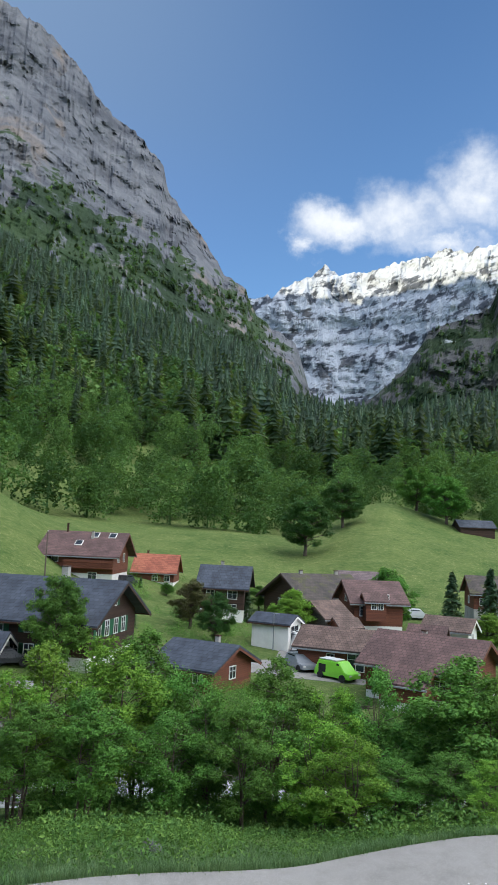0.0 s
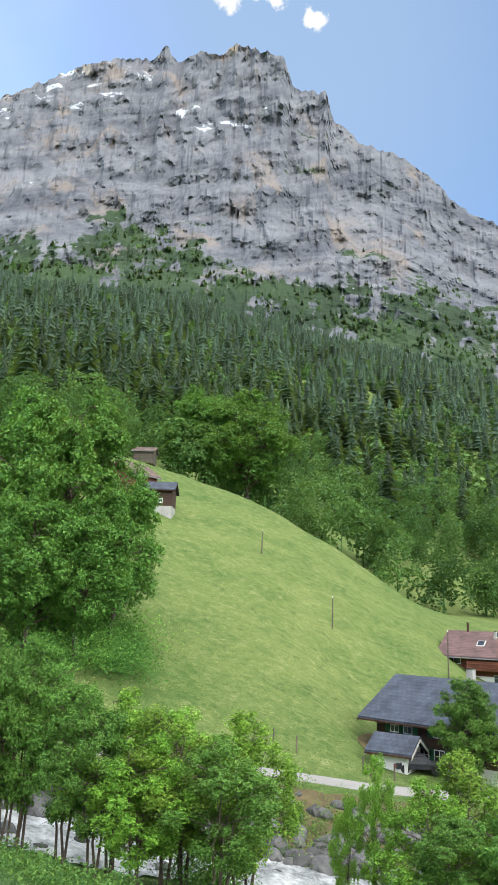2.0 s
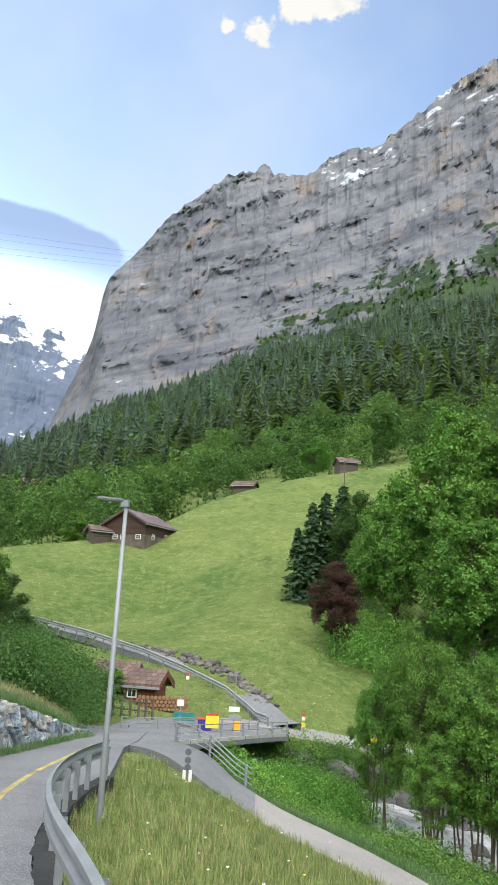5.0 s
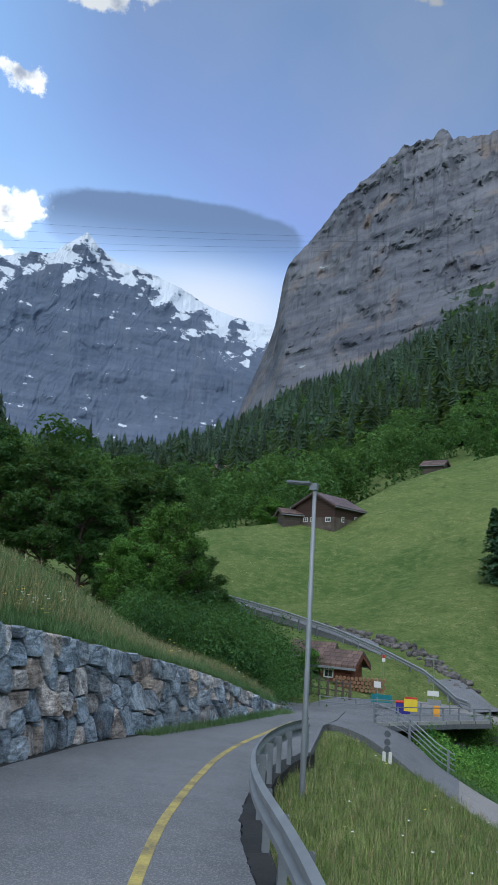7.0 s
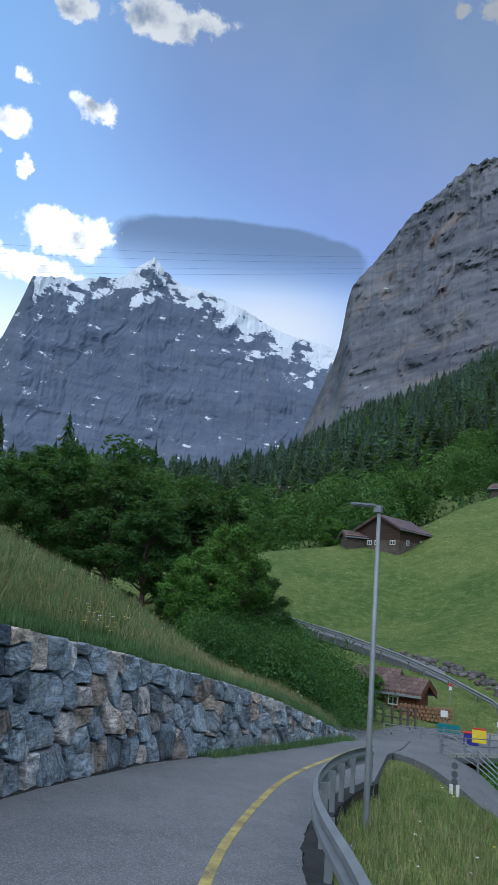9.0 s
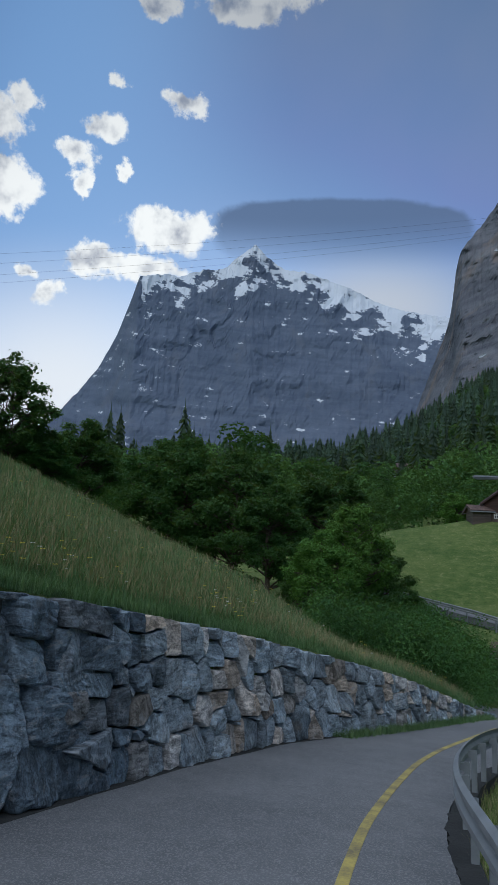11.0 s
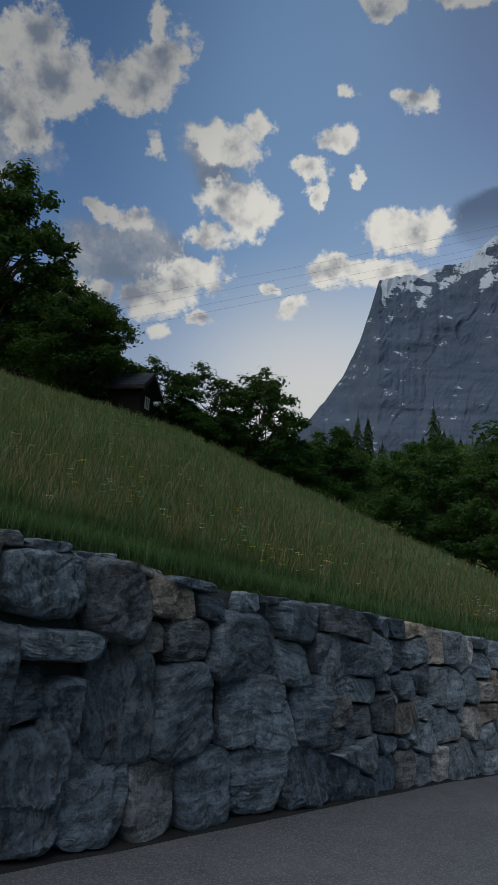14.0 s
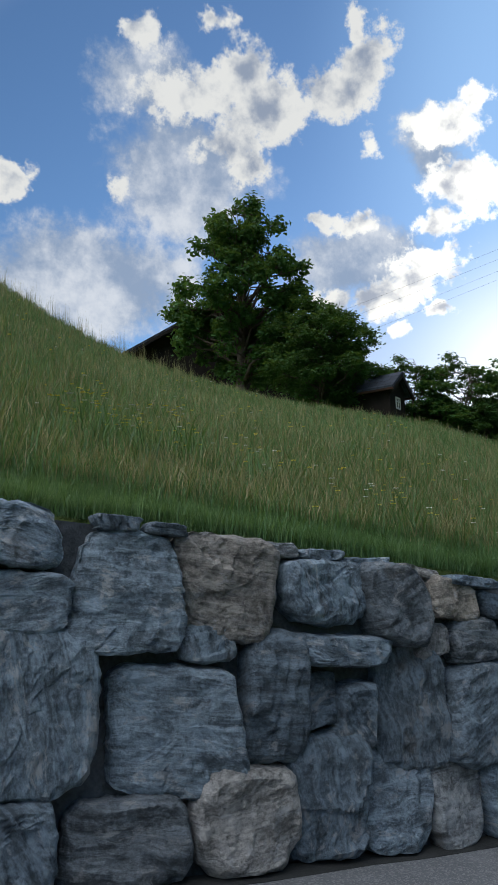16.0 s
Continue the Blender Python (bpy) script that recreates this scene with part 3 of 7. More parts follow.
def land_profile(az):
    """Distances and heights of the land along one azimuth, out to the cliffs."""
    rs = [0.0] + [float(np.interp(az, _az, _land[:, k, 0])) for k in range(10)]
    zs = [0.0] + [float(np.interp(az, _az, _land[:, k, 1])) for k in range(10)]
    el = interp(az, FAR_EL)
    r9, z9 = rs[-1], zs[-1]
    for r, share in ((330, 0.12), (560, 0.38), (850, 0.72), (1150, 1.0)):
        zf = EYE + 1150 * math.tan(radians(el))
        rs.append(r), zs.append(z9 + (zf - z9) * share)
    return rs, zs


def rough_height(x, y, r, start):
    """Hummocks that begin beyond the lane and grow with the distance."""
    k = min(max((r - start - 1.0) / 14, 0.0), 1.0)
    if k == 0:
        return 0.0
    return k * (0.22 * noise.noise((x / 6, y / 6, 0)) + 0.45 * noise.noise((x / 27, y / 27, 5))) * (1 if r < 220 else 1 + (r - 220) / 60)


AZ0, AZ1 = -40.0, 152.0


def ground_z(x, y):
    az = math.degrees(math.atan2(-x, y))
    if az < -110:
        az += 360
    az = min(max(az, AZ0), AZ1)
    rs, zs = land_profile(az)
    r = math.hypot(x, y)
    return float(np.interp(r, rs, zs)) + rough_height(x, y, r, rs[7])


def on_ground(az, r):
    d = direction(az)
    return Vector((d.x * r, d.y * r, ground_z(d.x * r, d.y * r)))


def make_ground():
    azs = list(np.arange(AZ0, AZ1 + 0.01, 0.5))
    # the land behind the camera closes the ring
    extra = list(np.arange(AZ1 + 4, 360 + AZ0 - 0.1, 4.0))
    cols = []
    fractions = (2, 3, 5, 2, 6, 2, 3, 2, 8, 12, 4, 6, 6, 6, 6)
    for az in azs + extra:
        if az <= AZ1:
            rs, zs = land_profile(az)
        else:
            w = (az - AZ1) / (360 + AZ0 - AZ1)
            (ra, za), (rb, zb) = land_profile(AZ1), land_profile(AZ0)
            w = w * w * (3 - 2 * w)
            rs, zs = [a + (b - a) * w for a, b in zip(ra, rb)], [a + (b - a) * w for a, b in zip(za, zb)]
        rs, zs = rs + [5600], zs + [zs[-1] * 1.0]
        d = direction(az)
        col = []
        for k in range(len(rs) - 1):
            for i in range(fractions[k]):
                f = i / fractions[k]
                r, z = rs[k] + (rs[k + 1] - rs[k]) * f, zs[k] + (zs[k + 1] - zs[k]) * f
                col.append((d.x * r, d.y * r, z + rough_height(d.x * r, d.y * r, r, rs[7])))
        col.append((d.x * rs[-1], d.y * rs[-1], zs[-1]))
        cols.append(col)
    n, m = len(cols), len(cols[0])
    verts = np.array([p for c in cols for p in c])
    i, j = np.meshgrid(np.arange(n), np.arange(m - 1), indexing="ij")
    a, b = i * m + j, ((i + 1) % n) * m + j
    quads = np.stack([a, b, b + 1, a + 1], -1).reshape(-1, 4)[:, ::-1]
    return tagged(big_mesh("ground", verts, quads, M_GRASS, smooth=True), "sloping alpine meadow ground of uncut green grass", "ground", kind="structure")


ground = make_ground()


# ---- mountains ----
def rock_material(name, rock_a, rock_b, tint, green, white=(0.50, 0.53, 0.58), soft=0.10, relief=0.75):
    """Layered rock with turf on its ledges and, high up, snow in the hollows (by the mesh's snow mark)."""
    m = bpy.data.materials.new(name)
    m.use_nodes = True
    N = Nodes(m.node_tree)
    geo = N.add("ShaderNodeNewGeometry")
    pos, nor = geo.outputs["Position"], geo.outputs["Normal"]
    sep = N.add("ShaderNodeSeparateXYZ", None, Vector=pos)
    nz = N.add("ShaderNodeSeparateXYZ", None, Vector=nor).outputs[2]
    big = N.noise(pos, 0.0022, 6.0, 0.6)
    mid = N.noise(pos, 0.012, 10.0, 0.68)
    bed = N.add("ShaderNodeAttribute", {"attribute_name": "bed"}).outputs["Fac"]
    flat = N.add("ShaderNodeCombineXYZ", None, X=N.math("MULTIPLY", sep.outputs[0], 0.16), Y=N.math("MULTIPLY", sep.outputs[1], 0.16), Z=N.math("MULTIPLY", bed, 1.7)).outputs[0]
    strata = N.noise(flat, 0.014, 10.0, 0.66, 0.5)
    broad = N.noise(flat, 0.0042, 4.0, 0.5, 0.3)
    tall = N.add("ShaderNodeCombineXYZ", None, X=sep.outputs[0], Y=sep.outputs[1], Z=N.math("MULTIPLY", sep.outputs[2], 0.22)).outputs[0]
    streak = N.noise(tall, 0.022, 8.0, 0.68, 0.4)
    f = N.math("ADD", N.math("MULTIPLY", strata, 0.40), N.math("ADD", N.math("MULTIPLY", streak, 0.17), N.math("ADD", N.math("MULTIPLY", mid, 0.25), N.math("MULTIPLY", broad, 0.18))))
    col = N.mix(N.step(f, 0.37, 0.62), (*rock_a, 1), (*rock_b, 1))
    warm = N.math("MULTIPLY", N.step(N.noise(tall, 0.0065, 6.0, 0.6, 0.5), 0.53, 0.68), 0.55)
    col = N.mix(warm, col, (*tint, 1))
    turf = N.add("ShaderNodeAttribute", {"attribute_name": "turf"}).outputs["Fac"]
    g = N.math("ADD", turf, N.math("ADD", N.math("MULTIPLY", N.math("SUBTRACT", mid, 0.5), 3.0), N.math("MULTIPLY", N.math("SUBTRACT", strata, 0.5), 0.7)))
    col = N.mix(N.step(g, 0.45, 0.62), col, N.mix(N.step(big, 0.4, 0.6), (*green, 1), (green[0] * 1.7, green[1] * 1.6, green[2] * 1.3, 1)))
    snow = N.add("ShaderNodeAttribute", {"attribute_name": "snow"}).outputs["Fac"]
    s = N.math("ADD", snow, N.math("ADD", N.math("MULTIPLY", N.math("SUBTRACT", mid, 0.5), 2.2), N.math("MULTIPLY", N.math("SUBTRACT", strata, 0.5), 1.2)))
    s = N.step(s, 0.52 - soft, 0.52 + soft)
    col = N.mix(s, col, (*white, 1))
    bs = N.add("ShaderNodeBsdfPrincipled", None, Base_Color=col, Roughness=0.9)
    N.put(bs, "Specular IOR Level", 0.15)
    bn = N.add("ShaderNodeBump", None, Strength=relief, Distance=9.0, Height=N.math("ADD", N.math("ADD", N.math("MULTIPLY", streak, 0.45), N.math("MULTIPLY", mid, 0.6)), N.math("MULTIPLY", strata, 1.0)))
    N.put(bs, "Normal", bn.outputs[0])
    N.add("ShaderNodeOutputMaterial", None, Surface=bs.outputs[0])
    return m


def fractal(p, octaves=5):
    return noise.fractal(p, 0.9, 2.1, octaves)


# by how much the rock's beds dip along the range
DIP = ((-40, 20), (-6, 13), (20, 0), (30, 0), (42, 1.5), (80, 12), (124, 14))


def mountain(name, label, ridge, base, r_base, r_ridge, depth, mat, step=0.16, rows=110, jag=0.25, relief=0.035, steep=1.0, snow=None, turf=None, seed=0.0, back=12, belts=0.32, ribs=0.7, dip=1.0, lumps=1.0):
    """A face between a foot line and a crest line, both by azimuth and elevation, with a back slope of its own."""
    az0, az1 = ridge[0][0], ridge[-1][0]
    n = int((az1 - az0) / step) + 1
    verts, snows, turfs, beds = [], [], [], []
    for i in range(n):
        az = az0 + (az1 - az0) * i / (n - 1)
        top = interp(az, ridge) + jag * fractal((az * 1.7, seed, 0.0), 6)
        low = min(interp(az, base), top - 0.4)
        rb, rr = interp(az, r_base) if isinstance(r_base, tuple) else r_base, interp(az, r_ridge) if isinstance(r_ridge, tuple) else r_ridge
        d = direction(az)
        for j in range(rows + 1):
            v = j / rows
            el = low + (top - low) * v
            warp = 0.9 * noise.noise((az * 0.2, el * 0.25, seed + 3))
            bed = el + interp(az, DIP) * dip
            # ledges: flat and steep belts take turns along the beds
            g = v ** steep + 0.012 * math.sin(bed * 2.1 + 2.2 * fractal((az * 0.06, bed * 0.15, seed), 3)) * (1 - v) * min(1, v * 6)
            r = rb + (rr - rb) * g
            rib = (az * ribs + warp + 0.5 * noise.noise((az * 0.9, el * 0.7, seed)), el * 0.22, seed + 7)
            belt = (az * 0.13, bed * 1.15 + 0.6 * warp, seed + 2)
            r *= 1 + relief * (lumps * fractal((az * 0.2, el * 0.34, seed), 6) - 0.75 * lumps ** 0.5 * abs(fractal(rib, 6)) + belts * fractal(belt, 6)) * (0.35 + 0.65 * min(1, 3 * v))
            beds.append(bed * 0.0175 * rr)
            verts.append((d.x * r, d.y * r, EYE + r * math.tan(radians(el))))
            snows.append(snow(az, el, v, top) if snow else 0.0)
            turfs.append(turf(az, el, v, top) if turf else 0.0)
        x, y, z = verts[-1]
        for j in range(1, back + 1):
            w = j / back
            k = 1 + depth * w / rr
            verts.append((x * k, y * k, z - (z + 50) * w ** 1.2))
            snows.append(0.0), turfs.append(0.0), beds.append(beds[-1])
    m = rows + 1 + back
    i, j = np.meshgrid(np.arange(n - 1), np.arange(m - 1), indexing="ij")
    a = i * m + j
    quads = np.stack([a, a + m, a + m + 1, a + 1], -1).reshape(-1, 4)[:, ::-1]
    ob = big_mesh(name, np.array(verts), quads, mat, smooth=False)
    for key, values in (("snow", snows), ("turf", turfs), ("bed", beds)):
        ob.data.attributes.new(key, "FLOAT", "POINT").data.foreach_set("value", np.array(values, np.float32))
    return tagged(ob, label, "mountain", kind="structure"), verts, turfs


M_CLIFF = rock_material("limestone_cliff", (0.060, 0.066, 0.082), (0.178, 0.183, 0.200), (0.225, 0.175, 0.135), (0.022, 0.040, 0.020))
# the bluish haze of distance is mixed into this rock colour
M_ALP_HAZE = rock_material("hazy_snowy_rock", (0.078, 0.101, 0.148), (0.122, 0.150, 0.206), (0.12, 0.138, 0.175), (0.03, 0.035, 0.03), (0.62, 0.66, 0.72), 0.05, 0.35)
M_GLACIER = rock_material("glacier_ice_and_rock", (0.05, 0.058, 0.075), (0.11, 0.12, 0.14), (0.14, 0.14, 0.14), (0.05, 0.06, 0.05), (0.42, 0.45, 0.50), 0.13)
M_WOODED = rock_material("wooded_rock", (0.05, 0.052, 0.055), (0.12, 0.12, 0.12), (0.12, 0.11, 0.09), (0.014, 0.028, 0.012))

CLIFF_RIDGE = ((-5.6, 8.5), (-5, 10.3), (-3.4, 14.9), (-1.2, 16.2), (0.3, 17.5), (0.8, 19), (2.5, 19.8), (4.4, 22.4), (5.9, 23.9), (7.5, 25.6), (8, 27.3), (10.5, 29.4), (12.3, 30.1),
               (13.4, 31), (15.2, 32.8), (18, 34.6), (21.1, 35.5), (22.4, 36.5), (23.6, 37.1), (24.3, 39), (26.5, 39.1), (27.3, 39.4), (28.2, 41.2), (32.6, 41.9), (34, 41.1),
               (35.8, 41.3), (37.9, 40.3), (39, 41.4), (39.9, 40.4), (43.2, 40), (46, 39.2), (48.3, 38), (50.7, 36.8), (53.2, 35.4), (55.6, 35.4), (57.2, 34.8), (59.2, 33.6),
               (62.1, 33.7), (62.9, 34.4), (63.8, 33.8), (66.1, 33.4), (68.7, 31.7), (71, 30.1), (73.1, 27.6), (75.5, 25.1))
CLIFF_EDGE = ((75.9, 23.5), (76.3, 20.5), (77.4, 17.5), (78.4, 15), (79.5, 12), (81, 8))
SNOW_RIDGE = ((0.8 - 6.4 + 8, 17.5), (0.6, 18.2), (-1.3, 18.4), (-2.6, 19.3), (-4.4, 20), (-5.5, 20.8), (-6.6, 20.2), (-8.9, 20.3), (-11.1, 20.9), (-14.2, 21.5), (-15, 21.9), (-16.3, 21.5), (-18.9, 22), (-24, 22), (-34, 18))
WOOD_RIDGE = ((-7, 8), (-7.8, 9.5), (-10, 11.3), (-12.1, 13.2), (-13.8, 15.8), (-15.5, 16.5), (-18.3, 17.4), (-19.5, 19.8), (-24, 22), (-32, 25), (-40, 20))
HORN_RIDGE = ((69, 19), (76.6, 20.4), (80.2, 21.1), (82.1, 21.7), (84, 22.7), (85.9, 23.3), (88, 24), (89.7, 24.1), (91.2, 25), (92.2, 25.9), (93.2, 25.2), (94.9, 23.9), (96.5, 23.8),
              (98.5, 23.1), (99.2, 23.3), (101.6, 22.9), (102.3, 20.6), (103.1, 18.2), (104.2, 15.9), (105.5, 14), (108, 10.9), (112, 7.5), (118, 4), (124, 2))


def up(knots):
    return tuple(sorted(knots))


def lower(knots, by):
    return tuple((a, e - by) for a, e in knots)


# ledges that hold snow: azimuth, elevation, half width, half height
SNOW_LEDGES = ((56.1, 30.3, 1.3, 0.5), (55.2, 33.5, 0.9, 0.4), (59.3, 33.0, 0.6, 0.35), (33.0, 36.8, 2.2, 0.25), (37.3, 37.1, 0.5, 0.4), (35.1, 36.5, 1.2, 0.28), (43.7, 36.2, 0.6, 0.3), (46.3, 36.5, 0.8, 0.4),
               (43.5, 37.8, 1.4, 0.3), (48.3, 37.5, 1.6, 0.35), (53.2, 34.1, 0.6, 0.3))


def cliff_snow_at(az, el, v, top):
    dust = 0.30 if top - el < 1.6 and 40 < az < 58 else 0.0
    for a, e, w, h in SNOW_LEDGES:
        k = 1 - math.hypot((az - a) / w, (el - e - 0.25 * (a - az) * (az > 40)) / h)
        dust = max(dust, min(0.53, 0.24 + 0.5 * k))
    return dust


def cliff_turf_at(az, el, v, top):
    scrub = min(0.78, max(0.0, 0.46 + 0.24 * (interp(az, SHRUB_EL) - el)))
    gully = abs(fractal((az * 0.42 + el * 0.12, el * 0.10, 4.0), 4))
    scrub -= 0.34 * max(0.0, 1 - gully * 5) * (scrub > 0.1)
    bed = el + interp(az, DIP)
    ledge = 0.46 * max(0.0, noise.noise((az * 0.12, bed * 0.9, 8.0)) - 0.18) / 0.4
    return max(0.0, scrub) + ledge * (0.9 if az < 36 else 0.45)


_, cliff_verts, cliff_turf = mountain("cliff_massif", "grey layered limestone cliff massif with turf ledges and pinnacles", CLIFF_RIDGE + CLIFF_EDGE, lower(FAR_EL, 2.0),
         1050, ((-6, 1700), (10, 2000), (40, 2300), (81, 2300)), 1300, M_CLIFF, steep=1.1,
         turf=cliff_turf_at, snow=cliff_snow_at)
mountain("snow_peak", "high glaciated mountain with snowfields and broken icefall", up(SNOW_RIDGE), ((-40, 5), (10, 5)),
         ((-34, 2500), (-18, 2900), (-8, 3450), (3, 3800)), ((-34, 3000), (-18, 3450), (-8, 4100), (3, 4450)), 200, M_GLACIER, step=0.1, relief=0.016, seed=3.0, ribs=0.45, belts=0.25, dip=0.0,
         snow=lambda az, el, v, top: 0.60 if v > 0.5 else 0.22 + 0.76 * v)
# hidden ridge, added to keep the sun off the snow peak's left side
mountain("back_ridge", "unseen ridge added behind the cliffs to shade the snow peak", ((14, 15), (16, 18.5), (18, 21.9), (22, 25.6), (26, 29.4), (30, 31)), ((14, 8), (30, 8)),
         ((14, 5400), (18, 4450), (22, 3750), (27, 3150), (30, 2900)), ((14, 5600), (18, 4650), (22, 3950), (27, 3300), (30, 3000)), 500, M_ALP_HAZE, step=0.4, rows=30, seed=21.0)
_, spur_verts, spur_turf = mountain("wooded_spur", "dark wooded mountain spur with grey rock bands", up(WOOD_RIDGE), ((-40, 3), (-6, 3)),
         900, 1500, 600, M_WOODED, relief=0.03, seed=5.0, turf=lambda az, el, v, top: 0.55)
mountain("horn_peak", "steep rock peak in haze-tinted blue-grey with snow along its crest", HORN_RIDGE, ((60, 4), (124, 1)),
         3000, ((69, 4500), (92, 4400), (124, 3400)), 350, M_ALP_HAZE, step=0.12, relief=0.026, belts=0.07, ribs=0.30, seed=9.0, jag=0.12, dip=-0.9, lumps=0.3,
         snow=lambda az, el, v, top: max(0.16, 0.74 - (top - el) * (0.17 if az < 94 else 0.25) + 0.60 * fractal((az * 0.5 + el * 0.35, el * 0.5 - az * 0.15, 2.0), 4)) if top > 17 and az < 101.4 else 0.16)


# ---- forest ----
def conifer_template(rng, tiers=9, sides=5, girth=0.17):
    """Tiers of short drooping boughs that shrink towards a pointed top."""
    verts, tris = [], []
    for t in range(tiers):
        f = t / tiers
        z0 = 0.07 + 0.88 * f
        z1 = min(1.0, z0 + 1.25 / tiers)
        r = girth * (1 - f) ** 0.9 * rng.uniform(0.8, 1.15) + 0.008
        turn = rng.random() * 6.3
        for k in range(sides):
            a = turn + 2 * math.pi * k / sides
            q, w = r * rng.uniform(0.75, 1.25), rng.uniform(0.75, 1.05) * math.pi / sides
            c = len(verts)
            za, zb = z0 + rng.uniform(-0.02, 0.02), z0 + rng.uniform(-0.02, 0.02)
            verts += [(0, 0, z1), (q * math.cos(a - w), q * math.sin(a - w), za), (q * math.cos(a + w), q * math.sin(a + w), zb)]
            tris.append((c, c + 1, c + 2))
    verts += [(0, 0, 1.06), (0.012, 0, 0.8), (-0.008, 0.01, 0.8), (-0.008, -0.01, 0.8)]
    c = len(verts) - 4
    tris += [(c, c + 1, c + 2), (c, c + 2, c + 3), (c, c + 3, c + 1)]
    return np.array(verts), np.array(tris)


def broad_template(rng, clumps=70, size=0.07):
    """A rounded crown of small leaf clumps, one unit high, on a short trunk."""
    verts, tris = [], []
    lobes = [(0.0, 0.0, 0.55, 0.23)]
    for k in range(12):
        a, h = rng.random() * 6.3, rng.uniform(0.09, 0.86)
        far = (0.22 if h < 0.6 else 0.13) * rng.uniform(0.6, 1.1)
        lobes.append((far * math.cos(a), far * math.sin(a), h, rng.uniform(0.10, 0.16)))
    for _ in range(clumps):
        x, y, z, r = rng.choice(lobes)
        d = Vector((rng.gauss(0, 1), rng.gauss(0, 1), rng.gauss(0.35, 1))).normalized()
        p = Vector((x, y, z)) + d * r * rng.uniform(0.85, 1.05)
        n = (d + Vector((rng.gauss(0, 0.22), rng.gauss(0, 0.22), rng.gauss(0.1, 0.22)))).normalized()
        a = n.orthogonal().normalized()
        a = (a * math.cos(p.x * 90) + n.cross(a) * math.sin(p.x * 90)).normalized()
        b = n.cross(a).normalized()
        s = size * rng.uniform(0.6, 1.2)
        c = len(verts)
        verts += [p + a * s, p + b * s * 0.8 + d * 0.02, p - a * s, p - b * s * 0.8 + d * 0.02]
        tris += [(c, c + 1, c + 2), (c, c + 2, c + 3)]
    w = 0.012
    c = len(verts)
    verts += [Vector((w, 0, -0.02)), Vector((-w, w, -0.02)), Vector((-w, -w, -0.02)), Vector((0, 0, 0.6))]
    tris += [(c, c + 1, c + 3), (c + 1, c + 2, c + 3), (c + 2, c, c + 3)]
    return np.array([tuple(v) for v in verts]), np.array(tris)


def scatter(name, templates, places, mat, label, category="forest"):
    """Joins many far trees into one sheet of stuff. places: x, y, z, height, width, turn."""
    vs, ts, off, tints = [], [], 0, []
    lots = random.Random(len(places))
    for k, (x, y, z, h, w, a) in enumerate(places):
        tv, tt = templates[k % len(templates)]
        c, s = math.cos(a), math.sin(a)
        v = np.empty_like(tv)
        v[:, 0], v[:, 1], v[:, 2] = x + (tv[:, 0] * c - tv[:, 1] * s) * h * w, y + (tv[:, 0] * s + tv[:, 1] * c) * h * w, z + tv[:, 2] * h
        vs.append(v), ts.append(tt + off), tints.append(np.full(len(tv), lots.uniform(-1, 1), np.float32))
        off += len(tv)
    ob = big_mesh(name, np.concatenate(vs), np.concatenate(ts), mat)
    ob.data.attributes.new("tint", "FLOAT", "POINT").data.foreach_set("value", np.concatenate(tints))
    return tagged(ob, label, category, kind="stuff")


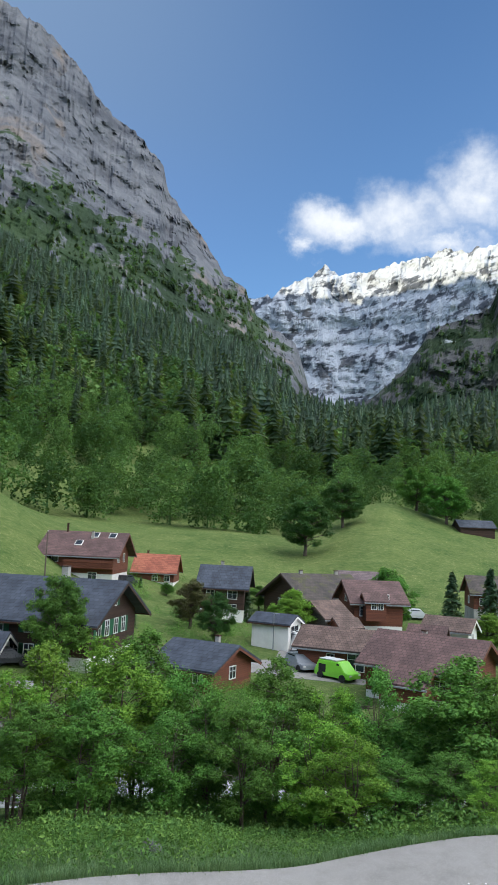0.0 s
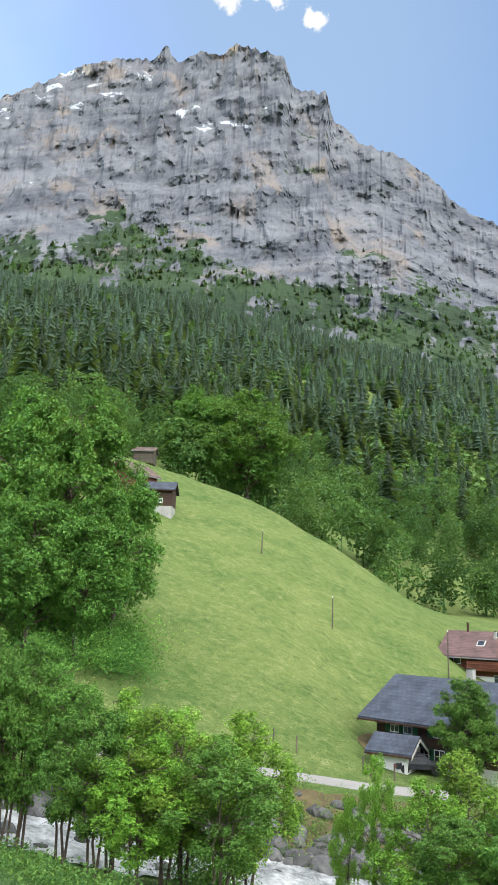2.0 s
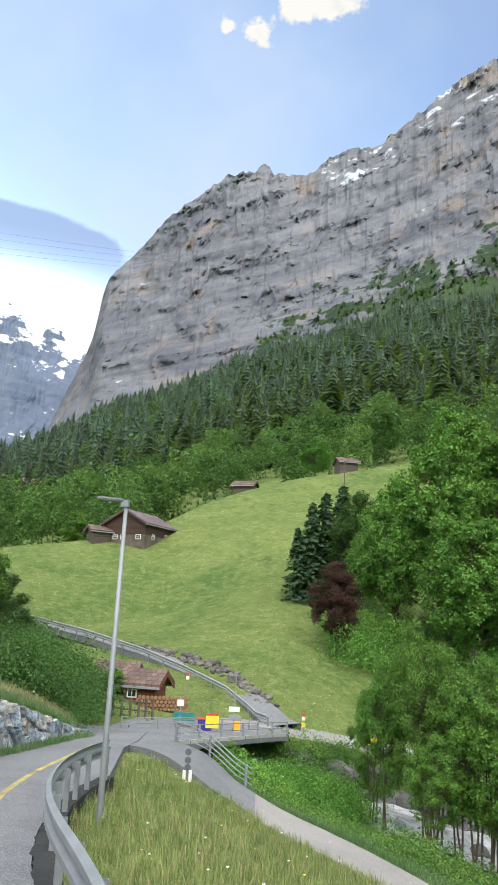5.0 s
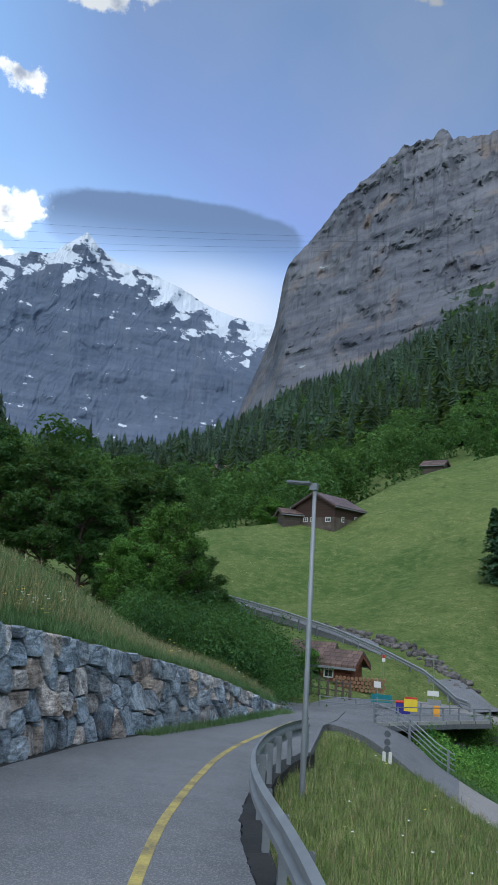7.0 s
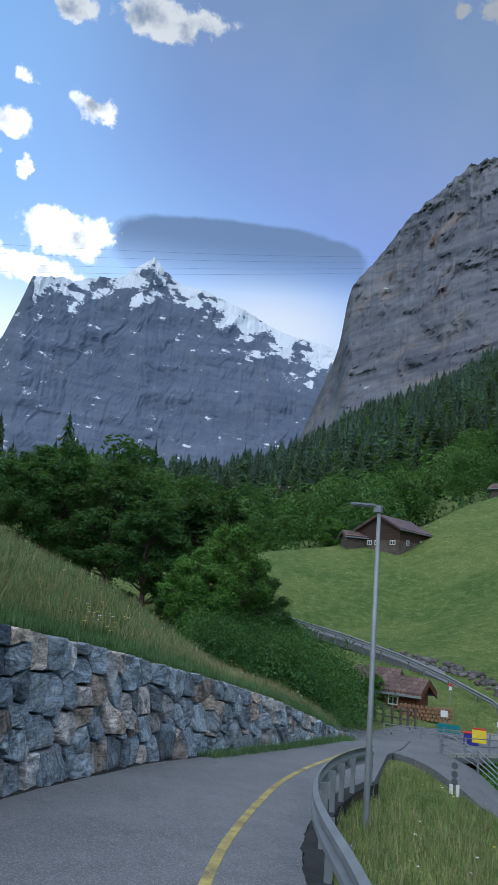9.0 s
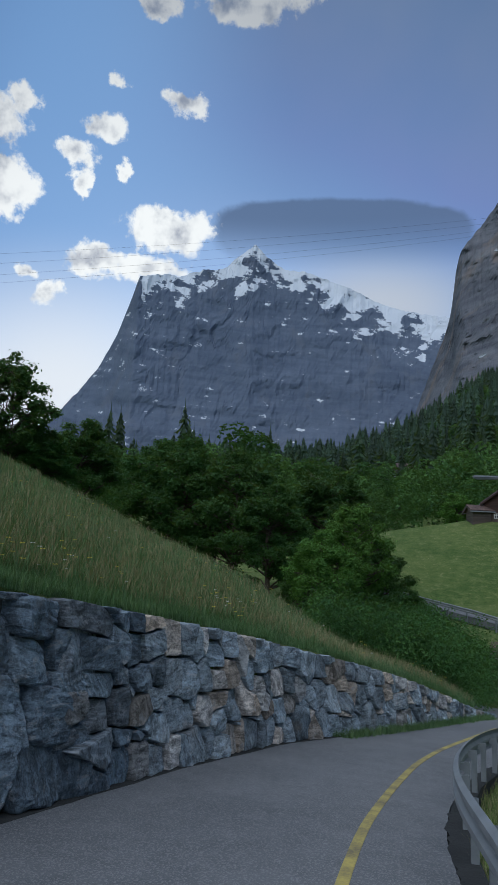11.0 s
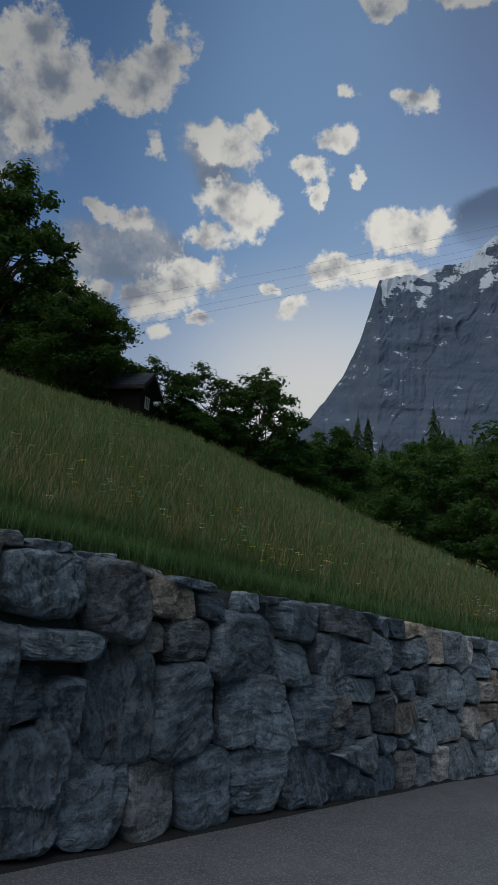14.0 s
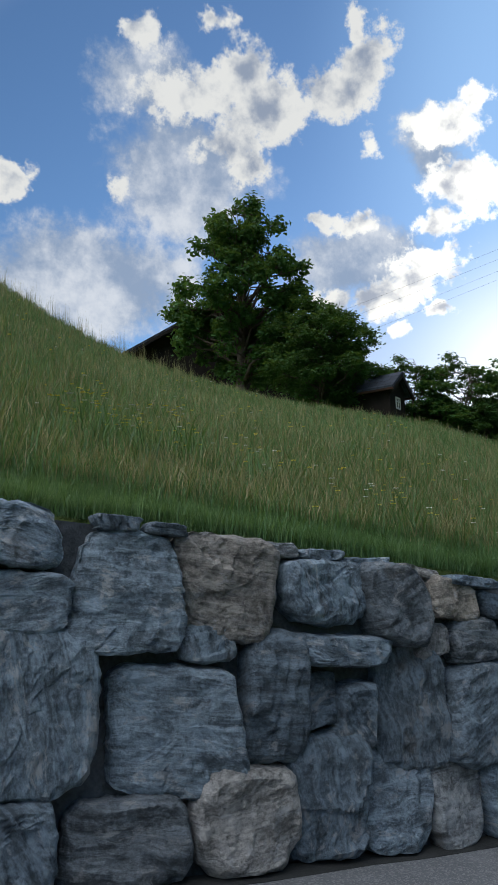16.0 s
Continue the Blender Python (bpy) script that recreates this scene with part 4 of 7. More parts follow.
def make_forest():
    rng = random.Random(4)
    near_cones, far_cones = [conifer_template(rng, 18, 9, rng.uniform(0.17, 0.24)) for _ in range(8)], [conifer_template(rng, 10, 6, rng.uniform(0.19, 0.27)) for _ in range(10)]
    near_broads, far_broads = [broad_template(rng, 900, 0.0225) for _ in range(8)], [broad_template(rng, 150, 0.062) for _ in range(8)]
    needle, needle_far, broad, broad_far = [], [], [], []
    taken = set()
    for _ in range(52000):
        az = rng.uniform(-24, 114)
        r = math.sqrt(rng.uniform(165 ** 2, 1180 ** 2))
        rs, zs = land_profile(az)
        if r < rs[10] - 18:
            continue
        if 78.3 < az < 80.9 and 290 < r < 438:  # a clearing before the farmhouse
            continue
        d = direction(az)
        x, y = d.x * r, d.y * r
        n = noise.noise((x / 60, y / 60, 1))
        reach = rs[10] + interp(az, ((-24, 60), (-10, 110), (0, 230), (15, 260), (30, 110), (45, 60), (60, 70), (75, 200), (114, 200))) + 110 * n
        leafy = r < reach and rng.random() < 0.86 or rng.random() < 0.06
        # the upper woods thin out over the screes
        if noise.noise((x / 130, y / 130, 3)) + (r - 760) / 700 > 0.55:
            continue
        # every tree has room of its own
        room = 12.5 if leafy else 8.5 if r < 500 else 11.0
        cell = (leafy, int(x // room), int(y // room))
        if cell in taken:
            continue
        taken.add(cell)
        z = float(np.interp(r, rs, zs)) - 1
        turn, wide = rng.random() * 6.3, rng.uniform(0.85, 1.15)
        if leafy:
            (broad if r < 330 else broad_far).append((x, y, z, rng.uniform(11, 22), wide * 1.15, turn))
        elif r > rs[10] + 70:
            (needle if r < 420 else needle_far).append((x, y, z, rng.uniform(16, 28) * (1.35 if rng.random() < 0.3 else 1.0), wide, turn))
    # stunted trees on the ledges
    for verts, turf, keep in ((cliff_verts, cliff_turf, 0.20), (spur_verts, spur_turf, 0.16)):
        for (x, y, z), k in zip(verts, turf):
            if k > 0.42 and rng.random() < keep * min(k, 1) and noise.noise((x / 90, y / 90, z / 60)) > -0.15:
                (needle_far if rng.random() < 0.7 else broad_far).append((x, y, z - 2, rng.uniform(7, 17), rng.uniform(0.9, 1.4), rng.random() * 6.3))
    scatter("conifer_forest", near_cones, needle, M_NEEDLE, "dark green spruce forest on the mountain slope")
    scatter("conifer_forest", far_cones, needle_far, M_NEEDLE_HAZE, "distant dark spruce forest below the cliffs")
    scatter("broadleaf_wood", near_broads, broad, M_FAR_LEAF, "green broadleaf wood along the foot of the slope")
    scatter("broadleaf_wood", far_broads, broad_far, M_FAR_LEAF, "scattered broadleaf trees among the spruces")


make_forest()


# ---- road, path, lane, river ----
def strip(name, left, right, mat, lift=0.0, label="", category="", across=4):
    """A sheet between two lines of points."""
    n = len(left)
    verts = []
    for a, b in zip(left, right):
        for k in range(across + 1):
            p = Vector(a).lerp(Vector(b), k / across)
            if k == 0:
                verts.append((p.x, p.y, p.z + lift - 0.5))
            verts.append((p.x, p.y, p.z + lift))
        verts.append((p.x, p.y, p.z + lift - 0.5))
    w = across + 3
    faces = [(i * w + k, i * w + k + 1, (i + 1) * w + k + 1, (i + 1) * w + k) for i in range(n - 1) for k in range(across + 2)]
    return tagged(mesh_object(name, verts, [f[::-1] for f in faces], mat, smooth=False), label, category, kind="structure")


def draped(name, azs, inner, outer, mat, lift, label, category, across=8, deck=None):
    """A sheet that lies on the ground between two distances."""
    verts = []
    for az in azs:
        a, b = inner(az), outer(az)
        for k in range(across + 1):
            p = on_ground(az, a + (b - a) * k / across)
            z = max(p.z, deck(a + (b - a) * k / across) if deck else p.z) + lift
            if k == 0:
                verts.append((p.x, p.y, z - 0.3))
            verts.append((p.x, p.y, z))
    w = across + 2
    faces = [(i * w + k, (i + 1) * w + k, (i + 1) * w + k + 1, i * w + k + 1) for i in range(len(azs) - 1) for k in range(across + 1)]
    return tagged(mesh_object(name, verts, [f[::-1] for f in faces], mat, smooth=False), label, category, kind="structure")


def land_r(az, k):
    return float(np.interp(az, _az, _land[:, k, 0]))


def road_right(u):
    return interp(u, RAIL_V) + 0.12 if u < 17 else interp(u, ((17, 1.5), (24, 1.75), (27, 1.5), (33, 1.5)))


us = np.arange(-24, 33.01, 0.5)
strip("road", [uv(u, interp(u, WALL_V) + 0.05 if u < 26.5 else 4.0 - (u - 26.5) * 0.1) for u in us], [uv(u, road_right(u)) for u in us], M_ASPHALT, 0.03,
      "grey asphalt mountain road with worn surface", "road", 10)


def deck_z(r):
    return -1.98 - (r - 24) * 0.098


def on_deck(az, r, lift=0.0):
    """A place on the level of the junction and the bridge."""
    p = on_ground(az, r)
    p.z = max(p.z, deck_z(r)) + lift
    return p


# the bridge's near edge, and the far edge of the paved ground
def deck_near(a):
    return interp(a, ((59.3, 37.6), (63.4, 31.6), (67.5, 27.2), (71.8, 25.6), (75.3, 26)))


def deck_far(a):
    return interp(a, ((59.3, 43), (66, 41.5), (70, 40), (75.3, 33)))


draped("junction", np.arange(59.3, 75.31, 0.4), deck_near, deck_far, M_ASPHALT, 0.03, "asphalt road junction and bridge deck", "road", 16, deck_z)
draped("path", np.arange(-39, 61.6, 0.5), lambda a: land_r(a, 1), lambda a: land_r(a, 2), M_PATH, 0.015, "pale asphalt footpath along the stream", "path", 4)
NEAR_SIDE = ((61.5, 21.4), (64.45, 21.7), (66.96, 22.5), (69.5, 24.2), (71.8, 25.7))
FAR_SIDE = ((61.5, 24.9), (63.0, 25.5), (64.54, 26.0), (66.2, 26.8), (67.5, 27.3))


def path_head(knots, s):
    k = s * (len(knots) - 1)
    az, r = (float(np.interp(k, range(len(knots)), [q[c] for q in knots])) for c in (0, 1))
    p = on_ground(az, r)
    f = max(0.0, (s - 0.2) / 0.8)
    p.z += (max(p.z, deck_z(r)) - p.z) * f * f * (3 - 2 * f)
    return p


strip("path_head", [path_head(NEAR_SIDE, s) for s in np.linspace(0, 1, 25)], [path_head(FAR_SIDE, s) for s in np.linspace(0, 1, 25)], M_ASPHALT, 0.04, "darker asphalt head of the footpath at the junction", "path", 6)
draped("stream_bank", np.arange(12.5, 34, 0.5), lambda a: land_r(a, 4) - 0.2, lambda a: land_r(a, 5) - 1.2 - 0.6 * noise.noise((a * 0.7, 0, 0)), M_SOIL, 0.03, "steep ochre earth bank above the stream", "bank", 6)
draped("gravel_patch", np.arange(15, 29, 0.5), lambda a: land_r(a, 2) - 0.1, lambda a: land_r(a, 2) + 2.2 + 0.8 * noise.noise((a * 0.5, 3, 0)) - 0.06 * (a - 22) ** 2, M_GRAVEL, 0.02, "grey gravel patch beside the path", "gravel", 4)
draped("earth_cut", np.arange(17.8, 21.6, 0.3), lambda a: 63 - 3.0 * math.sin((a - 17.8) / 3.6 * 3.14), lambda a: 64 + 4.5 * math.sin((a - 17.8) / 3.6 * 3.14), M_SOIL, 0.05, "bare brown earth cut beside the chalet", "ground", 6)
draped("lane", np.arange(10, 64.6, 0.5), lambda a: land_r(a, 5), lambda a: land_r(a, 6), M_PATH, 0.02, "narrow grey lane beyond the stream", "lane", 4)
M_WATER = material("white_water", (0.10, 0.11, 0.11), (0.62, 0.63, 0.63), 0.8, 0.35, 1.0, 3.2, 0.55, coords="world")


def make_stream():
    azs = np.arange(-39, 65.6, 0.25)
    verts, w = [], 13
    for az in azs:
        a, b = land_r(az, 3) - 0.6, land_r(az, 4) + 0.6
        z = on_ground(az, (a + b) / 2).z
        d = direction(az)
        for k in range(w):
            r = a + (b - a) * k / (w - 1)
            x, y = d.x * r, d.y * r
            verts.append((x, y, z + 0.22 + 0.16 * noise.noise((x * 0.9, y * 0.9, 1)) + 0.10 * noise.noise((x * 2.6, y * 2.6, 4))))
    faces = [(i * w + k, (i + 1) * w + k, (i + 1) * w + k + 1, i * w + k + 1)[::-1] for i in range(len(azs) - 1) for k in range(w - 1)]
    tagged(mesh_object("stream", verts, faces, M_WATER, smooth=True), "rushing grey-white glacier stream over rocks", "water", kind="structure")


make_stream()


# ---- retaining wall ----
def clip(poly, px, py, nx, ny):
    """The part of a polygon on the near side of a line through (px, py)."""
    out = []
    for (ax, ay), (bx, by) in zip(poly, poly[1:] + poly[:1]):
        da, db = (ax - px) * nx + (ay - py) * ny, (bx - px) * nx + (by - py) * ny
        if da <= 0:
            out.append((ax, ay))
        if da * db < 0:
            t = da / (da - db)
            out.append((ax + (bx - ax) * t, ay + (by - ay) * t))
    return out


def wall_point(u, h, out):
    """A place on the wall's face: along it, up it, and out of it."""
    p = uv(u, interp(u, WALL_V) - out + 0.06 * h)
    return Vector((p.x, p.y, road_z(u) + h))


def stone_cells(rng, u0, u1, width):
    """Fits stones of uneven size into the wall's face, as cells round scattered seeds."""
    seeds = []
    u = u0
    while u < u1:
        top = interp(u, WALL_H)
        rows = max(1, round(top / (width * rng.choice((0.8, 1.1, 1.45)))))
        w = width * rng.uniform(0.65, 1.3)
        shift = rng.uniform(-0.25, 0.25)
        for k in range(rows):
            h = (k + 0.5 + shift * (0 < k < rows - 1)) * top / rows
            seeds.append((u + w * rng.uniform(0.33, 0.67), h + rng.uniform(-0.09, 0.09), rng.uniform(-0.10, 0.12) * width))
            if rng.random() < 0.22:
                seeds.append((u + w * rng.random(), h + rng.uniform(0.2, 0.3), -0.10 * width))
        u += w
    cells = []
    for i, (x, y, s) in enumerate(seeds):
        top = interp(x, WALL_H) * 1.0
        poly = [(x - 1.1, 0.0), (x + 1.1, 0.0), (x + 1.1, interp(x + 1.1, WALL_H)), (x - 1.1, interp(x - 1.1, WALL_H))]
        for j, (qx, qy, qs) in enumerate(seeds):
            if i != j and abs(qx - x) < 2.4:
                d2 = (qx - x) ** 2 + (qy - y) ** 2
                if d2 < 1e-4:
                    continue
                t = 0.5 + (s - qs) * width / d2
                poly = clip(poly, x + (qx - x) * t, y + (qy - y) * t, qx - x, qy - y)
                if len(poly) < 3:
                    break
        if len(poly) >= 3:
            cells.append(poly)
    return cells


# the large blocks beside the road, by course: along the wall, up it, half width, half height
COPING = ((1.49, 2.55, 0.20, 0.07), (1.88, 2.53, 0.18, 0.06), (2.89, 2.45, 0.19, 0.08), (3.32, 2.44, 0.25, 0.06), (3.80, 2.40, 0.25, 0.06), (4.40, 2.36, 0.28, 0.06), (5.08, 2.31, 0.33, 0.06), (5.94, 2.20, 0.23, 0.12), (6.42, 2.27, 0.26, 0.05))
UPPER = ((-0.55, 2.2, 0.52, 0.42), (0.52, 2.42, 0.56, 0.24), (0.62, 1.93, 0.50, 0.23), (1.55, 2.03, 0.43, 0.46), (2.39, 2.10, 0.41, 0.42), (3.34, 2.12, 0.47, 0.29), (4.07, 2.06, 0.38, 0.37), (4.76, 2.14, 0.36, 0.21), (5.35, 2.09, 0.20, 0.14), (5.89, 1.74, 0.55, 0.36), (6.95, 2.06, 0.52, 0.24), (7.82, 1.74, 0.42, 0.47))
MIDDLE = ((-0.4, 1.2, 0.62, 0.52), (0.80, 1.18, 0.56, 0.58), (1.93, 1.05, 0.52, 0.46), (2.20, 1.68, 0.25, 0.16), (3.42, 1.64, 0.50, 0.14), (2.75, 1.28, 0.29, 0.51), (3.17, 1.25, 0.21, 0.22), (3.51, 1.11, 0.18, 0.28), (4.15, 1.19, 0.38, 0.52), (4.46, 1.74, 0.22, 0.17), (5.00, 1.76, 0.32, 0.22), (4.96, 1.10, 0.44, 0.46), (5.78, 1.07, 0.27, 0.36), (6.33, 1.04, 0.38, 0.42), (6.75, 1.58, 0.30, 0.26), (7.14, 0.98, 0.37, 0.34), (7.62, 1.06, 0.28, 0.20))
LOWER = ((-0.3, 0.36, 0.60, 0.36), (0.62, 0.34, 0.42, 0.30), (1.52, 0.32, 0.47, 0.31), (2.46, 0.40, 0.45, 0.39), (3.19, 0.51, 0.36, 0.48), (3.87, 0.44, 0.40, 0.40), (4.57, 0.43, 0.32, 0.42), (5.30, 0.38, 0.39, 0.38), (6.10, 0.38, 0.44, 0.34), (6.95, 0.38, 0.46, 0.36), (7.66, 0.43, 0.36, 0.40))


def block_outline(rng, u, h, w, k):
    """The worn four-sided outline of one quarry block."""
    power, lean, bite, seed = rng.uniform(3.0, 6.5), rng.uniform(-0.16, 0.16), rng.uniform(-0.18, 0.18), rng.uniform(0, 50)
    line = []
    for i in range(28):
        a = 2 * math.pi * i / 28
        c, s = math.cos(a), math.sin(a)
        x, y = math.copysign(abs(c) ** (2 / power), c), math.copysign(abs(s) ** (2 / power), s)
        grow = 1.05 + 0.09 * noise.noise((c * 1.6 + seed, s * 1.6, seed)) + 0.05 * noise.noise((c * 5 + seed, s * 5, 3.0))
        x, y = w * x * grow * (1 + bite * y), k * y * grow
        line.append((u + x + lean * y, max(h + y + lean * 0.5 * x, -0.05)))
    return line


def stone_mesh(rng, poly, step=0.16, crisp=False):
    """A rough quarry stone over the given outline in the wall's face, broken along flat facets and thin layers."""
    cx, cy = sum(p[0] for p in poly) / len(poly), sum(p[1] for p in poly) / len(poly)
    size = max(max(p[0] for p in poly) - min(p[0] for p in poly), max(p[1] for p in poly) - min(p[1] for p in poly))
    gap = min(0.022, 0.05 * size)
    line = []
    for (ax, ay), (bx, by) in zip(poly, poly[1:] + poly[:1]):
        n = max(1, int(math.hypot(bx - ax, by - ay) / step))
        for k in range(n):
            t = (k + 0.22) / n
            x, y = ax + (bx - ax) * t, ay + (by - ay) * t
            d = math.hypot(x - cx, y - cy) or 1
            g = gap * rng.uniform(0.2, 1.5)
            line.append((x - (x - cx) / d * g, y - (y - cy) / d * g))
    if len(line) < 5:
        return None
    even = [tuple(sum(line[(i + k) % len(line)][c] for k in (-2, -1, 0, 1, 2)) / 5 for c in (0, 1)) for i in range(len(line))] if len(line) > 14 else line
    tilt_x, tilt_y, proud, seed = rng.uniform(-0.2, 0.2), rng.uniform(-0.20, 0.12), rng.uniform(0.05, 0.17) * (0.5 if size < 0.6 and not crisp else 1.0), rng.uniform(0, 99)
    lie = rng.choice((1.45, 1.57, 1.7, 0.1, 0.25, -0.2, 1.2))
    beds = rng.uniform(5, 9) / max(size, 0.3)
    facet = 1.6 / max(size, 0.35)
    verts, faces, n = [], [], len(line)
    rings = ((1.0, -1.6), (1.0, 0.0), (0.97, 0.55), (0.92, 0.86), (0.84, 1.0), (0.74, 1.0), (0.64, 1.0), (0.54, 1.0), (0.44, 1.0), (0.34, 1.0), (0.24, 1.0), (0.13, 1.0))
    if crisp:
        rings = ((1.0, -1.6), (1.0, 0.2), (0.965, 0.85), (0.92, 1.0)) + rings[5::2]
    for k, (shrink, out) in enumerate(rings):
        for x, y in (line if k < 3 else even):
            px, py = cx + (x - cx) * shrink, cy + (y - cy) * shrink
            o = out * proud
            if k > 1:
                o += (px - cx) * tilt_x + (py - cy) * tilt_y
                q = Vector((px * facet + seed, py * facet, seed))
                pt = noise.voronoi(q)[1][0]
                o += (q - pt).dot(noise.cell_vector(pt * 7.3) - Vector((0.5, 0.5, 0.5))) * 0.30 / facet * 0.5
                bed = ((px - cx) * math.cos(lie) + (py - cy) * math.sin(lie)) * beds + 0.9 * noise.noise((px * 2.2 + seed, py * 2.2, 1.0))
                o += 0.016 * (bed - math.floor(bed)) + 0.05 * noise.noise((px * 3.0 + seed, py * 3.6, seed)) + 0.02 * noise.noise((px * 11 + seed, py * 13, 2.0))
            verts.append(wall_point(px, py, o))
    verts.append(sum((v for v in verts[-n:]), Vector()) / n)
    m = len(rings) - 1
    for k in range(m):
        for i in range(n):
            j = (i + 1) % n
            faces.append((k * n + i, k * n + j, (k + 1) * n + j, (k + 1) * n + i))
    faces += [(m * n + i, m * n + (i + 1) % n, (m + 1) * n) for i in range(n)]
    return verts, faces


def make_wall():
    rng = random.Random(11)
    us = np.arange(-14, 29.01, 0.5)
    verts, faces = [], []
    for u in us:
        h = interp(u, WALL_H)
        for a, o in ((-0.3, -0.10), (h - 0.10, -0.14), (h - 0.10, -0.75), (-0.3, -0.75)):
            verts.append(wall_point(u, a, o))
    for i in range(len(us) - 1):
        for k in range(4):
            a, b = i * 4 + k, i * 4 + (k + 1) % 4
            faces.append((a, b, b + 4, a + 4))
    wall = tagged(mesh_object("retaining_wall", verts, faces, M_MORTAR), "dry stone retaining wall of rough grey quarry blocks", "wall", kind="structure")
    bm = bmesh.new()
    bm.from_mesh(wall.data)
    bmesh.ops.recalc_face_normals(bm, faces=bm.faces[:])
    bm.to_mesh(wall.data)
    bm.free()
    blocks = [block_outline(rng, *row) for row in COPING + UPPER + MIDDLE + LOWER]
    far = stone_cells(rng, 8.15, 21.2, 0.46) + stone_cells(rng, 21.2, 28.6, 0.38) + stone_cells(rng, -12, -0.95, 0.7)
    for k, poly in enumerate(blocks + far):
        made = stone_mesh(rng, poly, 0.05 if k < len(blocks) else 0.13, k >= len(blocks))
        if made:
            mesh_object("stone", *made, M_STONE_BRIGHT if poly[0][0] > 9.5 else M_STONE, wall)
    us = np.arange(-12, 27, 0.5)
    # gutter line and the shade at the wall's foot, painted as one strip
    strip("gutter", [uv(u, interp(u, WALL_V) + 0.06) for u in us], [uv(u, interp(u, WALL_V) - 0.20 - 0.05 * noise.noise((u * 1.3, 0, 0))) for u in us], M_EARTH_SHADE, 0.035, "dark gutter strip with painted shade along the foot of the wall", "gutter", 2)
    return wall


# ---- crash barrier, lamp ----
def swept(profile, line, closed=True):
    """Sweeps a profile (out, up) along points that each have a sideways direction."""
    verts, faces, n = [], [], len(profile)
    for p, side in line:
        for o, h in profile:
            verts.append(p + side * o + Vector((0, 0, h)))
    for i in range(len(line) - 1):
        for k in range(n if closed else n - 1):
            a, b = i * n + k, i * n + (k + 1) % n
            faces.append((a, b, b + n, a + n))
    return verts, faces


W_BEAM = ((0.0, 0.155), (0.055, 0.12), (0.055, 0.06), (0.0, 0.02), (0.0, -0.02), (0.055, -0.06), (0.055, -0.12), (0.0, -0.155),
          (-0.006, -0.155), (0.045, -0.118), (0.045, -0.062), (-0.006, -0.022), (-0.006, 0.022), (0.045, 0.062), (0.045, 0.118), (-0.006, 0.155))


def sides_of(points, flip=1):
    out = []
    for i, p in enumerate(points):
        d = points[min(i + 1, len(points) - 1)] - points[max(i - 1, 0)]
        out.append((p, Vector((-d.y, d.x, 0)).normalized() * flip))
    return out


def guard_rail(points, spacing, label, flip=1, height=0.6, post_depth=0.10):
    """points: the rail's line on the ground, about evenly spaced."""
    root = new("guard_rail")
    tagged(root, label, "guard rail")
    line = sides_of(points, flip)
    beam = mesh_object("beam", *swept(W_BEAM, [(p + Vector((0, 0, height)), s) for p, s in line]), M_STEEL, root, smooth=False)
    travelled, nextpost = 0.0, 0.0
    for i, (p, s) in enumerate(line):
        if i:
            travelled += (p - line[i - 1][0]).length
        if travelled >= nextpost:
            nextpost += spacing
            a = math.atan2(s.y, s.x)
            bm = bmesh.new()
            m = Matrix.Translation(p - s * 0.09) @ Matrix.Rotation(a, 4, "Z")
            add_box(bm, -0.04, 0.04, -0.032, -0.026, -0.5, height + 0.04, m)
            add_box(bm, -0.04, -0.033, -0.026, 0.026, -0.5, height + 0.04, m)
            add_box(bm, -0.04, 0.04, 0.026, 0.032, -0.5, height + 0.04, m)
            add_box(bm, 0.04, 0.09, -0.025, 0.025, height - 0.07, height + 0.03, m)
            part("post", bm, M_STEEL, root)
    return root


def make_barrier():
    us = np.arange(-14, 17.01, 0.3)
    pts = [uv(u, interp(u, RAIL_V)) for u in us]
    for _ in range(8):
        for i in range(1, len(pts) - 1):
            pts[i] = pts[i - 1] * 0.25 + pts[i] * 0.5 + pts[i + 1] * 0.25
    guard_rail(pts, 1.33, "curved galvanised steel crash barrier along the road edge", 1)
    edge = [(u, interp(u, ((-14, -1.9), (-6, -0.6), (0, 0.55), (3, 1.25), (7, 2.12), (9, 2.50), (11.5, 2.80), (14.5, 3.07), (17, 3.12), (19.3, 3.02), (24, 2.75)))) for u in np.arange(-14, 24.6, 0.3)]
    vs = np.array([v for _, v in edge])
    for _ in range(10):
        vs[1:-1] = vs[:-2] * 0.25 + vs[1:-1] * 0.5 + vs[2:] * 0.25
    verge = np.arange(-14, 16.9, 0.15)
    # bare soil, with the shade of the grass edge in its colour
    strip("verge", [uv(u, interp(u, RAIL_V) + 0.12 + 0.07 * noise.noise((u * 1.7, 0, 0)) + 0.05 * noise.noise((u * 6.0, 3, 0))) for u in verge], [uv(u, interp(u, RAIL_V) - 0.16) for u in verge], M_EARTH_SHADE, 0.034,
          "dark crumbling earth edge with painted shade below the crash barrier", "verge", 2)
    strip("road_marking", [uv(u, v + 0.06) for (u, _), v in zip(edge, vs)], [uv(u, v - 0.06) for (u, _), v in zip(edge, vs)], M_YELLOW, 0.036,
          "worn yellow line marking the pedestrian strip", "road marking", 1)


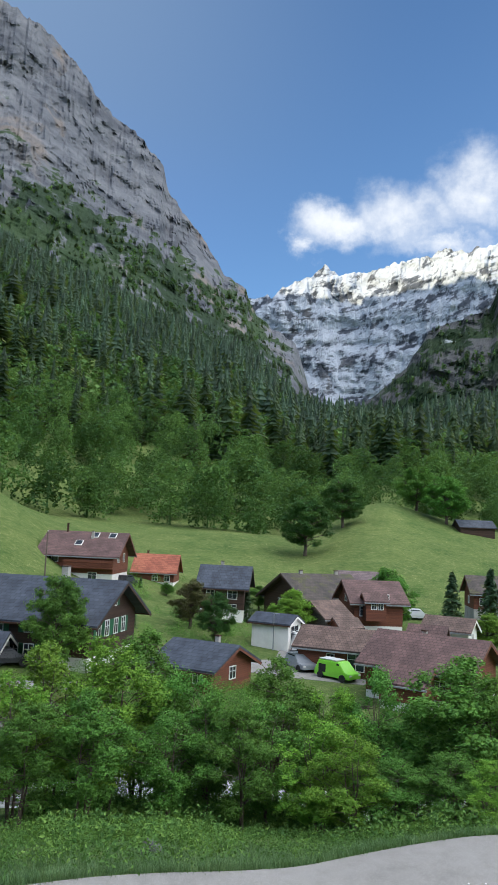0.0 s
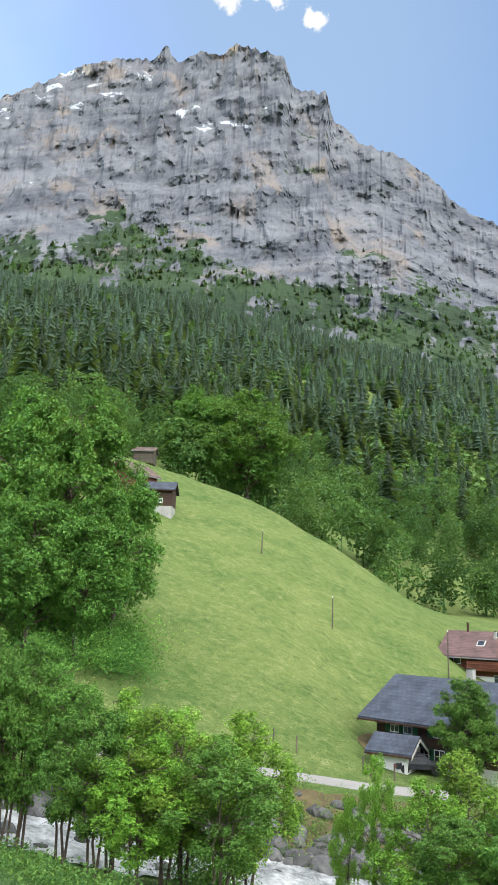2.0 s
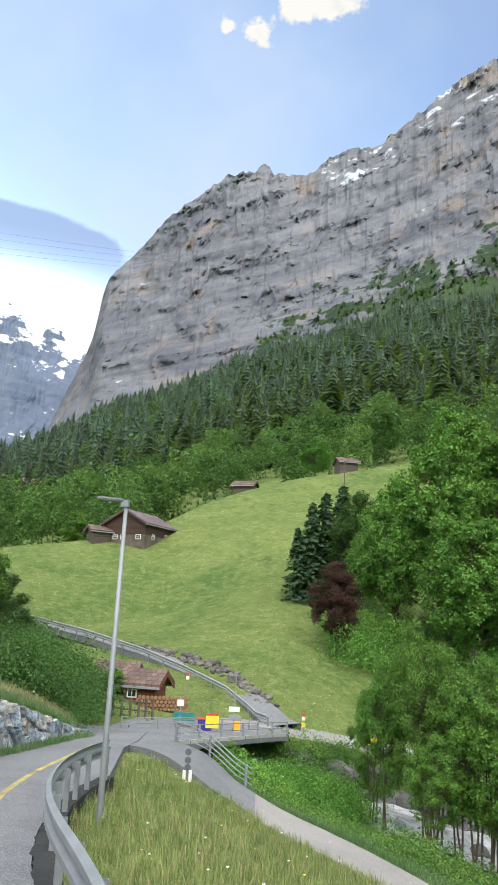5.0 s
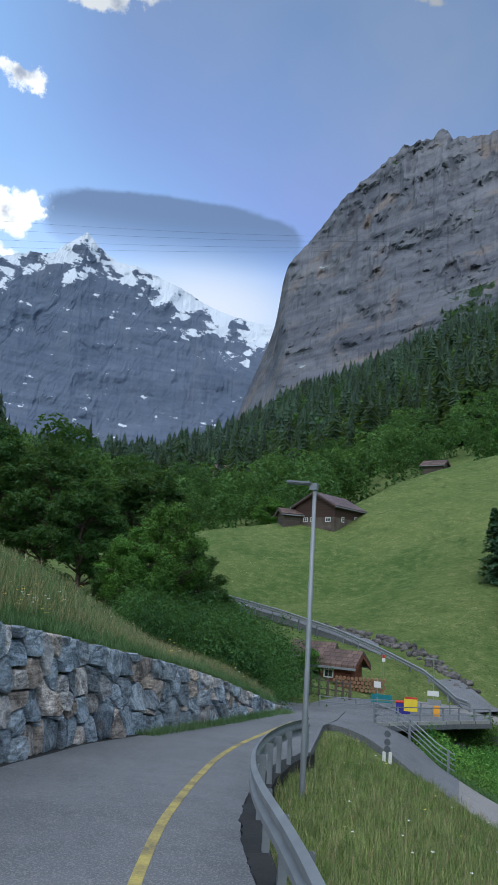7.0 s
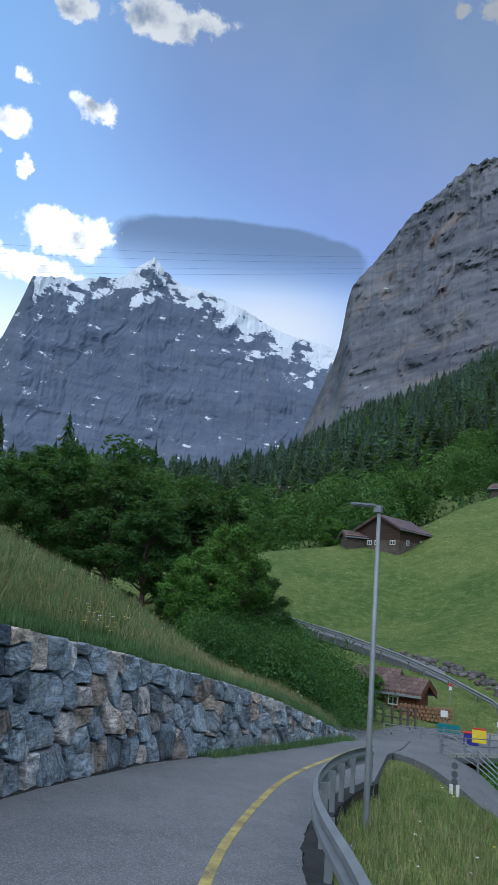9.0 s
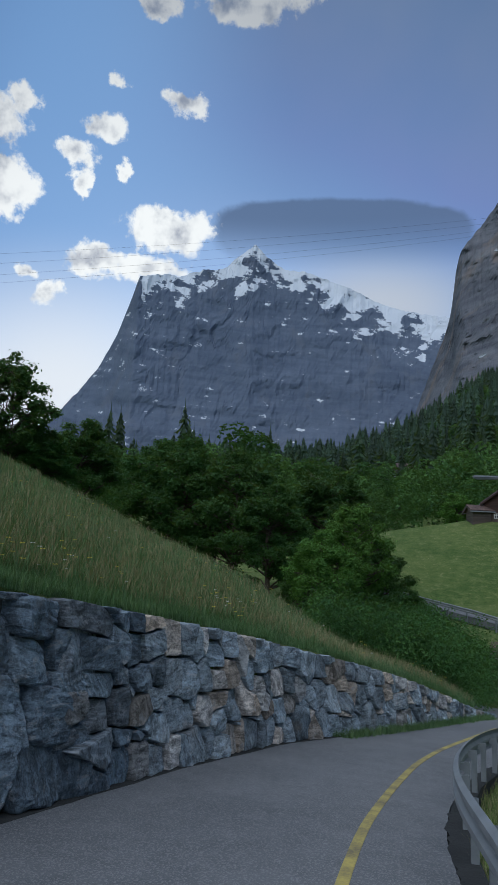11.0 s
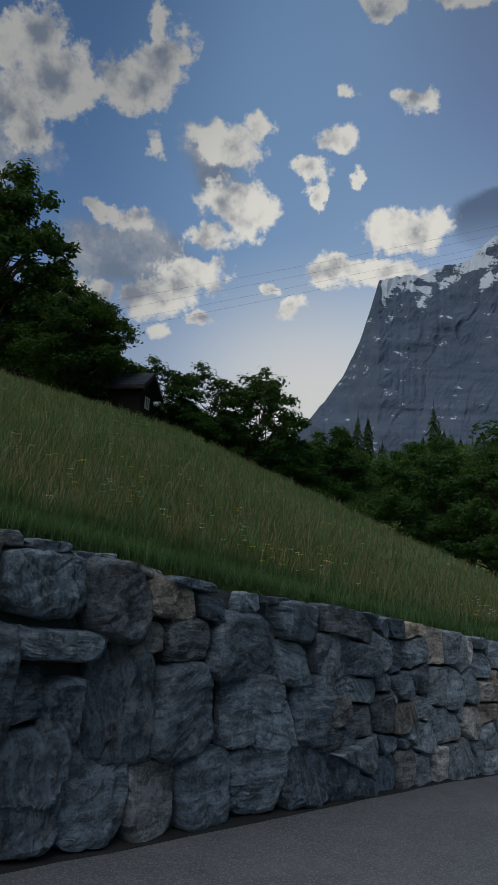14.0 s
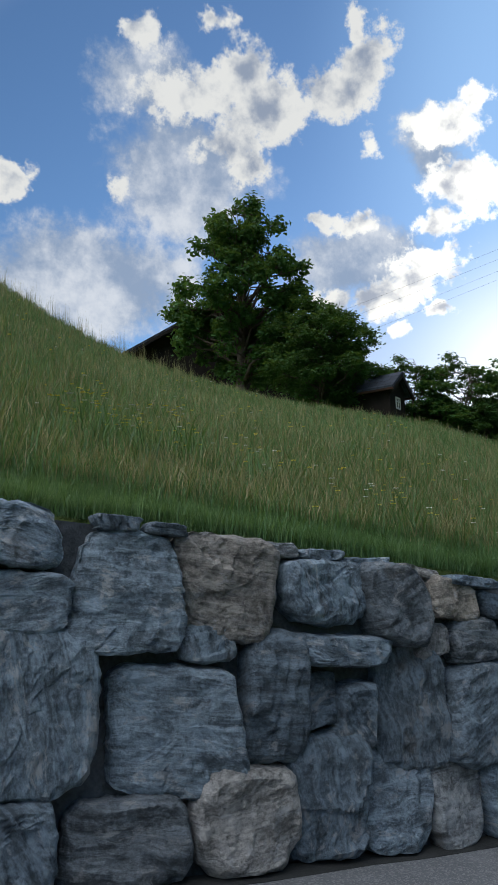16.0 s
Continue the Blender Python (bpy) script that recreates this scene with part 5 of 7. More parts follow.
def make_lamp():
    p = at(72.5, 13.2, -13.93)
    root = new("street_lamp")
    root.location = p
    tagged(root, "tall galvanised street lamp with a flat arm head", "street lamp")
    part("pole", tube([(0, 0, -0.4), (0, 0, 0.0), (0, 0, 1.1), (0, 0, 5.18)], [0.055, 0.053, 0.05, 0.034], 12), M_STEEL, root, smooth=True)
    right = direction(ROAD_AZ + 78)
    a = math.atan2(right.y, right.x)
    bm = bmesh.new()
    m = Matrix.Translation((0, 0, 5.18)) @ Matrix.Rotation(a, 4, "Z") @ Matrix.Diagonal((0.86, 0.86, 0.86, 1))
    add_box(bm, -0.06, 0.10, -0.06, 0.06, -0.08, 0.06, m)
    part("bracket", bm, M_STEEL, root)
    bm = bmesh.new()
    add_box(bm, 0.05, 0.62, -0.13, 0.13, 0.02, 0.08, m @ Matrix.Rotation(radians(-4), 4, "Y"))
    bmesh.ops.bevel(bm, geom=bm.edges[:], offset=0.02, segments=2, affect="EDGES")
    part("lamp_head", bm, M_STEEL, root, "flat grey lamp head")


make_wall()
make_barrier()
make_lamp()


# ---- trees ----
def leaf_cards(rs, centres, normals, size, fold=0.25):
    """Folded four-cornered leaves at those places."""
    n = len(centres)
    nor = normals / (np.linalg.norm(normals, axis=1)[:, None] + 1e-9)
    ref = rs.normal(size=(n, 3))
    a = np.cross(nor, ref)
    a /= np.linalg.norm(a, axis=1)[:, None] + 1e-9
    b = np.cross(nor, a)
    s = (size * rs.uniform(0.6, 1.25, n))[:, None]
    v = np.stack([centres + a * s, centres + b * s * 0.55 + nor * s * fold, centres - a * s, centres - b * s * 0.55 + nor * s * fold], 1).reshape(-1, 3)
    k = np.arange(n)[:, None] * 4
    t = np.concatenate([k + np.array([[0, 1, 2]]), k + np.array([[0, 2, 3]])], 0)
    return v, t


def make_tree(name, seed, height, spread, leaves, leaf, leaf_mat, label, trunk_share=0.25, lobes=16, lobe=0.30, tuftedness=0.42, gaps=0.0, stems=1, category="tree", bare=0.0):
    """A broadleaf tree at the origin: tapered trunk, limbs, and a crown of single leaves in clumps."""
    rng, rs = random.Random(seed), np.random.RandomState(seed)
    root = new(name)
    tagged(root, label, category)
    R = height * spread
    cz, hz = height * (trunk_share + 1) / 2, height * (1 - trunk_share) / 2
    centres = []
    for k in range(lobes):
        while True:
            p = Vector((rng.uniform(-1, 1), rng.uniform(-1, 1), rng.uniform(-1, 1)))
            if 0.25 < p.length < 0.95:
                break
        taper = 1.0 - 0.45 * max(0, p.z)
        c = Vector((p.x * R * 0.72 * taper, p.y * R * 0.72 * taper, cz + p.z * hz * 0.82))
        centres.append((c, height * lobe * rng.uniform(0.5, 0.85) * spread * 1.1))
    bm = bmesh.new()
    for s in range(stems):
        base = Vector((rng.uniform(-1, 1), rng.uniform(-1, 1), 0)) * (0.10 * R if stems > 1 else 0)
        lean = Vector((rng.uniform(-1, 1), rng.uniform(-1, 1), 0)) * height * (0.10 if stems > 1 else 0.035)
        w = height * (0.016 if stems == 1 else 0.0045) + 0.015
        pts = [base - Vector((0, 0, 0.4))] + [base + lean * t + Vector((rng.uniform(-1, 1) * 0.012 * height, rng.uniform(-1, 1) * 0.012 * height, height * 0.78 * t)) for t in (0.02, 0.2, 0.4, 0.6, 0.8, 1)]
        tube(pts, [w * 1.5, w * 1.25, w, w * 0.8, w * 0.55, w * 0.32, w * 0.1], 7, bm=bm)
        for c, r in centres[s::stems]:
            z0 = max(height * 0.12, min(c.z - 0.5 * math.hypot(c.x, c.y), height * 0.75))
            t = z0 / (height * 0.9)
            a = base + lean * t + Vector((0, 0, z0))
            mid = a.lerp(c, 0.5) + Vector((rng.uniform(-1, 1), rng.uniform(-1, 1), rng.uniform(-0.2, 1))) * 0.05 * height
            tube([a, mid, c], [w * 0.42 * (1.1 - t), w * 0.28 * (1.1 - t) + 0.008, 0.008], 5, bm=bm, cap=False)
            for _ in range(3):
                q = c + Vector((rng.gauss(0, 1), rng.gauss(0, 1), rng.gauss(0.3, 0.7))) * r * 0.6
                tube([mid.lerp(c, 0.4), q], [w * 0.14 + 0.006, 0.004], 4, bm=bm, cap=False)
    part("trunk", bm, M_BARK, root, smooth=True)
    which = rs.choice(len(centres), leaves, p=np.array([r * r for _, r in centres]) / sum(r * r for _, r in centres))
    c = np.array([tuple(p) for p, _ in centres])[which]
    r = np.array([q for _, q in centres])[which][:, None]
    d = rs.normal(size=(leaves, 3))
    d /= np.linalg.norm(d, axis=1)[:, None]
    shell = rs.uniform(0.25, 1.0, (leaves, 1)) ** 0.55 * (1 + 0.22 * rs.normal(size=(leaves, 1)))
    # leaves gather on twigs
    twig = rs.normal(size=(len(centres), 36, 3))
    twig /= np.linalg.norm(twig, axis=2)[:, :, None]
    near = twig[which, rs.randint(0, 36, leaves)]
    d = near + d * tuftedness
    d /= np.linalg.norm(d, axis=1)[:, None]
    p = c + d * r * shell * np.array([1, 1, 0.85])
    p[:, 2] = np.maximum(p[:, 2], height * trunk_share * 0.6)
    nor = d * 0.6 + np.array([0, 0, 0.55]) + rs.normal(size=(leaves, 3)) * 0.5
    v, t = leaf_cards(rs, p, nor, leaf)
    big_mesh("crown", v, t, leaf_mat, root)
    return root


def make_conifer(name, seed, height, label, mat=M_SPRUCE):
    rng, rs = random.Random(seed), np.random.RandomState(seed)
    root = new(name)
    tagged(root, label, "tree")
    part("trunk", tube([(0, 0, -0.4), (0, 0, height * 0.5), (0, 0, height)], [height * 0.02 + 0.03, height * 0.012, 0.01], 7), M_BARK, root)
    pts, nors = [], []
    z = height * 0.06
    while z < height * 0.98:
        f = 1 - z / height
        reach = height * 0.24 * f ** 0.8 + 0.05
        for k in range(9):
            a = rng.uniform(0, 6.283)
            for q in np.linspace(0.25, 1.0, 7):
                rr = reach * q * rng.uniform(0.85, 1.1)
                pts.append((rr * math.cos(a) + rng.gauss(0, 0.05), rr * math.sin(a) + rng.gauss(0, 0.05), z - 0.25 * rr + rng.gauss(0, 0.05)))
                nors.append((math.cos(a) * 0.4, math.sin(a) * 0.4, 0.8))
        z += height * 0.032
    v, t = leaf_cards(rs, np.array(pts), np.array(nors) + rs.normal(size=(len(nors), 3)) * 0.3, height * 0.035, -0.2)
    big_mesh("foliage", v, t, mat or M_NEEDLE, root)
    return root


M_LEAF_BROWN = leaf_material("brownish_leaf", (0.06, 0.055, 0.025), (0.12, 0.11, 0.05))
LOOKS = {"light": (M_LEAF_LIGHT, "bright green young broadleaf tree on the stream bank"), "mid": (M_LEAF, "green leafy broadleaf tree"),
         "slim": (M_LEAF, "slender light green tree with bare lower stems by the stream"), "dark": (M_LEAF_DARK, "dark green leafy tree at the meadow edge"), "plum": (M_LEAF_PLUM, "dark purple copper-leaved tree"),
         "brown": (M_LEAF_BROWN, "brownish green loose-crowned tree by the houses"), "airy": (M_LEAF_DARK, "airy dark tree with gaps against the sky"),
         "crown": (M_LEAF_DARK, "tall maple tree with leaves darkened for shade beside the chalet"), "crown2": (M_LEAF_DARK, "dense dark round-crowned tree by the chalet")}
# azimuth, distance, elevation of the top, spread, look
STREAM_TREES = (
    (16.4, 29, -10.1, 0.5, "light"), (13.5, 31, -7.8, 0.5, "light"), (9.9, 30, -7.5, 0.5, "light"), (15.0, 27, -12.1, 0.5, "mid"),
    (11.0, 27, -11.3, 0.5, "mid"), (7.6, 33, -6.8, 0.45, "mid"), (4.0, 31, -10.0, 0.45, "mid"), (5.1, 28, -12.8, 0.5, "mid"),
    (1.8, 30, -11.1, 0.45, "mid"), (-0.4, 28, -12.2, 0.45, "mid"), (-3.4, 33, -8.5, 0.4, "mid"), (-2.1, 30, -11.8, 0.5, "mid"),
    (-7.1, 31, -10.3, 0.4, "light"), (-6.4, 28, -13.1, 0.6, "light"), (-8.5, 27, -13.7, 0.6, "light"), (-10.6, 32, -8.9, 0.4, "mid"),
    (-13.3, 31, -11.4, 0.5, "mid"), (-16.5, 31, -7.6, 0.6, "mid"), (-18.8, 30, -8.6, 0.5, "mid"), (-11.8, 27, -15.3, 0.7, "mid"),
    (-15.8, 27, -14.5, 0.7, "mid"), (-18.5, 26, -14.6, 0.7, "light"), (48.9, 32, -7.2, 0.4, "slim"), (45.0, 33, -2.2, 0.34, "slim"),
    (48.3, 36, -1.1, 0.30, "slim"), (40.3, 30, -5.3, 0.40, "slim"), (36.8, 29, -7.6, 0.5, "light"), (33.6, 31, -5.9, 0.5, "light"),
    (29.4, 30, -6.2, 0.42, "light"), (31.0, 28, -7.8, 0.5, "mid"), (20.1, 33, -8.4, 0.20, "light"), (22.1, 34, -11.2, 0.22, "light"),
    (49.7, 34, 0.7, 0.24, "slim"), (52.2, 35, -1.9, 0.26, "slim"), (45.8, 33, -1.6, 0.28, "slim"), (47.5, 33, -3.7, 0.30, "slim"),
    (42.5, 32, -3.5, 0.36, "slim"), (38.5, 31, -4.8, 0.42, "light"), (35.1, 30, -5.7, 0.45, "light"), (52.9, 36, -3.5, 0.28, "slim"),
)
MEADOW_TREES = (
    (13.7, 58, -3.1, 0.42, "mid"), (3.9, 84, -3.4, 0.55, "brown"), (1.9, 78, -4.3, 0.5, "dark"), (-3.9, 85, -3.9, 0.6, "light"),
    (-4.7, 150, 3.5, 0.55, "dark"), (-7.5, 170, 4.9, 0.55, "dark"), (-11.1, 98, -1.7, 0.55, "mid"), (-18.3, 88, -4.9, 0.8, "light"),
    (-1.3, 108, -3.8, 0.8, "mid"), (-13.1, 195, 5.9, 0.6, "mid"), (-15.2, 190, 5.3, 0.6, "mid"), (5.8, 104, -3.9, 0.7, "mid"),
    (30.2, 170, 18.0, 0.5, "mid"), (33.7, 178, 17.9, 0.5, "mid"), (43.8, 66, 17.4, 0.36, "mid"), (47.6, 68, 16.9, 0.36, "mid"),
    (39.8, 64, 12.0, 0.32, "mid"), (51.6, 66, 11.4, 0.34, "mid"), (46.0, 61, 10.7, 0.40, "mid"), (42.4, 61, 9.0, 0.38, "mid"),
    (54.2, 72, 10.4, 0.34, "dark"), (56.8, 72, 5.0, 0.34, "dark"), (56.0, 60, 4.9, 0.40, "plum"), (57.8, 150, 14.2, 0.5, "mid"),
    (41.5, 150, 16.1, 0.5, "mid"), (96.9, 62, 11.5, 0.5, "dark"), (93.0, 58, 10.7, 0.5, "dark"), (98.9, 66, 11.0, 0.5, "dark"),
    (90.1, 50, 8.1, 0.5, "dark"), (85.9, 60, 9.6, 0.55, "dark"), (83.7, 44, 6.9, 0.42, "mid"), (85.9, 42, 4.6, 0.5, "mid"),
    (79.9, 44, 0.3, 0.7, "dark"), (77.6, 46, -1.7, 0.8, "dark"), (81.4, 50, 3.6, 0.5, "dark"), (75.3, 42, -4.0, 0.9, "mid"),
    (72.3, 44, -4.4, 0.7, "mid"), (75.9, 130, 7.5, 0.6, "mid"), (87.7, 46, 1.4, 0.6, "dark"), (105.0, 56, 12.1, 0.5, "dark"),
    (107.3, 50, 9.5, 0.6, "dark"), (111.0, 48, 16.5, 0.45, "airy"), (108.3, 50, 11.3, 0.6, "dark"), (132.0, 44, 29.5, 0.40, "crown"),
    (126.0, 42, 21.6, 0.6, "crown2"), (124.3, 44, 18.5, 0.6, "crown2"), (119.1, 46, 16.8, 0.55, "airy"), (115.3, 47, 16.7, 0.5, "airy"),
    (110.5, 48, 16.5, 0.4, "airy"), (117.2, 46, 13.4, 0.9, "dark"), (108.8, 50, 11.1, 0.8, "dark"), (113.8, 47, 12.3, 0.8, "dark"),
)
CONIFERS = ((-15.7, 95, -2.0), (-18.4, 100, -1.6), (7.8, 104, -3.5), (-0.4, 96, -4.0), (8.6, 78, -3.9), (57.9, 72, 9.2), (55.6, 76, 10.6), (59.0, 71, 7.2), (56.9, 73, 10.0))
_kept = {}


def plant(az, r, el, spread, look_name, size, rng):
    p = on_ground(az, r)
    top = EYE + r * math.tan(radians(el))
    h = max(top - p.z, 1.5) * 1.06
    variants = 3 if look_name in ("light", "mid", "dark") else 1
    key = (look_name, size, rng.randrange(variants))
    mat, label = LOOKS[look_name]
    if key not in _kept:
        n = len(_kept)
        if size == "small":
            ob = make_tree("tree", 20 + n, 6.5, 0.40, 17000, 0.058, mat, label, 0.10 if look_name == "slim" else 0.06, 50, 0.20, stems=3, tuftedness=0.32)
            base = 6.5
        elif look_name == "airy":
            ob = make_tree("tree", 50 + n, 7.0, 0.36, 6000, 0.085, mat, label, 0.06, 80, 0.14, stems=2)
            base = 7.0
        elif look_name == "crown":
            ob = make_tree("tree", 63, 15.0, 0.36, 26000, 0.15, mat, label, 0.0, 125, 0.17, tuftedness=0.30)
            base = 15.0
        else:
            ob = make_tree("tree", 80 + n, 16.0, 0.42, 34000, 0.155, mat, label, 0.02, 95, 0.19, tuftedness=0.30)
            base = 16.0
        _kept[key] = (ob, base, [])
        ob.hide_viewport = False
    ob, base, used = _kept[key]
    k = h / base
    w = k * spread / (0.40 if size == "small" else 0.36 if look_name in ("airy", "crown") else 0.42)
    m = Matrix.LocRotScale(p, Euler((0, 0, rng.uniform(0, 6.28))), (w, w, k))
    if not used:
        ob.matrix_basis = m
        used.append(m)
        return ob
    made = copy_thing(ob, Matrix.Identity(4))
    made.matrix_basis = m
    return made


def make_trees():
    rng = random.Random(8)
    for row in STREAM_TREES:
        tagged(plant(*row, "small", rng), group="trees along the stream")
    for row in MEADOW_TREES:
        plant(*row, "big", rng)
    first = None
    for az, r, el in CONIFERS:
        p = on_ground(az, r)
        h = EYE + r * math.tan(radians(el)) - p.z
        if first is None:
            first = make_conifer("spruce", 5, 9.0, "dark green pointed spruce tree")
            ob = first
        else:
            ob = copy_thing(first, Matrix.Identity(4))
        ob.matrix_basis = Matrix.LocRotScale(p, Euler((0, 0, rng.uniform(0, 6.28))), Vector((1, 1, 1)) * (h / 9.0))


make_trees()


# ---- houses ----
def roof_material(name, a, b, course=0.32, moss=None):
    """Roofing in courses that run level along the slope."""
    m = bpy.data.materials.new(name)
    m.use_nodes = True
    N = Nodes(m.node_tree)
    pos = N.add("ShaderNodeTexCoord").outputs["Object"]
    brick = N.add("ShaderNodeTexBrick", {"offset": 0.5}, Vector=pos, Scale=1.0, Mortar_Size=0.018, Bias=0.0)
    N.put(brick, "Color1", grey(0.85)), N.put(brick, "Color2", grey(1.15)), N.put(brick, "Mortar", grey(0.35))
    N.put(brick, "Brick Width", course * 1.1), N.put(brick, "Row Height", course)
    stain = N.noise(pos, 0.7, 5.0, 0.6)
    col = N.mix(N.step(stain, 0.35, 0.65), (*a, 1), (*b, 1))
    if moss:
        col = N.mix(N.step(N.noise(pos, 0.5, 6.0, 0.65), 0.5, 0.62), col, (*moss, 1))
    col = N.mix(1.0, col, brick.outputs["Color"], "MULTIPLY")
    bs = N.add("ShaderNodeBsdfPrincipled", None, Base_Color=col, Roughness=0.75)
    N.put(bs, "Normal", N.add("ShaderNodeBump", None, Strength=0.6, Distance=0.03, Height=brick.outputs["Fac"]).outputs[0])
    N.add("ShaderNodeOutputMaterial", None, Surface=bs.outputs[0])
    return m


def plank_material(name, a, b, width=0.16):
    """Upright or level boards, told apart by their joints."""
    m = bpy.data.materials.new(name)
    m.use_nodes = True
    N = Nodes(m.node_tree)
    pos = N.add("ShaderNodeTexCoord").outputs["Object"]
    z = N.add("ShaderNodeSeparateXYZ", None, Vector=pos).outputs[2]
    k = N.math("DIVIDE", z, width)
    joint = N.step(N.math("ABSOLUTE", N.math("SUBTRACT", N.math("FRACT", k), 0.5)), 0.40, 0.49)
    board = N.add("ShaderNodeTexWhiteNoise", {"noise_dimensions": "1D"}, W=N.math("FLOOR", k)).outputs["Value"]
    wood = N.noise(N.vmath("MULTIPLY", pos, (1.0, 1.0, 9.0)).outputs["Vector"], 2.0, 5.0, 0.6)
    col = N.mix(N.math("ADD", N.math("MULTIPLY", board, 0.5), N.math("MULTIPLY", wood, 0.5)), (*a, 1), (*b, 1))
    col = N.mix(N.math("MULTIPLY", joint, 0.75), col, (a[0] * 0.3, a[1] * 0.3, a[2] * 0.3, 1))
    bs = N.add("ShaderNodeBsdfPrincipled", None, Base_Color=col, Roughness=0.8)
    N.put(bs, "Normal", N.add("ShaderNodeBump", None, Strength=0.5, Distance=0.02, Height=N.math("SUBTRACT", wood, joint)).outputs[0])
    N.add("ShaderNodeOutputMaterial", None, Surface=bs.outputs[0])
    return m


R_BROWN = roof_material("brown_roof", (0.085, 0.048, 0.045), (0.15, 0.085, 0.078))
R_RED = roof_material("red_roof", (0.27, 0.075, 0.042), (0.40, 0.13, 0.07))
R_SLATE = roof_material("dark_slate_roof", (0.028, 0.036, 0.055), (0.058, 0.072, 0.10), 0.42)
R_MOSS = roof_material("mossy_roof", (0.045, 0.036, 0.032), (0.085, 0.068, 0.058), 0.35, (0.075, 0.075, 0.028))
R_MAUVE = roof_material("mauve_roof", (0.11, 0.08, 0.085), (0.17, 0.125, 0.13))
R_RUST = roof_material("rusty_roof", (0.085, 0.055, 0.045), (0.16, 0.105, 0.085))
P_DARK = plank_material("dark_boards", (0.030, 0.016, 0.011), (0.075, 0.038, 0.024))
P_RED = plank_material("red_boards", (0.105, 0.032, 0.018), (0.20, 0.068, 0.034))
P_GREY = plank_material("weathered_boards", (0.055, 0.042, 0.034), (0.15, 0.12, 0.095))
M_FRAME = material("white_window_frame", (0.62, 0.62, 0.60), (0.75, 0.75, 0.72), 2.0, 0.6, 0.05, 30.0)
M_GREEN_SHUTTER = material("green_shutter", (0.02, 0.09, 0.045), (0.035, 0.14, 0.07), 2.0, 0.6, 0.1, 30.0)


def window(parent, m, w, h, shutter=None):
    """A framed window with a cross bar, on a wall that faces local -y at m."""
    bm = bmesh.new()
    f = 0.07
    for x0, x1, z0, z1 in ((-w / 2, w / 2, 0, f), (-w / 2, w / 2, h - f, h), (-w / 2, -w / 2 + f, f, h - f), (w / 2 - f, w / 2, f, h - f), (-0.025, 0.025, f, h - f), (-w / 2 + f, w / 2 - f, h * 0.6, h * 0.6 + 0.04)):
        add_box(bm, x0, x1, -0.06, 0.02, z0, z1)
    bm.transform(m)
    win = part("window", bm, M_FRAME, parent)
    bm = box(-w / 2 + f * 0.5, w / 2 - f * 0.5, -0.025, 0.0, f * 0.5, h - f * 0.5)
    bm.transform(m)
    part("pane", bm, M_GLASS, win)
    if shutter:
        for s in (-1, 1):
            bm = box(s * (w / 2 + 0.26) - 0.22, s * (w / 2 + 0.26) + 0.22, -0.05, -0.01, 0, h, 0.01)
            bm.transform(m)
            part("shutter", bm, shutter, win)
    return win


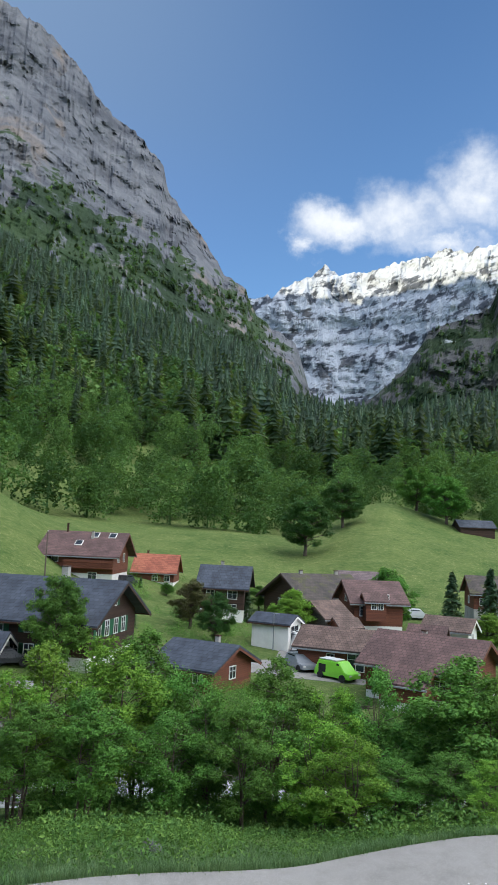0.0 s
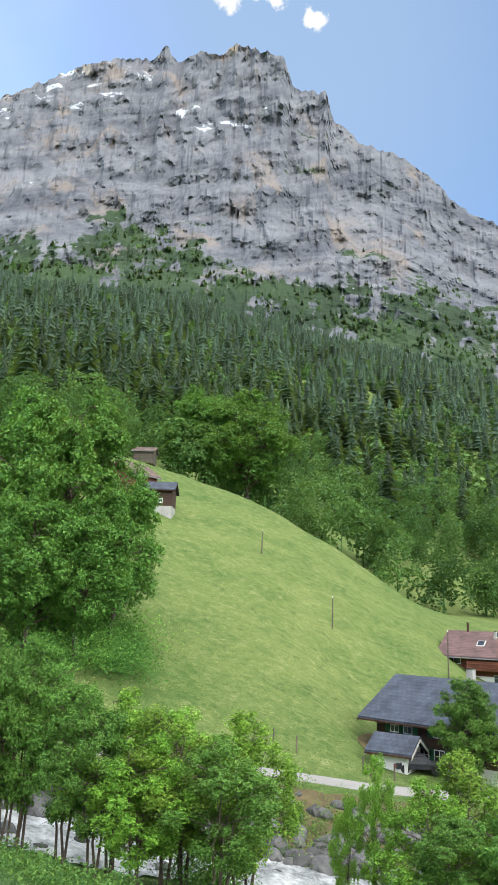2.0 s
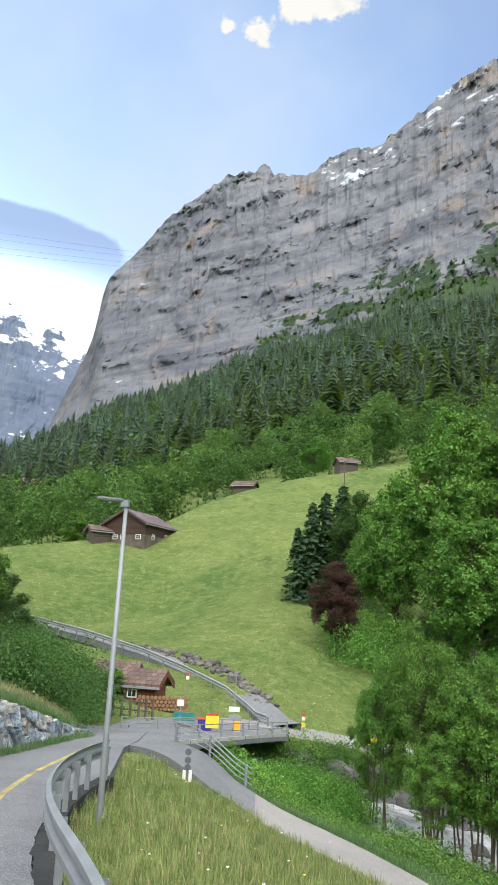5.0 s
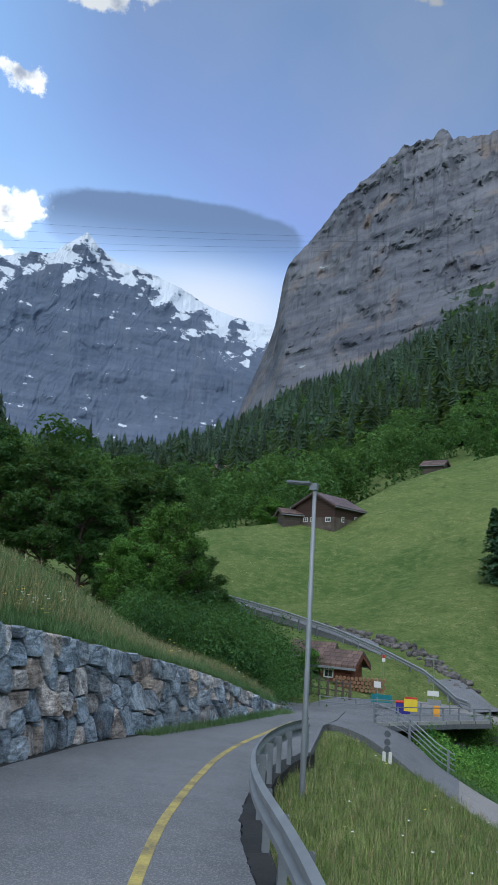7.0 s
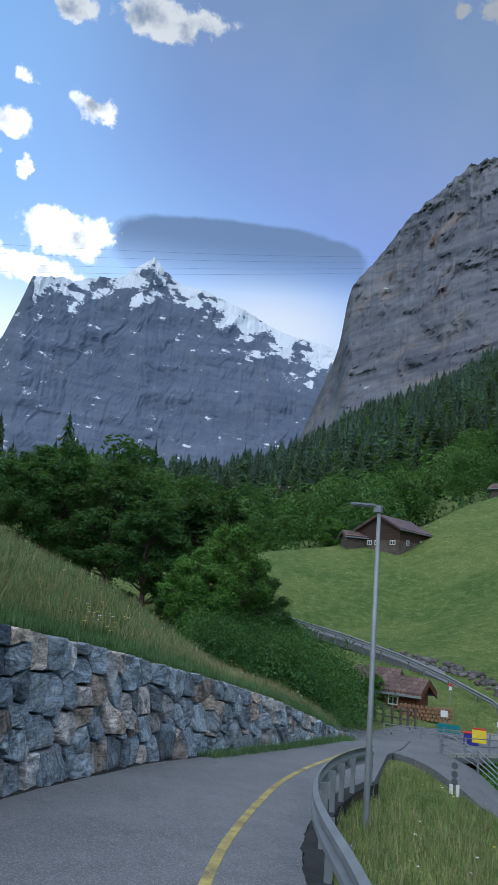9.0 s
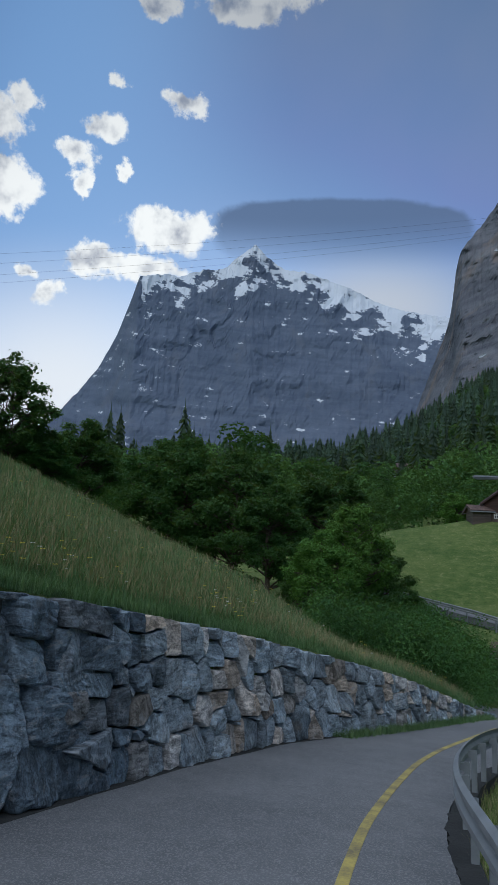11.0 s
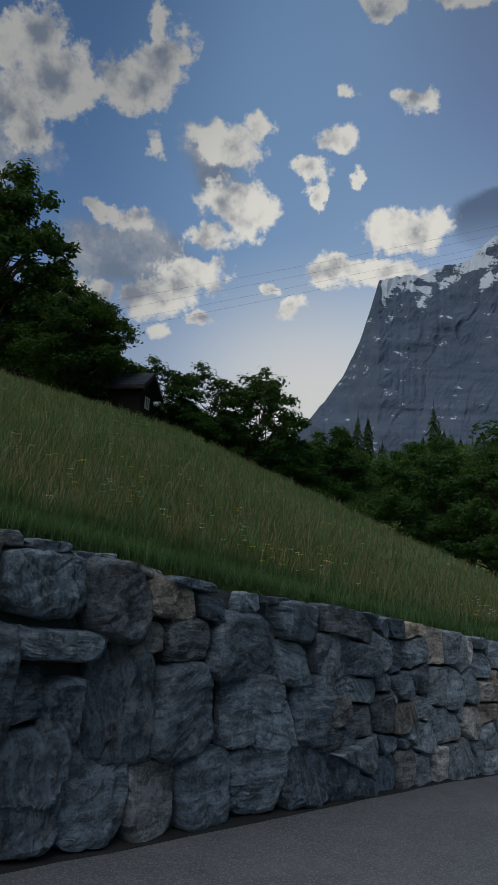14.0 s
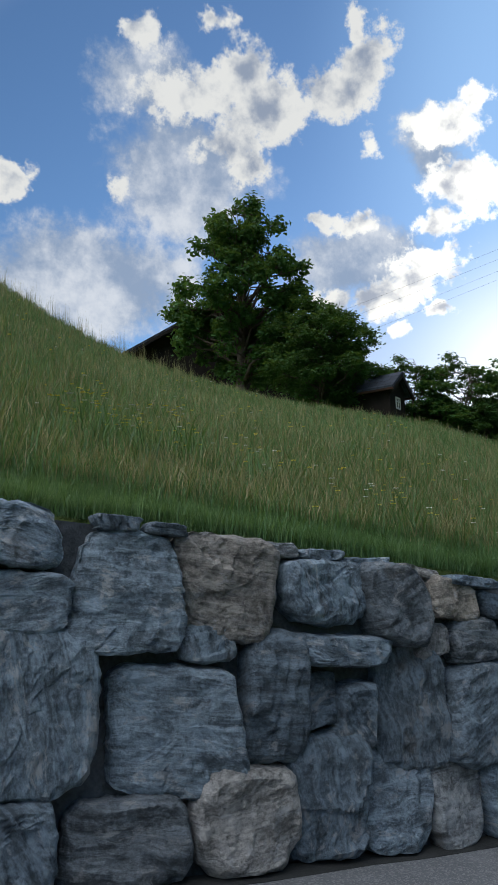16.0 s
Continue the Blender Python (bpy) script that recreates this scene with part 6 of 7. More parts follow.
def chalet(name, label, category, az, r, z, theta, length, width, h, rise, roof, wall, base=None, base_h=1.0, over=0.7, front=(), gable_r=(), gable_l=(), balcony=False, chimney=(), skylights=(), shutter=None, sink=1.2, thick=0.16):
    """A gabled house. Its ridge runs along local x, local -y faces the camera; windows: along the side, up, width, height."""
    p = at(az, r, 0)
    root = new(name)
    root.matrix_world = Matrix.Translation((p.x, p.y, z)) @ Matrix.Rotation(radians(az - theta), 4, "Z")
    tagged(root, label, category)
    L, W = length / 2, width / 2
    wall_bottom = base_h if base else -sink
    verts = [(-L, -W, wall_bottom), (L, -W, wall_bottom), (L, W, wall_bottom), (-L, W, wall_bottom), (-L, -W, h), (L, -W, h), (L, W, h), (-L, W, h), (-L, 0, h + rise), (L, 0, h + rise)]
    faces = [(0, 1, 5, 4), (1, 2, 6, 9, 5), (2, 3, 7, 6), (3, 0, 4, 8, 7), (4, 5, 9, 8), (6, 7, 8, 9), (3, 2, 1, 0)]
    mesh_object("wall", verts, faces, wall, root)
    if base:
        part("plinth", box(-L + 0.02, L - 0.02, -W + 0.02, W - 0.02, -sink, base_h), base, root)
    slope = math.hypot(W, rise)
    k = rise / W
    for s in (-1, 1):
        bm = bmesh.new()
        e = W + over
        pts = [(-L - over, 0.0, h + rise + 0.05), (L + over, 0.0, h + rise + 0.05), (L + over, s * e, h + rise + 0.05 - k * e), (-L - over, s * e, h + rise + 0.05 - k * e)]
        lo = [bm.verts.new(q) for q in pts]
        hi = [bm.verts.new((q[0], q[1], q[2] + thick)) for q in pts]
        for f in ((lo[0], lo[1], lo[2], lo[3]), (hi[3], hi[2], hi[1], hi[0]), *((lo[i], lo[(i + 1) % 4], hi[(i + 1) % 4], hi[i]) for i in range(4))):
            bm.faces.new(f)
        bmesh.ops.recalc_face_normals(bm, faces=bm.faces[:])
        slab = part("roof_slope", bm, roof, root)
        bm = bmesh.new()
        add_box(bm, -L - over - 0.03, L + over + 0.03, s * (e + 0.05) - 0.06, s * (e + 0.05) + 0.06, h + rise - k * e - 0.06, h + rise - k * e + 0.06)
        part("gutter", bm, M_STEEL if roof is not R_SLATE else M_DARKWOOD, slab)
        for x in (-L - over + 0.02, L + over - 0.02):
            bm = bmesh.new()
            vs = [bm.verts.new(q) for q in ((x - 0.03, 0, h + rise - 0.18), (x + 0.03, 0, h + rise - 0.18), (x + 0.03, s * e, h + rise - 0.18 - k * e), (x - 0.03, s * e, h + rise - 0.18 - k * e),
                                            (x - 0.03, 0, h + rise + 0.03), (x + 0.03, 0, h + rise + 0.03), (x + 0.03, s * e, h + rise + 0.03 - k * e), (x - 0.03, s * e, h + rise + 0.03 - k * e))]
            for f in ((0, 3, 2, 1), (4, 5, 6, 7), (0, 1, 5, 4), (1, 2, 6, 5), (2, 3, 7, 6), (3, 0, 4, 7)):
                bm.faces.new([vs[i] for i in f])
            part("bargeboard", bm, wall, slab)
    for x, y, s in skylights:
        zz = h + rise + 0.05 + thick - k * abs(y)
        bm = box(-s * 0.5, s * 0.5, -s * 0.6, s * 0.6, 0, 0.09, 0.015)
        bm.transform(Matrix.Translation((x, y, zz)) @ Matrix.Rotation(math.atan(k) * (1 if y < 0 else -1), 4, "X"))
        sky = part("skylight", bm, M_FRAME, root)
        bm = box(-s * 0.42, s * 0.42, -s * 0.52, s * 0.52, 0.09, 0.10)
        bm.transform(Matrix.Translation((x, y, zz)) @ Matrix.Rotation(math.atan(k) * (1 if y < 0 else -1), 4, "X"))
        part("pane", bm, M_GLASS, sky)
    for x, y, w, up_ in chimney:
        zz = h + rise - k * abs(y)
        bm = bmesh.new()
        add_box(bm, x - w, x + w, y - w, y + w, zz - 0.4, zz + up_)
        stack = part("chimney", bm, M_CONCRETE if w > 0.15 else M_DARKWOOD, root)
        part("cap", box(x - w - 0.06, x + w + 0.06, y - w - 0.06, y + w + 0.06, zz + up_, zz + up_ + 0.08), M_DARKWOOD, stack)
    for x, zz, w, hh in front:
        window(root, Matrix.Translation((x, -W, zz)), w, hh, shutter)
    for y, zz, w, hh in gable_r:
        window(root, Matrix.Translation((L, y, zz)) @ Matrix.Rotation(radians(90), 4, "Z"), w, hh, shutter)
    for y, zz, w, hh in gable_l:
        window(root, Matrix.Translation((-L, y, zz)) @ Matrix.Rotation(radians(-90), 4, "Z"), w, hh, shutter)
    if balcony:
        zb, x0, x1 = balcony
        deck = part("balcony", box(x0, x1, -W - 1.1, -W - 0.01, zb, zb + 0.14), wall, root)
        for t in (0.3, 0.55, 0.8, 1.0):
            part("rail_board", box(x0, x1, -W - 1.12, -W - 1.06, zb + t - 0.05, zb + t + 0.10), wall, deck)
        for q in np.linspace(x0 + 0.05, x1 - 0.05, 5):
            part("baluster", box(q - 0.05, q + 0.05, -W - 1.16, -W - 1.05, zb, zb + 1.12), wall, deck)
    return root


def hut(label, az, r, z, theta, length, width, h, rise, roof=None, wall=None, **more):
    return chalet("barn", label, "barn", az, r, z, theta, length, width, h, rise, roof or R_RUST, wall or P_GREY, over=0.4, **more)


def make_village():
    chalet("chalet", "red-brown roofed timber chalet with white plaster base on the meadow", "house", 11.9, 104, -5.6, 16, 9.4, 8.4, 4.3, 2.5, R_BROWN, P_RED, M_WHITE, 1.6, 1.0,
           front=((-3.6, 2.9, 1.9, 1.2), (2.0, 0.8, 1.2, 1.0)), gable_r=((-1.5, 3.0, 1.0, 1.2), (1.5, 3.0, 1.0, 1.2)), balcony=(2.3, -1.6, 4.9),
           chimney=((-2.9, -0.2, 0.12, 1.3), (1.0, -1.4, 0.16, 1.1)), skylights=((1.2, -0.8, 1.0), (3.6, -0.8, 1.0), (-0.5, -2.6, 1.0)))
    chalet("house", "small house with a bright orange-red tiled roof", "house", 6.6, 114, -6.6, 10, 6.0, 5.6, 2.6, 2.2, R_RED, P_RED, M_WHITE, 1.0, 0.5,
           front=((0.2, 1.1, 0.9, 0.9), (2.0, 1.1, 0.9, 0.9)), chimney=((-1.6, 0.4, 0.14, 0.9),))
    chalet("house", "dark grey roofed timber house with white window frames", "house", 1.3, 98, -8.8, 8, 5.6, 6.0, 4.2, 2.2, R_SLATE, P_DARK, M_WHITE, 1.2, 0.7,
           front=((1.3, 2.5, 1.3, 1.1), (1.3, 0.9, 1.2, 1.0), (-1.5, 2.5, 1.1, 1.1)), chimney=((-0.6, 0.3, 0.2, 0.9),))
    chalet("chalet", "large dark timber chalet with a blue-black slate roof beside the lane", "house", 13.9, 65.5, -9.0, 27, 10.6, 9.4, 4.0, 2.5, R_SLATE, P_DARK, M_WHITE, 1.0, 1.1,
           front=((-3.6, 2.6, 0.8, 0.9), (-2.4, 2.6, 0.8, 0.9), (0.2, 2.6, 0.8, 0.9), (-1.0, 0.6, 0.9, 1.2), (0.3, 0.6, 0.9, 1.2), (2.2, 0.6, 0.9, 1.2)),
           gable_r=((-3.0, 2.3, 0.9, 1.3), (-1.4, 2.3, 0.9, 1.3), (0.4, 2.3, 0.9, 1.3), (2.0, 2.3, 0.9, 1.3), (0.0, 4.6, 0.8, 0.8)), shutter=M_GREEN_SHUTTER, chimney=((0.6, 0.2, 0.28, 1.2),))
    chalet("lean_to", "low annex with slate roof and white wall", "annex", 18.6, 60.2, -9.0, 20, 2.6, 3.0, 1.9, 0.8, R_SLATE, M_WHITE, None, 1.0, 0.5)
    chalet("house", "low house with slate roof and brown timber walls", "house", 2.6, 59.5, -10.0, 32, 5.0, 6.0, 2.0, 1.3, R_SLATE, P_RED, None, 0.5, 0.6,
           front=((1.3, 0.8, 0.9, 1.0), (-1.2, 0.8, 0.9, 1.0)), gable_r=((0.0, 0.9, 1.0, 1.0),), chimney=((0.6, 0.8, 0.16, 0.9),))
    chalet("barn", "big old barn with a mossy sagging roof", "barn", -5.6, 103, -8.8, -32, 9.5, 12.0, 2.6, 3.0, R_MOSS, P_DARK, None, 0, 0.9,
           gable_l=((-1.5, 1.5, 0.9, 0.9), (1.5, 1.5, 0.9, 0.9)), chimney=((-2.5, 0.0, 0.2, 0.6), (3.2, 0.0, 0.2, 0.6)))
    chalet("barn", "barn with a broad mauve tiled roof", "barn", -9.0, 111, -8.0, -12, 6.6, 8.0, 2.5, 2.6, R_MAUVE, P_DARK, None, 0, 0.5, chimney=((2.6, -2.5, 0.2, 0.9),))
    chalet("shed", "grey board shed with a small rusty roof", "shed", -6.3, 87, -8.6, -38, 3.6, 5.2, 1.7, 1.5, R_RUST, P_GREY, None, 0, 0.4)
    chalet("shed", "small brown tiled woodshed", "shed", -7.9, 84, -8.9, -30, 2.6, 2.6, 1.2, 0.8, R_RUST, P_RED, None, 0, 0.3)
    chalet("chalet", "red-brown timber chalet with a tiled roof and dormer", "house", -9.7, 93, -8.6, -18, 6.0, 6.6, 3.4, 2.0, R_BROWN, P_RED, M_WHITE, 0.5, 0.7,
           front=((-1.8, 1.6, 1.0, 1.2), (0.0, 1.6, 1.0, 1.2), (0.6, 3.3, 1.4, 0.9)), gable_l=((0, 3.0, 1.0, 1.0),))
    chalet("dormer", "timber roof dormer with white windows", "dormer", -10.0, 89.2, -6.6, -18, 2.4, 2.0, 1.5, 0.7, R_BROWN, P_RED, None, 0, 0.3, front=((-0.3, 0.5, 0.7, 0.8), (0.5, 0.5, 0.7, 0.8)), sink=0.8)
    chalet("garage", "white garage with a dark shallow roof", "garage", -2.7, 80, -9.0, 25, 4.2, 3.2, 1.9, 0.7, R_SLATE, M_WHITE, None, 0, 0.35, gable_r=((0.0, 0.1, 2.0, 1.6),))
    chalet("workshop", "long brown-roofed timber workshop behind the parked van", "workshop", -7.7, 72, -10.2, 14, 7.0, 5.4, 2.2, 1.4, R_RUST, P_RED, None, 0, 0.5,
           front=((2.0, 0.3, 1.6, 1.7), (-0.4, 0.9, 0.8, 0.8)), gable_r=((0, 0.8, 0.9, 0.9),))
    chalet("house", "red-brown timber house with purple-brown tiled roof and white base", "house", -14.3, 63.5, -10.6, 20, 8.2, 7.4, 3.0, 1.9, R_BROWN, P_RED, M_WHITE, 0.7, 0.7,
           front=((2.0, 1.2, 1.0, 1.0),), chimney=((-1.0, 1.0, 0.18, 0.8),))
    chalet("porch", "red-brown lean-to porch with a tiled roof", "annex", -12.6, 59.0, -10.2, 20, 3.4, 3.0, 1.7, 0.9, R_BROWN, P_RED, M_WHITE, 0.3, 0.4)
    chalet("shed", "small white shed with rusty brown roof", "shed", -15.6, 82, -8.6, 15, 4.6, 3.6, 1.7, 1.0, R_RUST, M_WHITE, None, 0, 0.4, gable_r=((0, 0.6, 0.6, 0.8),))
    chalet("shed", "dark open shed with sagging brown roof", "shed", -14.0, 78, -8.8, 10, 3.4, 2.6, 1.4, 0.9, R_BROWN, P_DARK, None, 0, 0.3)
    chalet("house", "brown timber house with white windows on stone base", "house", -18.3, 108, -7.8, -12, 5.4, 6.6, 3.4, 1.9, R_MOSS, P_RED, M_CONCRETE, 1.2, 0.6,
           front=((-1.5, 1.7, 0.9, 1.0), (0.0, 1.7, 0.9, 1.0)), gable_l=((0, 1.7, 0.9, 1.0),))
    hut("dark weathered barn on the far meadow rise", -17.2, 190, 4.0, -20, 8.5, 5.6, 2.0, 1.6, R_SLATE, P_DARK)
    hut("weathered dark timber barn with brown roof on the meadow crest", 71.3, 100, 10.9, -56, 7.0, 6.4, 2.5, 1.7, R_MAUVE, P_DARK, base=M_GREYWOOD, base_h=1.0, front=((-1.6, 0.5, 0.6, 0.7), (1.6, 0.9, 0.7, 0.6)), gable_l=((-2.2, 0.4, 0.8, 0.6), (0.2, 0.4, 0.7, 0.6), (1.4, 0.4, 0.7, 0.6)))
    hut("low side shed of the meadow barn", 74.4, 99, 11.3, -20, 2.4, 2.4, 1.0, 0.6)
    hut("small grey hay barn on the upper meadow", 63.3, 124, 22.7, 18, 3.4, 3.0, 1.3, 0.8)
    hut("small hay barn with pale gable on the upper meadow", 55.4, 140, 30.8, -20, 3.6, 3.2, 1.3, 0.9)
    hut("distant weathered farmhouse among the trees", 79.6, 430, on_ground(79.6, 430).z + 1.5, -15, 13.0, 10.5, 5.0, 3.2, base=M_CONCRETE, base_h=1.8, front=((-4, 3.0, 1.3, 1.2), (-1.5, 3.0, 1.3, 1.2), (1.5, 3.0, 1.3, 1.2), (4, 3.0, 1.3, 1.2)), sink=5.0)
    hut("small timber hut with grey roof beside the junction", 70.0, 44.5, -2.9, 22, 1.9, 1.7, 1.15, 0.5, R_RUST, P_RED, front=((-0.4, 0.3, 0.6, 0.7),))
    hut("low roofed timber store behind the hut", 72.0, 46.5, -2.6, 12, 1.9, 1.7, 1.15, 0.45, R_RUST, P_GREY)
    hut("red-brown timber chalet at the top of the meadow", 39.2, 112, 18.4, -40, 5.0, 6.0, 4.0, 2.0, R_RUST, P_RED, base=M_WHITE, base_h=0.8)
    hut("grey-roofed timber annex with white base on the slope", 37.0, 110, 16.8, 10, 4.6, 3.8, 3.3, 1.2, R_SLATE, P_DARK, base=M_CONCRETE, base_h=0.8, front=((0.6, 1.2, 0.6, 0.7),))
    hut("small weathered hay barn high on the meadow", 38.3, 152, 33.6, 12, 4.2, 3.6, 1.4, 0.9)
    chalet("chalet", "dark timber chalet with a wide shallow roof above the slope", "house", 135.2, 56, 15.0, 76, 10.0, 13.0, 2.4, 4.2, R_SLATE, M_SHADE_TIMBER, None, 0, 1.0,
           gable_r=((-1.0, 3.8, 0.7, 0.9),), sink=2.5)
    chalet("hut", "dark timber hut with a low gabled roof on the ridge", "hut", 121.4, 43.0, 10.7, 24, 2.5, 2.2, 1.8, 0.8, R_SLATE, M_SHADE_TIMBER, None, 0, 0.4, gable_r=((0, 0.6, 0.6, 0.7),), sink=2.0)


make_village()


# ---- junction, bridge, signs ----
M_RED = material("red_paint", (0.45, 0.03, 0.02), (0.6, 0.06, 0.04), 3.0, 0.5, 0.05, 30.0)
M_SIGN_YELLOW = material("sign_yellow", (0.70, 0.52, 0.02), (0.80, 0.62, 0.05), 3.0, 0.5, 0.05, 30.0)
M_ORANGE = material("sign_orange", (0.75, 0.32, 0.02), (0.85, 0.42, 0.05), 3.0, 0.5, 0.05, 30.0)
M_BLUE = material("blue_plastic", (0.03, 0.03, 0.22), (0.06, 0.05, 0.32), 3.0, 0.5, 0.05, 30.0)
M_TEAL = material("teal_plastic", (0.02, 0.16, 0.18), (0.04, 0.22, 0.24), 3.0, 0.5, 0.05, 30.0)
M_BLACK = material("black_rubber", (0.012, 0.012, 0.013), (0.03, 0.03, 0.03), 3.0, 0.7, 0.1, 30.0)
M_VAN_GREEN = material("lime_green_paint", (0.20, 0.55, 0.03), (0.24, 0.62, 0.05), 1.0, 0.35, 0.0, 10.0, spec=0.5)
M_CAR_GREY = material("grey_car_paint", (0.20, 0.22, 0.25), (0.26, 0.28, 0.31), 1.0, 0.35, 0.0, 10.0, spec=0.5)
M_CAR_WHITE = material("white_car_paint", (0.62, 0.63, 0.64), (0.70, 0.71, 0.72), 1.0, 0.35, 0.0, 10.0, spec=0.5)
M_CAR_DARK = material("dark_car_paint", (0.02, 0.022, 0.03), (0.04, 0.042, 0.05), 1.0, 0.3, 0.0, 10.0, spec=0.5)
M_MARKER = material("dark_grey_plate", (0.07, 0.08, 0.09), (0.12, 0.13, 0.145), 4.0, 0.6, 0.1, 30.0)
M_RUBBLE = material("rubble", (0.05, 0.046, 0.042), (0.19, 0.18, 0.17), 1.5, 0.9, 0.6, 12.0, 0.8, per_object=0.4)
M_LOG = material("split_logs", (0.20, 0.10, 0.055), (0.36, 0.22, 0.13), 4.0, 0.9, 0.4, 20.0, per_island=0.3)


def railing(points, label, bars=(0.35, 0.7, 1.05), spacing=1.6, radius=0.025):
    root = new("railing")
    tagged(root, label, "railing")
    for h in bars:
        part("rail_bar", tube([p + Vector((0, 0, h)) for p in points], radius, 6), M_STEEL, root)
    travelled, due = 0.0, 0.0
    for i, p in enumerate(points):
        travelled += (p - points[i - 1]).length if i else 0
        if travelled >= due:
            due += spacing
            part("post", box(p.x - 0.03, p.x + 0.03, p.y - 0.03, p.y + 0.03, p.z - 0.3, p.z + bars[-1] + 0.02), M_STEEL, root)
    return root


def along(knots, n, lift=0.0):
    """Points on the ground between azimuth and distance knots."""
    ts = np.linspace(0, len(knots) - 1, n)
    return [on_ground(float(np.interp(t, range(len(knots)), [k[0] for k in knots])), float(np.interp(t, range(len(knots)), [k[1] for k in knots]))) + Vector((0, 0, lift)) for t in ts]


def facing(az, p, turn=0.0):
    return Matrix.Translation(p) @ Matrix.Rotation(radians(az + turn), 4, "Z")


def sign_post(az, r, height, boards, label, name="sign_post", pole_mat=None):
    """boards: up, half width, half height, sideways, material."""
    root = new(name)
    root.matrix_world = facing(az, on_deck(az, r) if 59.3 < az < 68.5 and r < 42 else on_ground(az, r)) @ Matrix.Diagonal((0.75, 0.75, 0.9, 1))
    tagged(root, label, "sign")
    part("pole", tube([(0, 0, -0.3), (0, 0, height)], 0.035, 8), pole_mat or M_STEEL, root)
    for z, w, h, x, mat in boards:
        part("board", box(x - w, x + w, -0.06, -0.035, z - h, z + h, 0.008), mat, root)
    return root


def vehicle(label, category, az, r, turn, length, width, height, paint, hood=0.28, kind="car", z=None):
    """A parked car or van: shaped body, glass, wheels, lights. It points along local x."""
    root = new("parked_" + kind)
    p = on_ground(az, r)
    root.matrix_world = facing(az, (p.x, p.y, p.z if z is None else z), turn)
    tagged(root, label, category)
    L, W = length / 2, width / 2
    waist = 0.55 * height if kind == "car" else 0.52 * height
    nose = L - hood * length
    back = -L + (0.10 * length if kind == "car" else 0.02 * length)
    side = [(-L, 0.28), (L, 0.28), (L, waist * 0.86), (nose + 0.25, waist), (nose - 0.12 * length, height), (back + 0.08 * length, height), (back, waist), (-L, waist * 0.95)]
    bm = bmesh.new()
    rows = []
    for y, k in ((-W, 1.0), (W, 1.0)):
        rows.append([bm.verts.new((x, y * (0.88 if z > waist * 1.02 else 1.0), z)) for x, z in side])
    bm.faces.new(rows[0]), bm.faces.new(rows[1][::-1])
    n = len(side)
    for i in range(n):
        bm.faces.new((rows[0][i], rows[1][i], rows[1][(i + 1) % n], rows[0][(i + 1) % n])[::-1])
    bmesh.ops.recalc_face_normals(bm, faces=bm.faces[:])
    bmesh.ops.bevel(bm, geom=bm.edges[:], offset=0.05, segments=2, affect="EDGES")
    body = part("body", bm, paint, root)
    for s in (-1, 1):
        x0, x1 = (back + 0.10 * length, nose - 0.06 * length) if kind == "car" else (nose - 0.22 * length, nose - 0.03 * length)
        bm = bmesh.new()
        y = s * W * 0.97
        vs = [bm.verts.new(q) for q in ((x0, y, waist + 0.03), (x1, y, waist + 0.03), (x1 - 0.09 * length, s * W * 0.905, height - 0.10), (x0 + 0.05 * length, s * W * 0.905, height - 0.10))]
        bm.faces.new(vs if s < 0 else vs[::-1])
        bmesh.ops.solidify(bm, geom=bm.faces[:], thickness=0.03)
        part("side_window", bm, M_GLASS, root)
    bm = bmesh.new()
    vs = [bm.verts.new(q) for q in ((nose + 0.20, -W * 0.86, waist + 0.03), (nose + 0.20, W * 0.86, waist + 0.03), (nose - 0.11 * length, W * 0.78, height - 0.06), (nose - 0.11 * length, -W * 0.78, height - 0.06))]
    bm.faces.new(vs)
    bmesh.ops.solidify(bm, geom=bm.faces[:], thickness=-0.03)
    part("windscreen", bm, M_GLASS, root)
    for x in (-L + 0.19 * length, L - 0.19 * length):
        for s in (-1, 1):
            wheel = part("wheel", tube([(x, s * W - 0.10, 0.32), (x, s * W + 0.02, 0.32)], 0.32, 16), M_BLACK, root)
            part("rim", tube([(x, s * (W + 0.021) - 0.01, 0.32), (x, s * (W + 0.021) + 0.01, 0.32)], 0.19, 12), M_STEEL, wheel)
    for s in (-1, 1):
        part("headlight", box(L - 0.03, L + 0.02, s * W * 0.75 - 0.15, s * W * 0.75 + 0.15, waist * 0.66, waist * 0.82, 0.01), M_FRAME, root)
        part("tail_light", box(-L - 0.02, -L + 0.03, s * W * 0.82 - 0.10, s * W * 0.82 + 0.10, waist * 0.6, waist * 0.85, 0.01), M_RED, root)
    if kind == "van":
        rack = part("roof_rack", box(back + 0.3, nose - 0.8, -W * 0.7, W * 0.7, height + 0.06, height + 0.12), M_CAR_WHITE, root)
        for x in (back + 0.5, nose - 1.0):
            part("rack_foot", box(x - 0.04, x + 0.04, -W * 0.72, W * 0.72, height - 0.02, height + 0.06), M_STEEL, rack)
        part("rear_panel", box(-L + 0.5, -L + 1.3, -W - 0.012, -W + 0.01, 0.6, height * 0.8), M_BLACK, root)
    return root


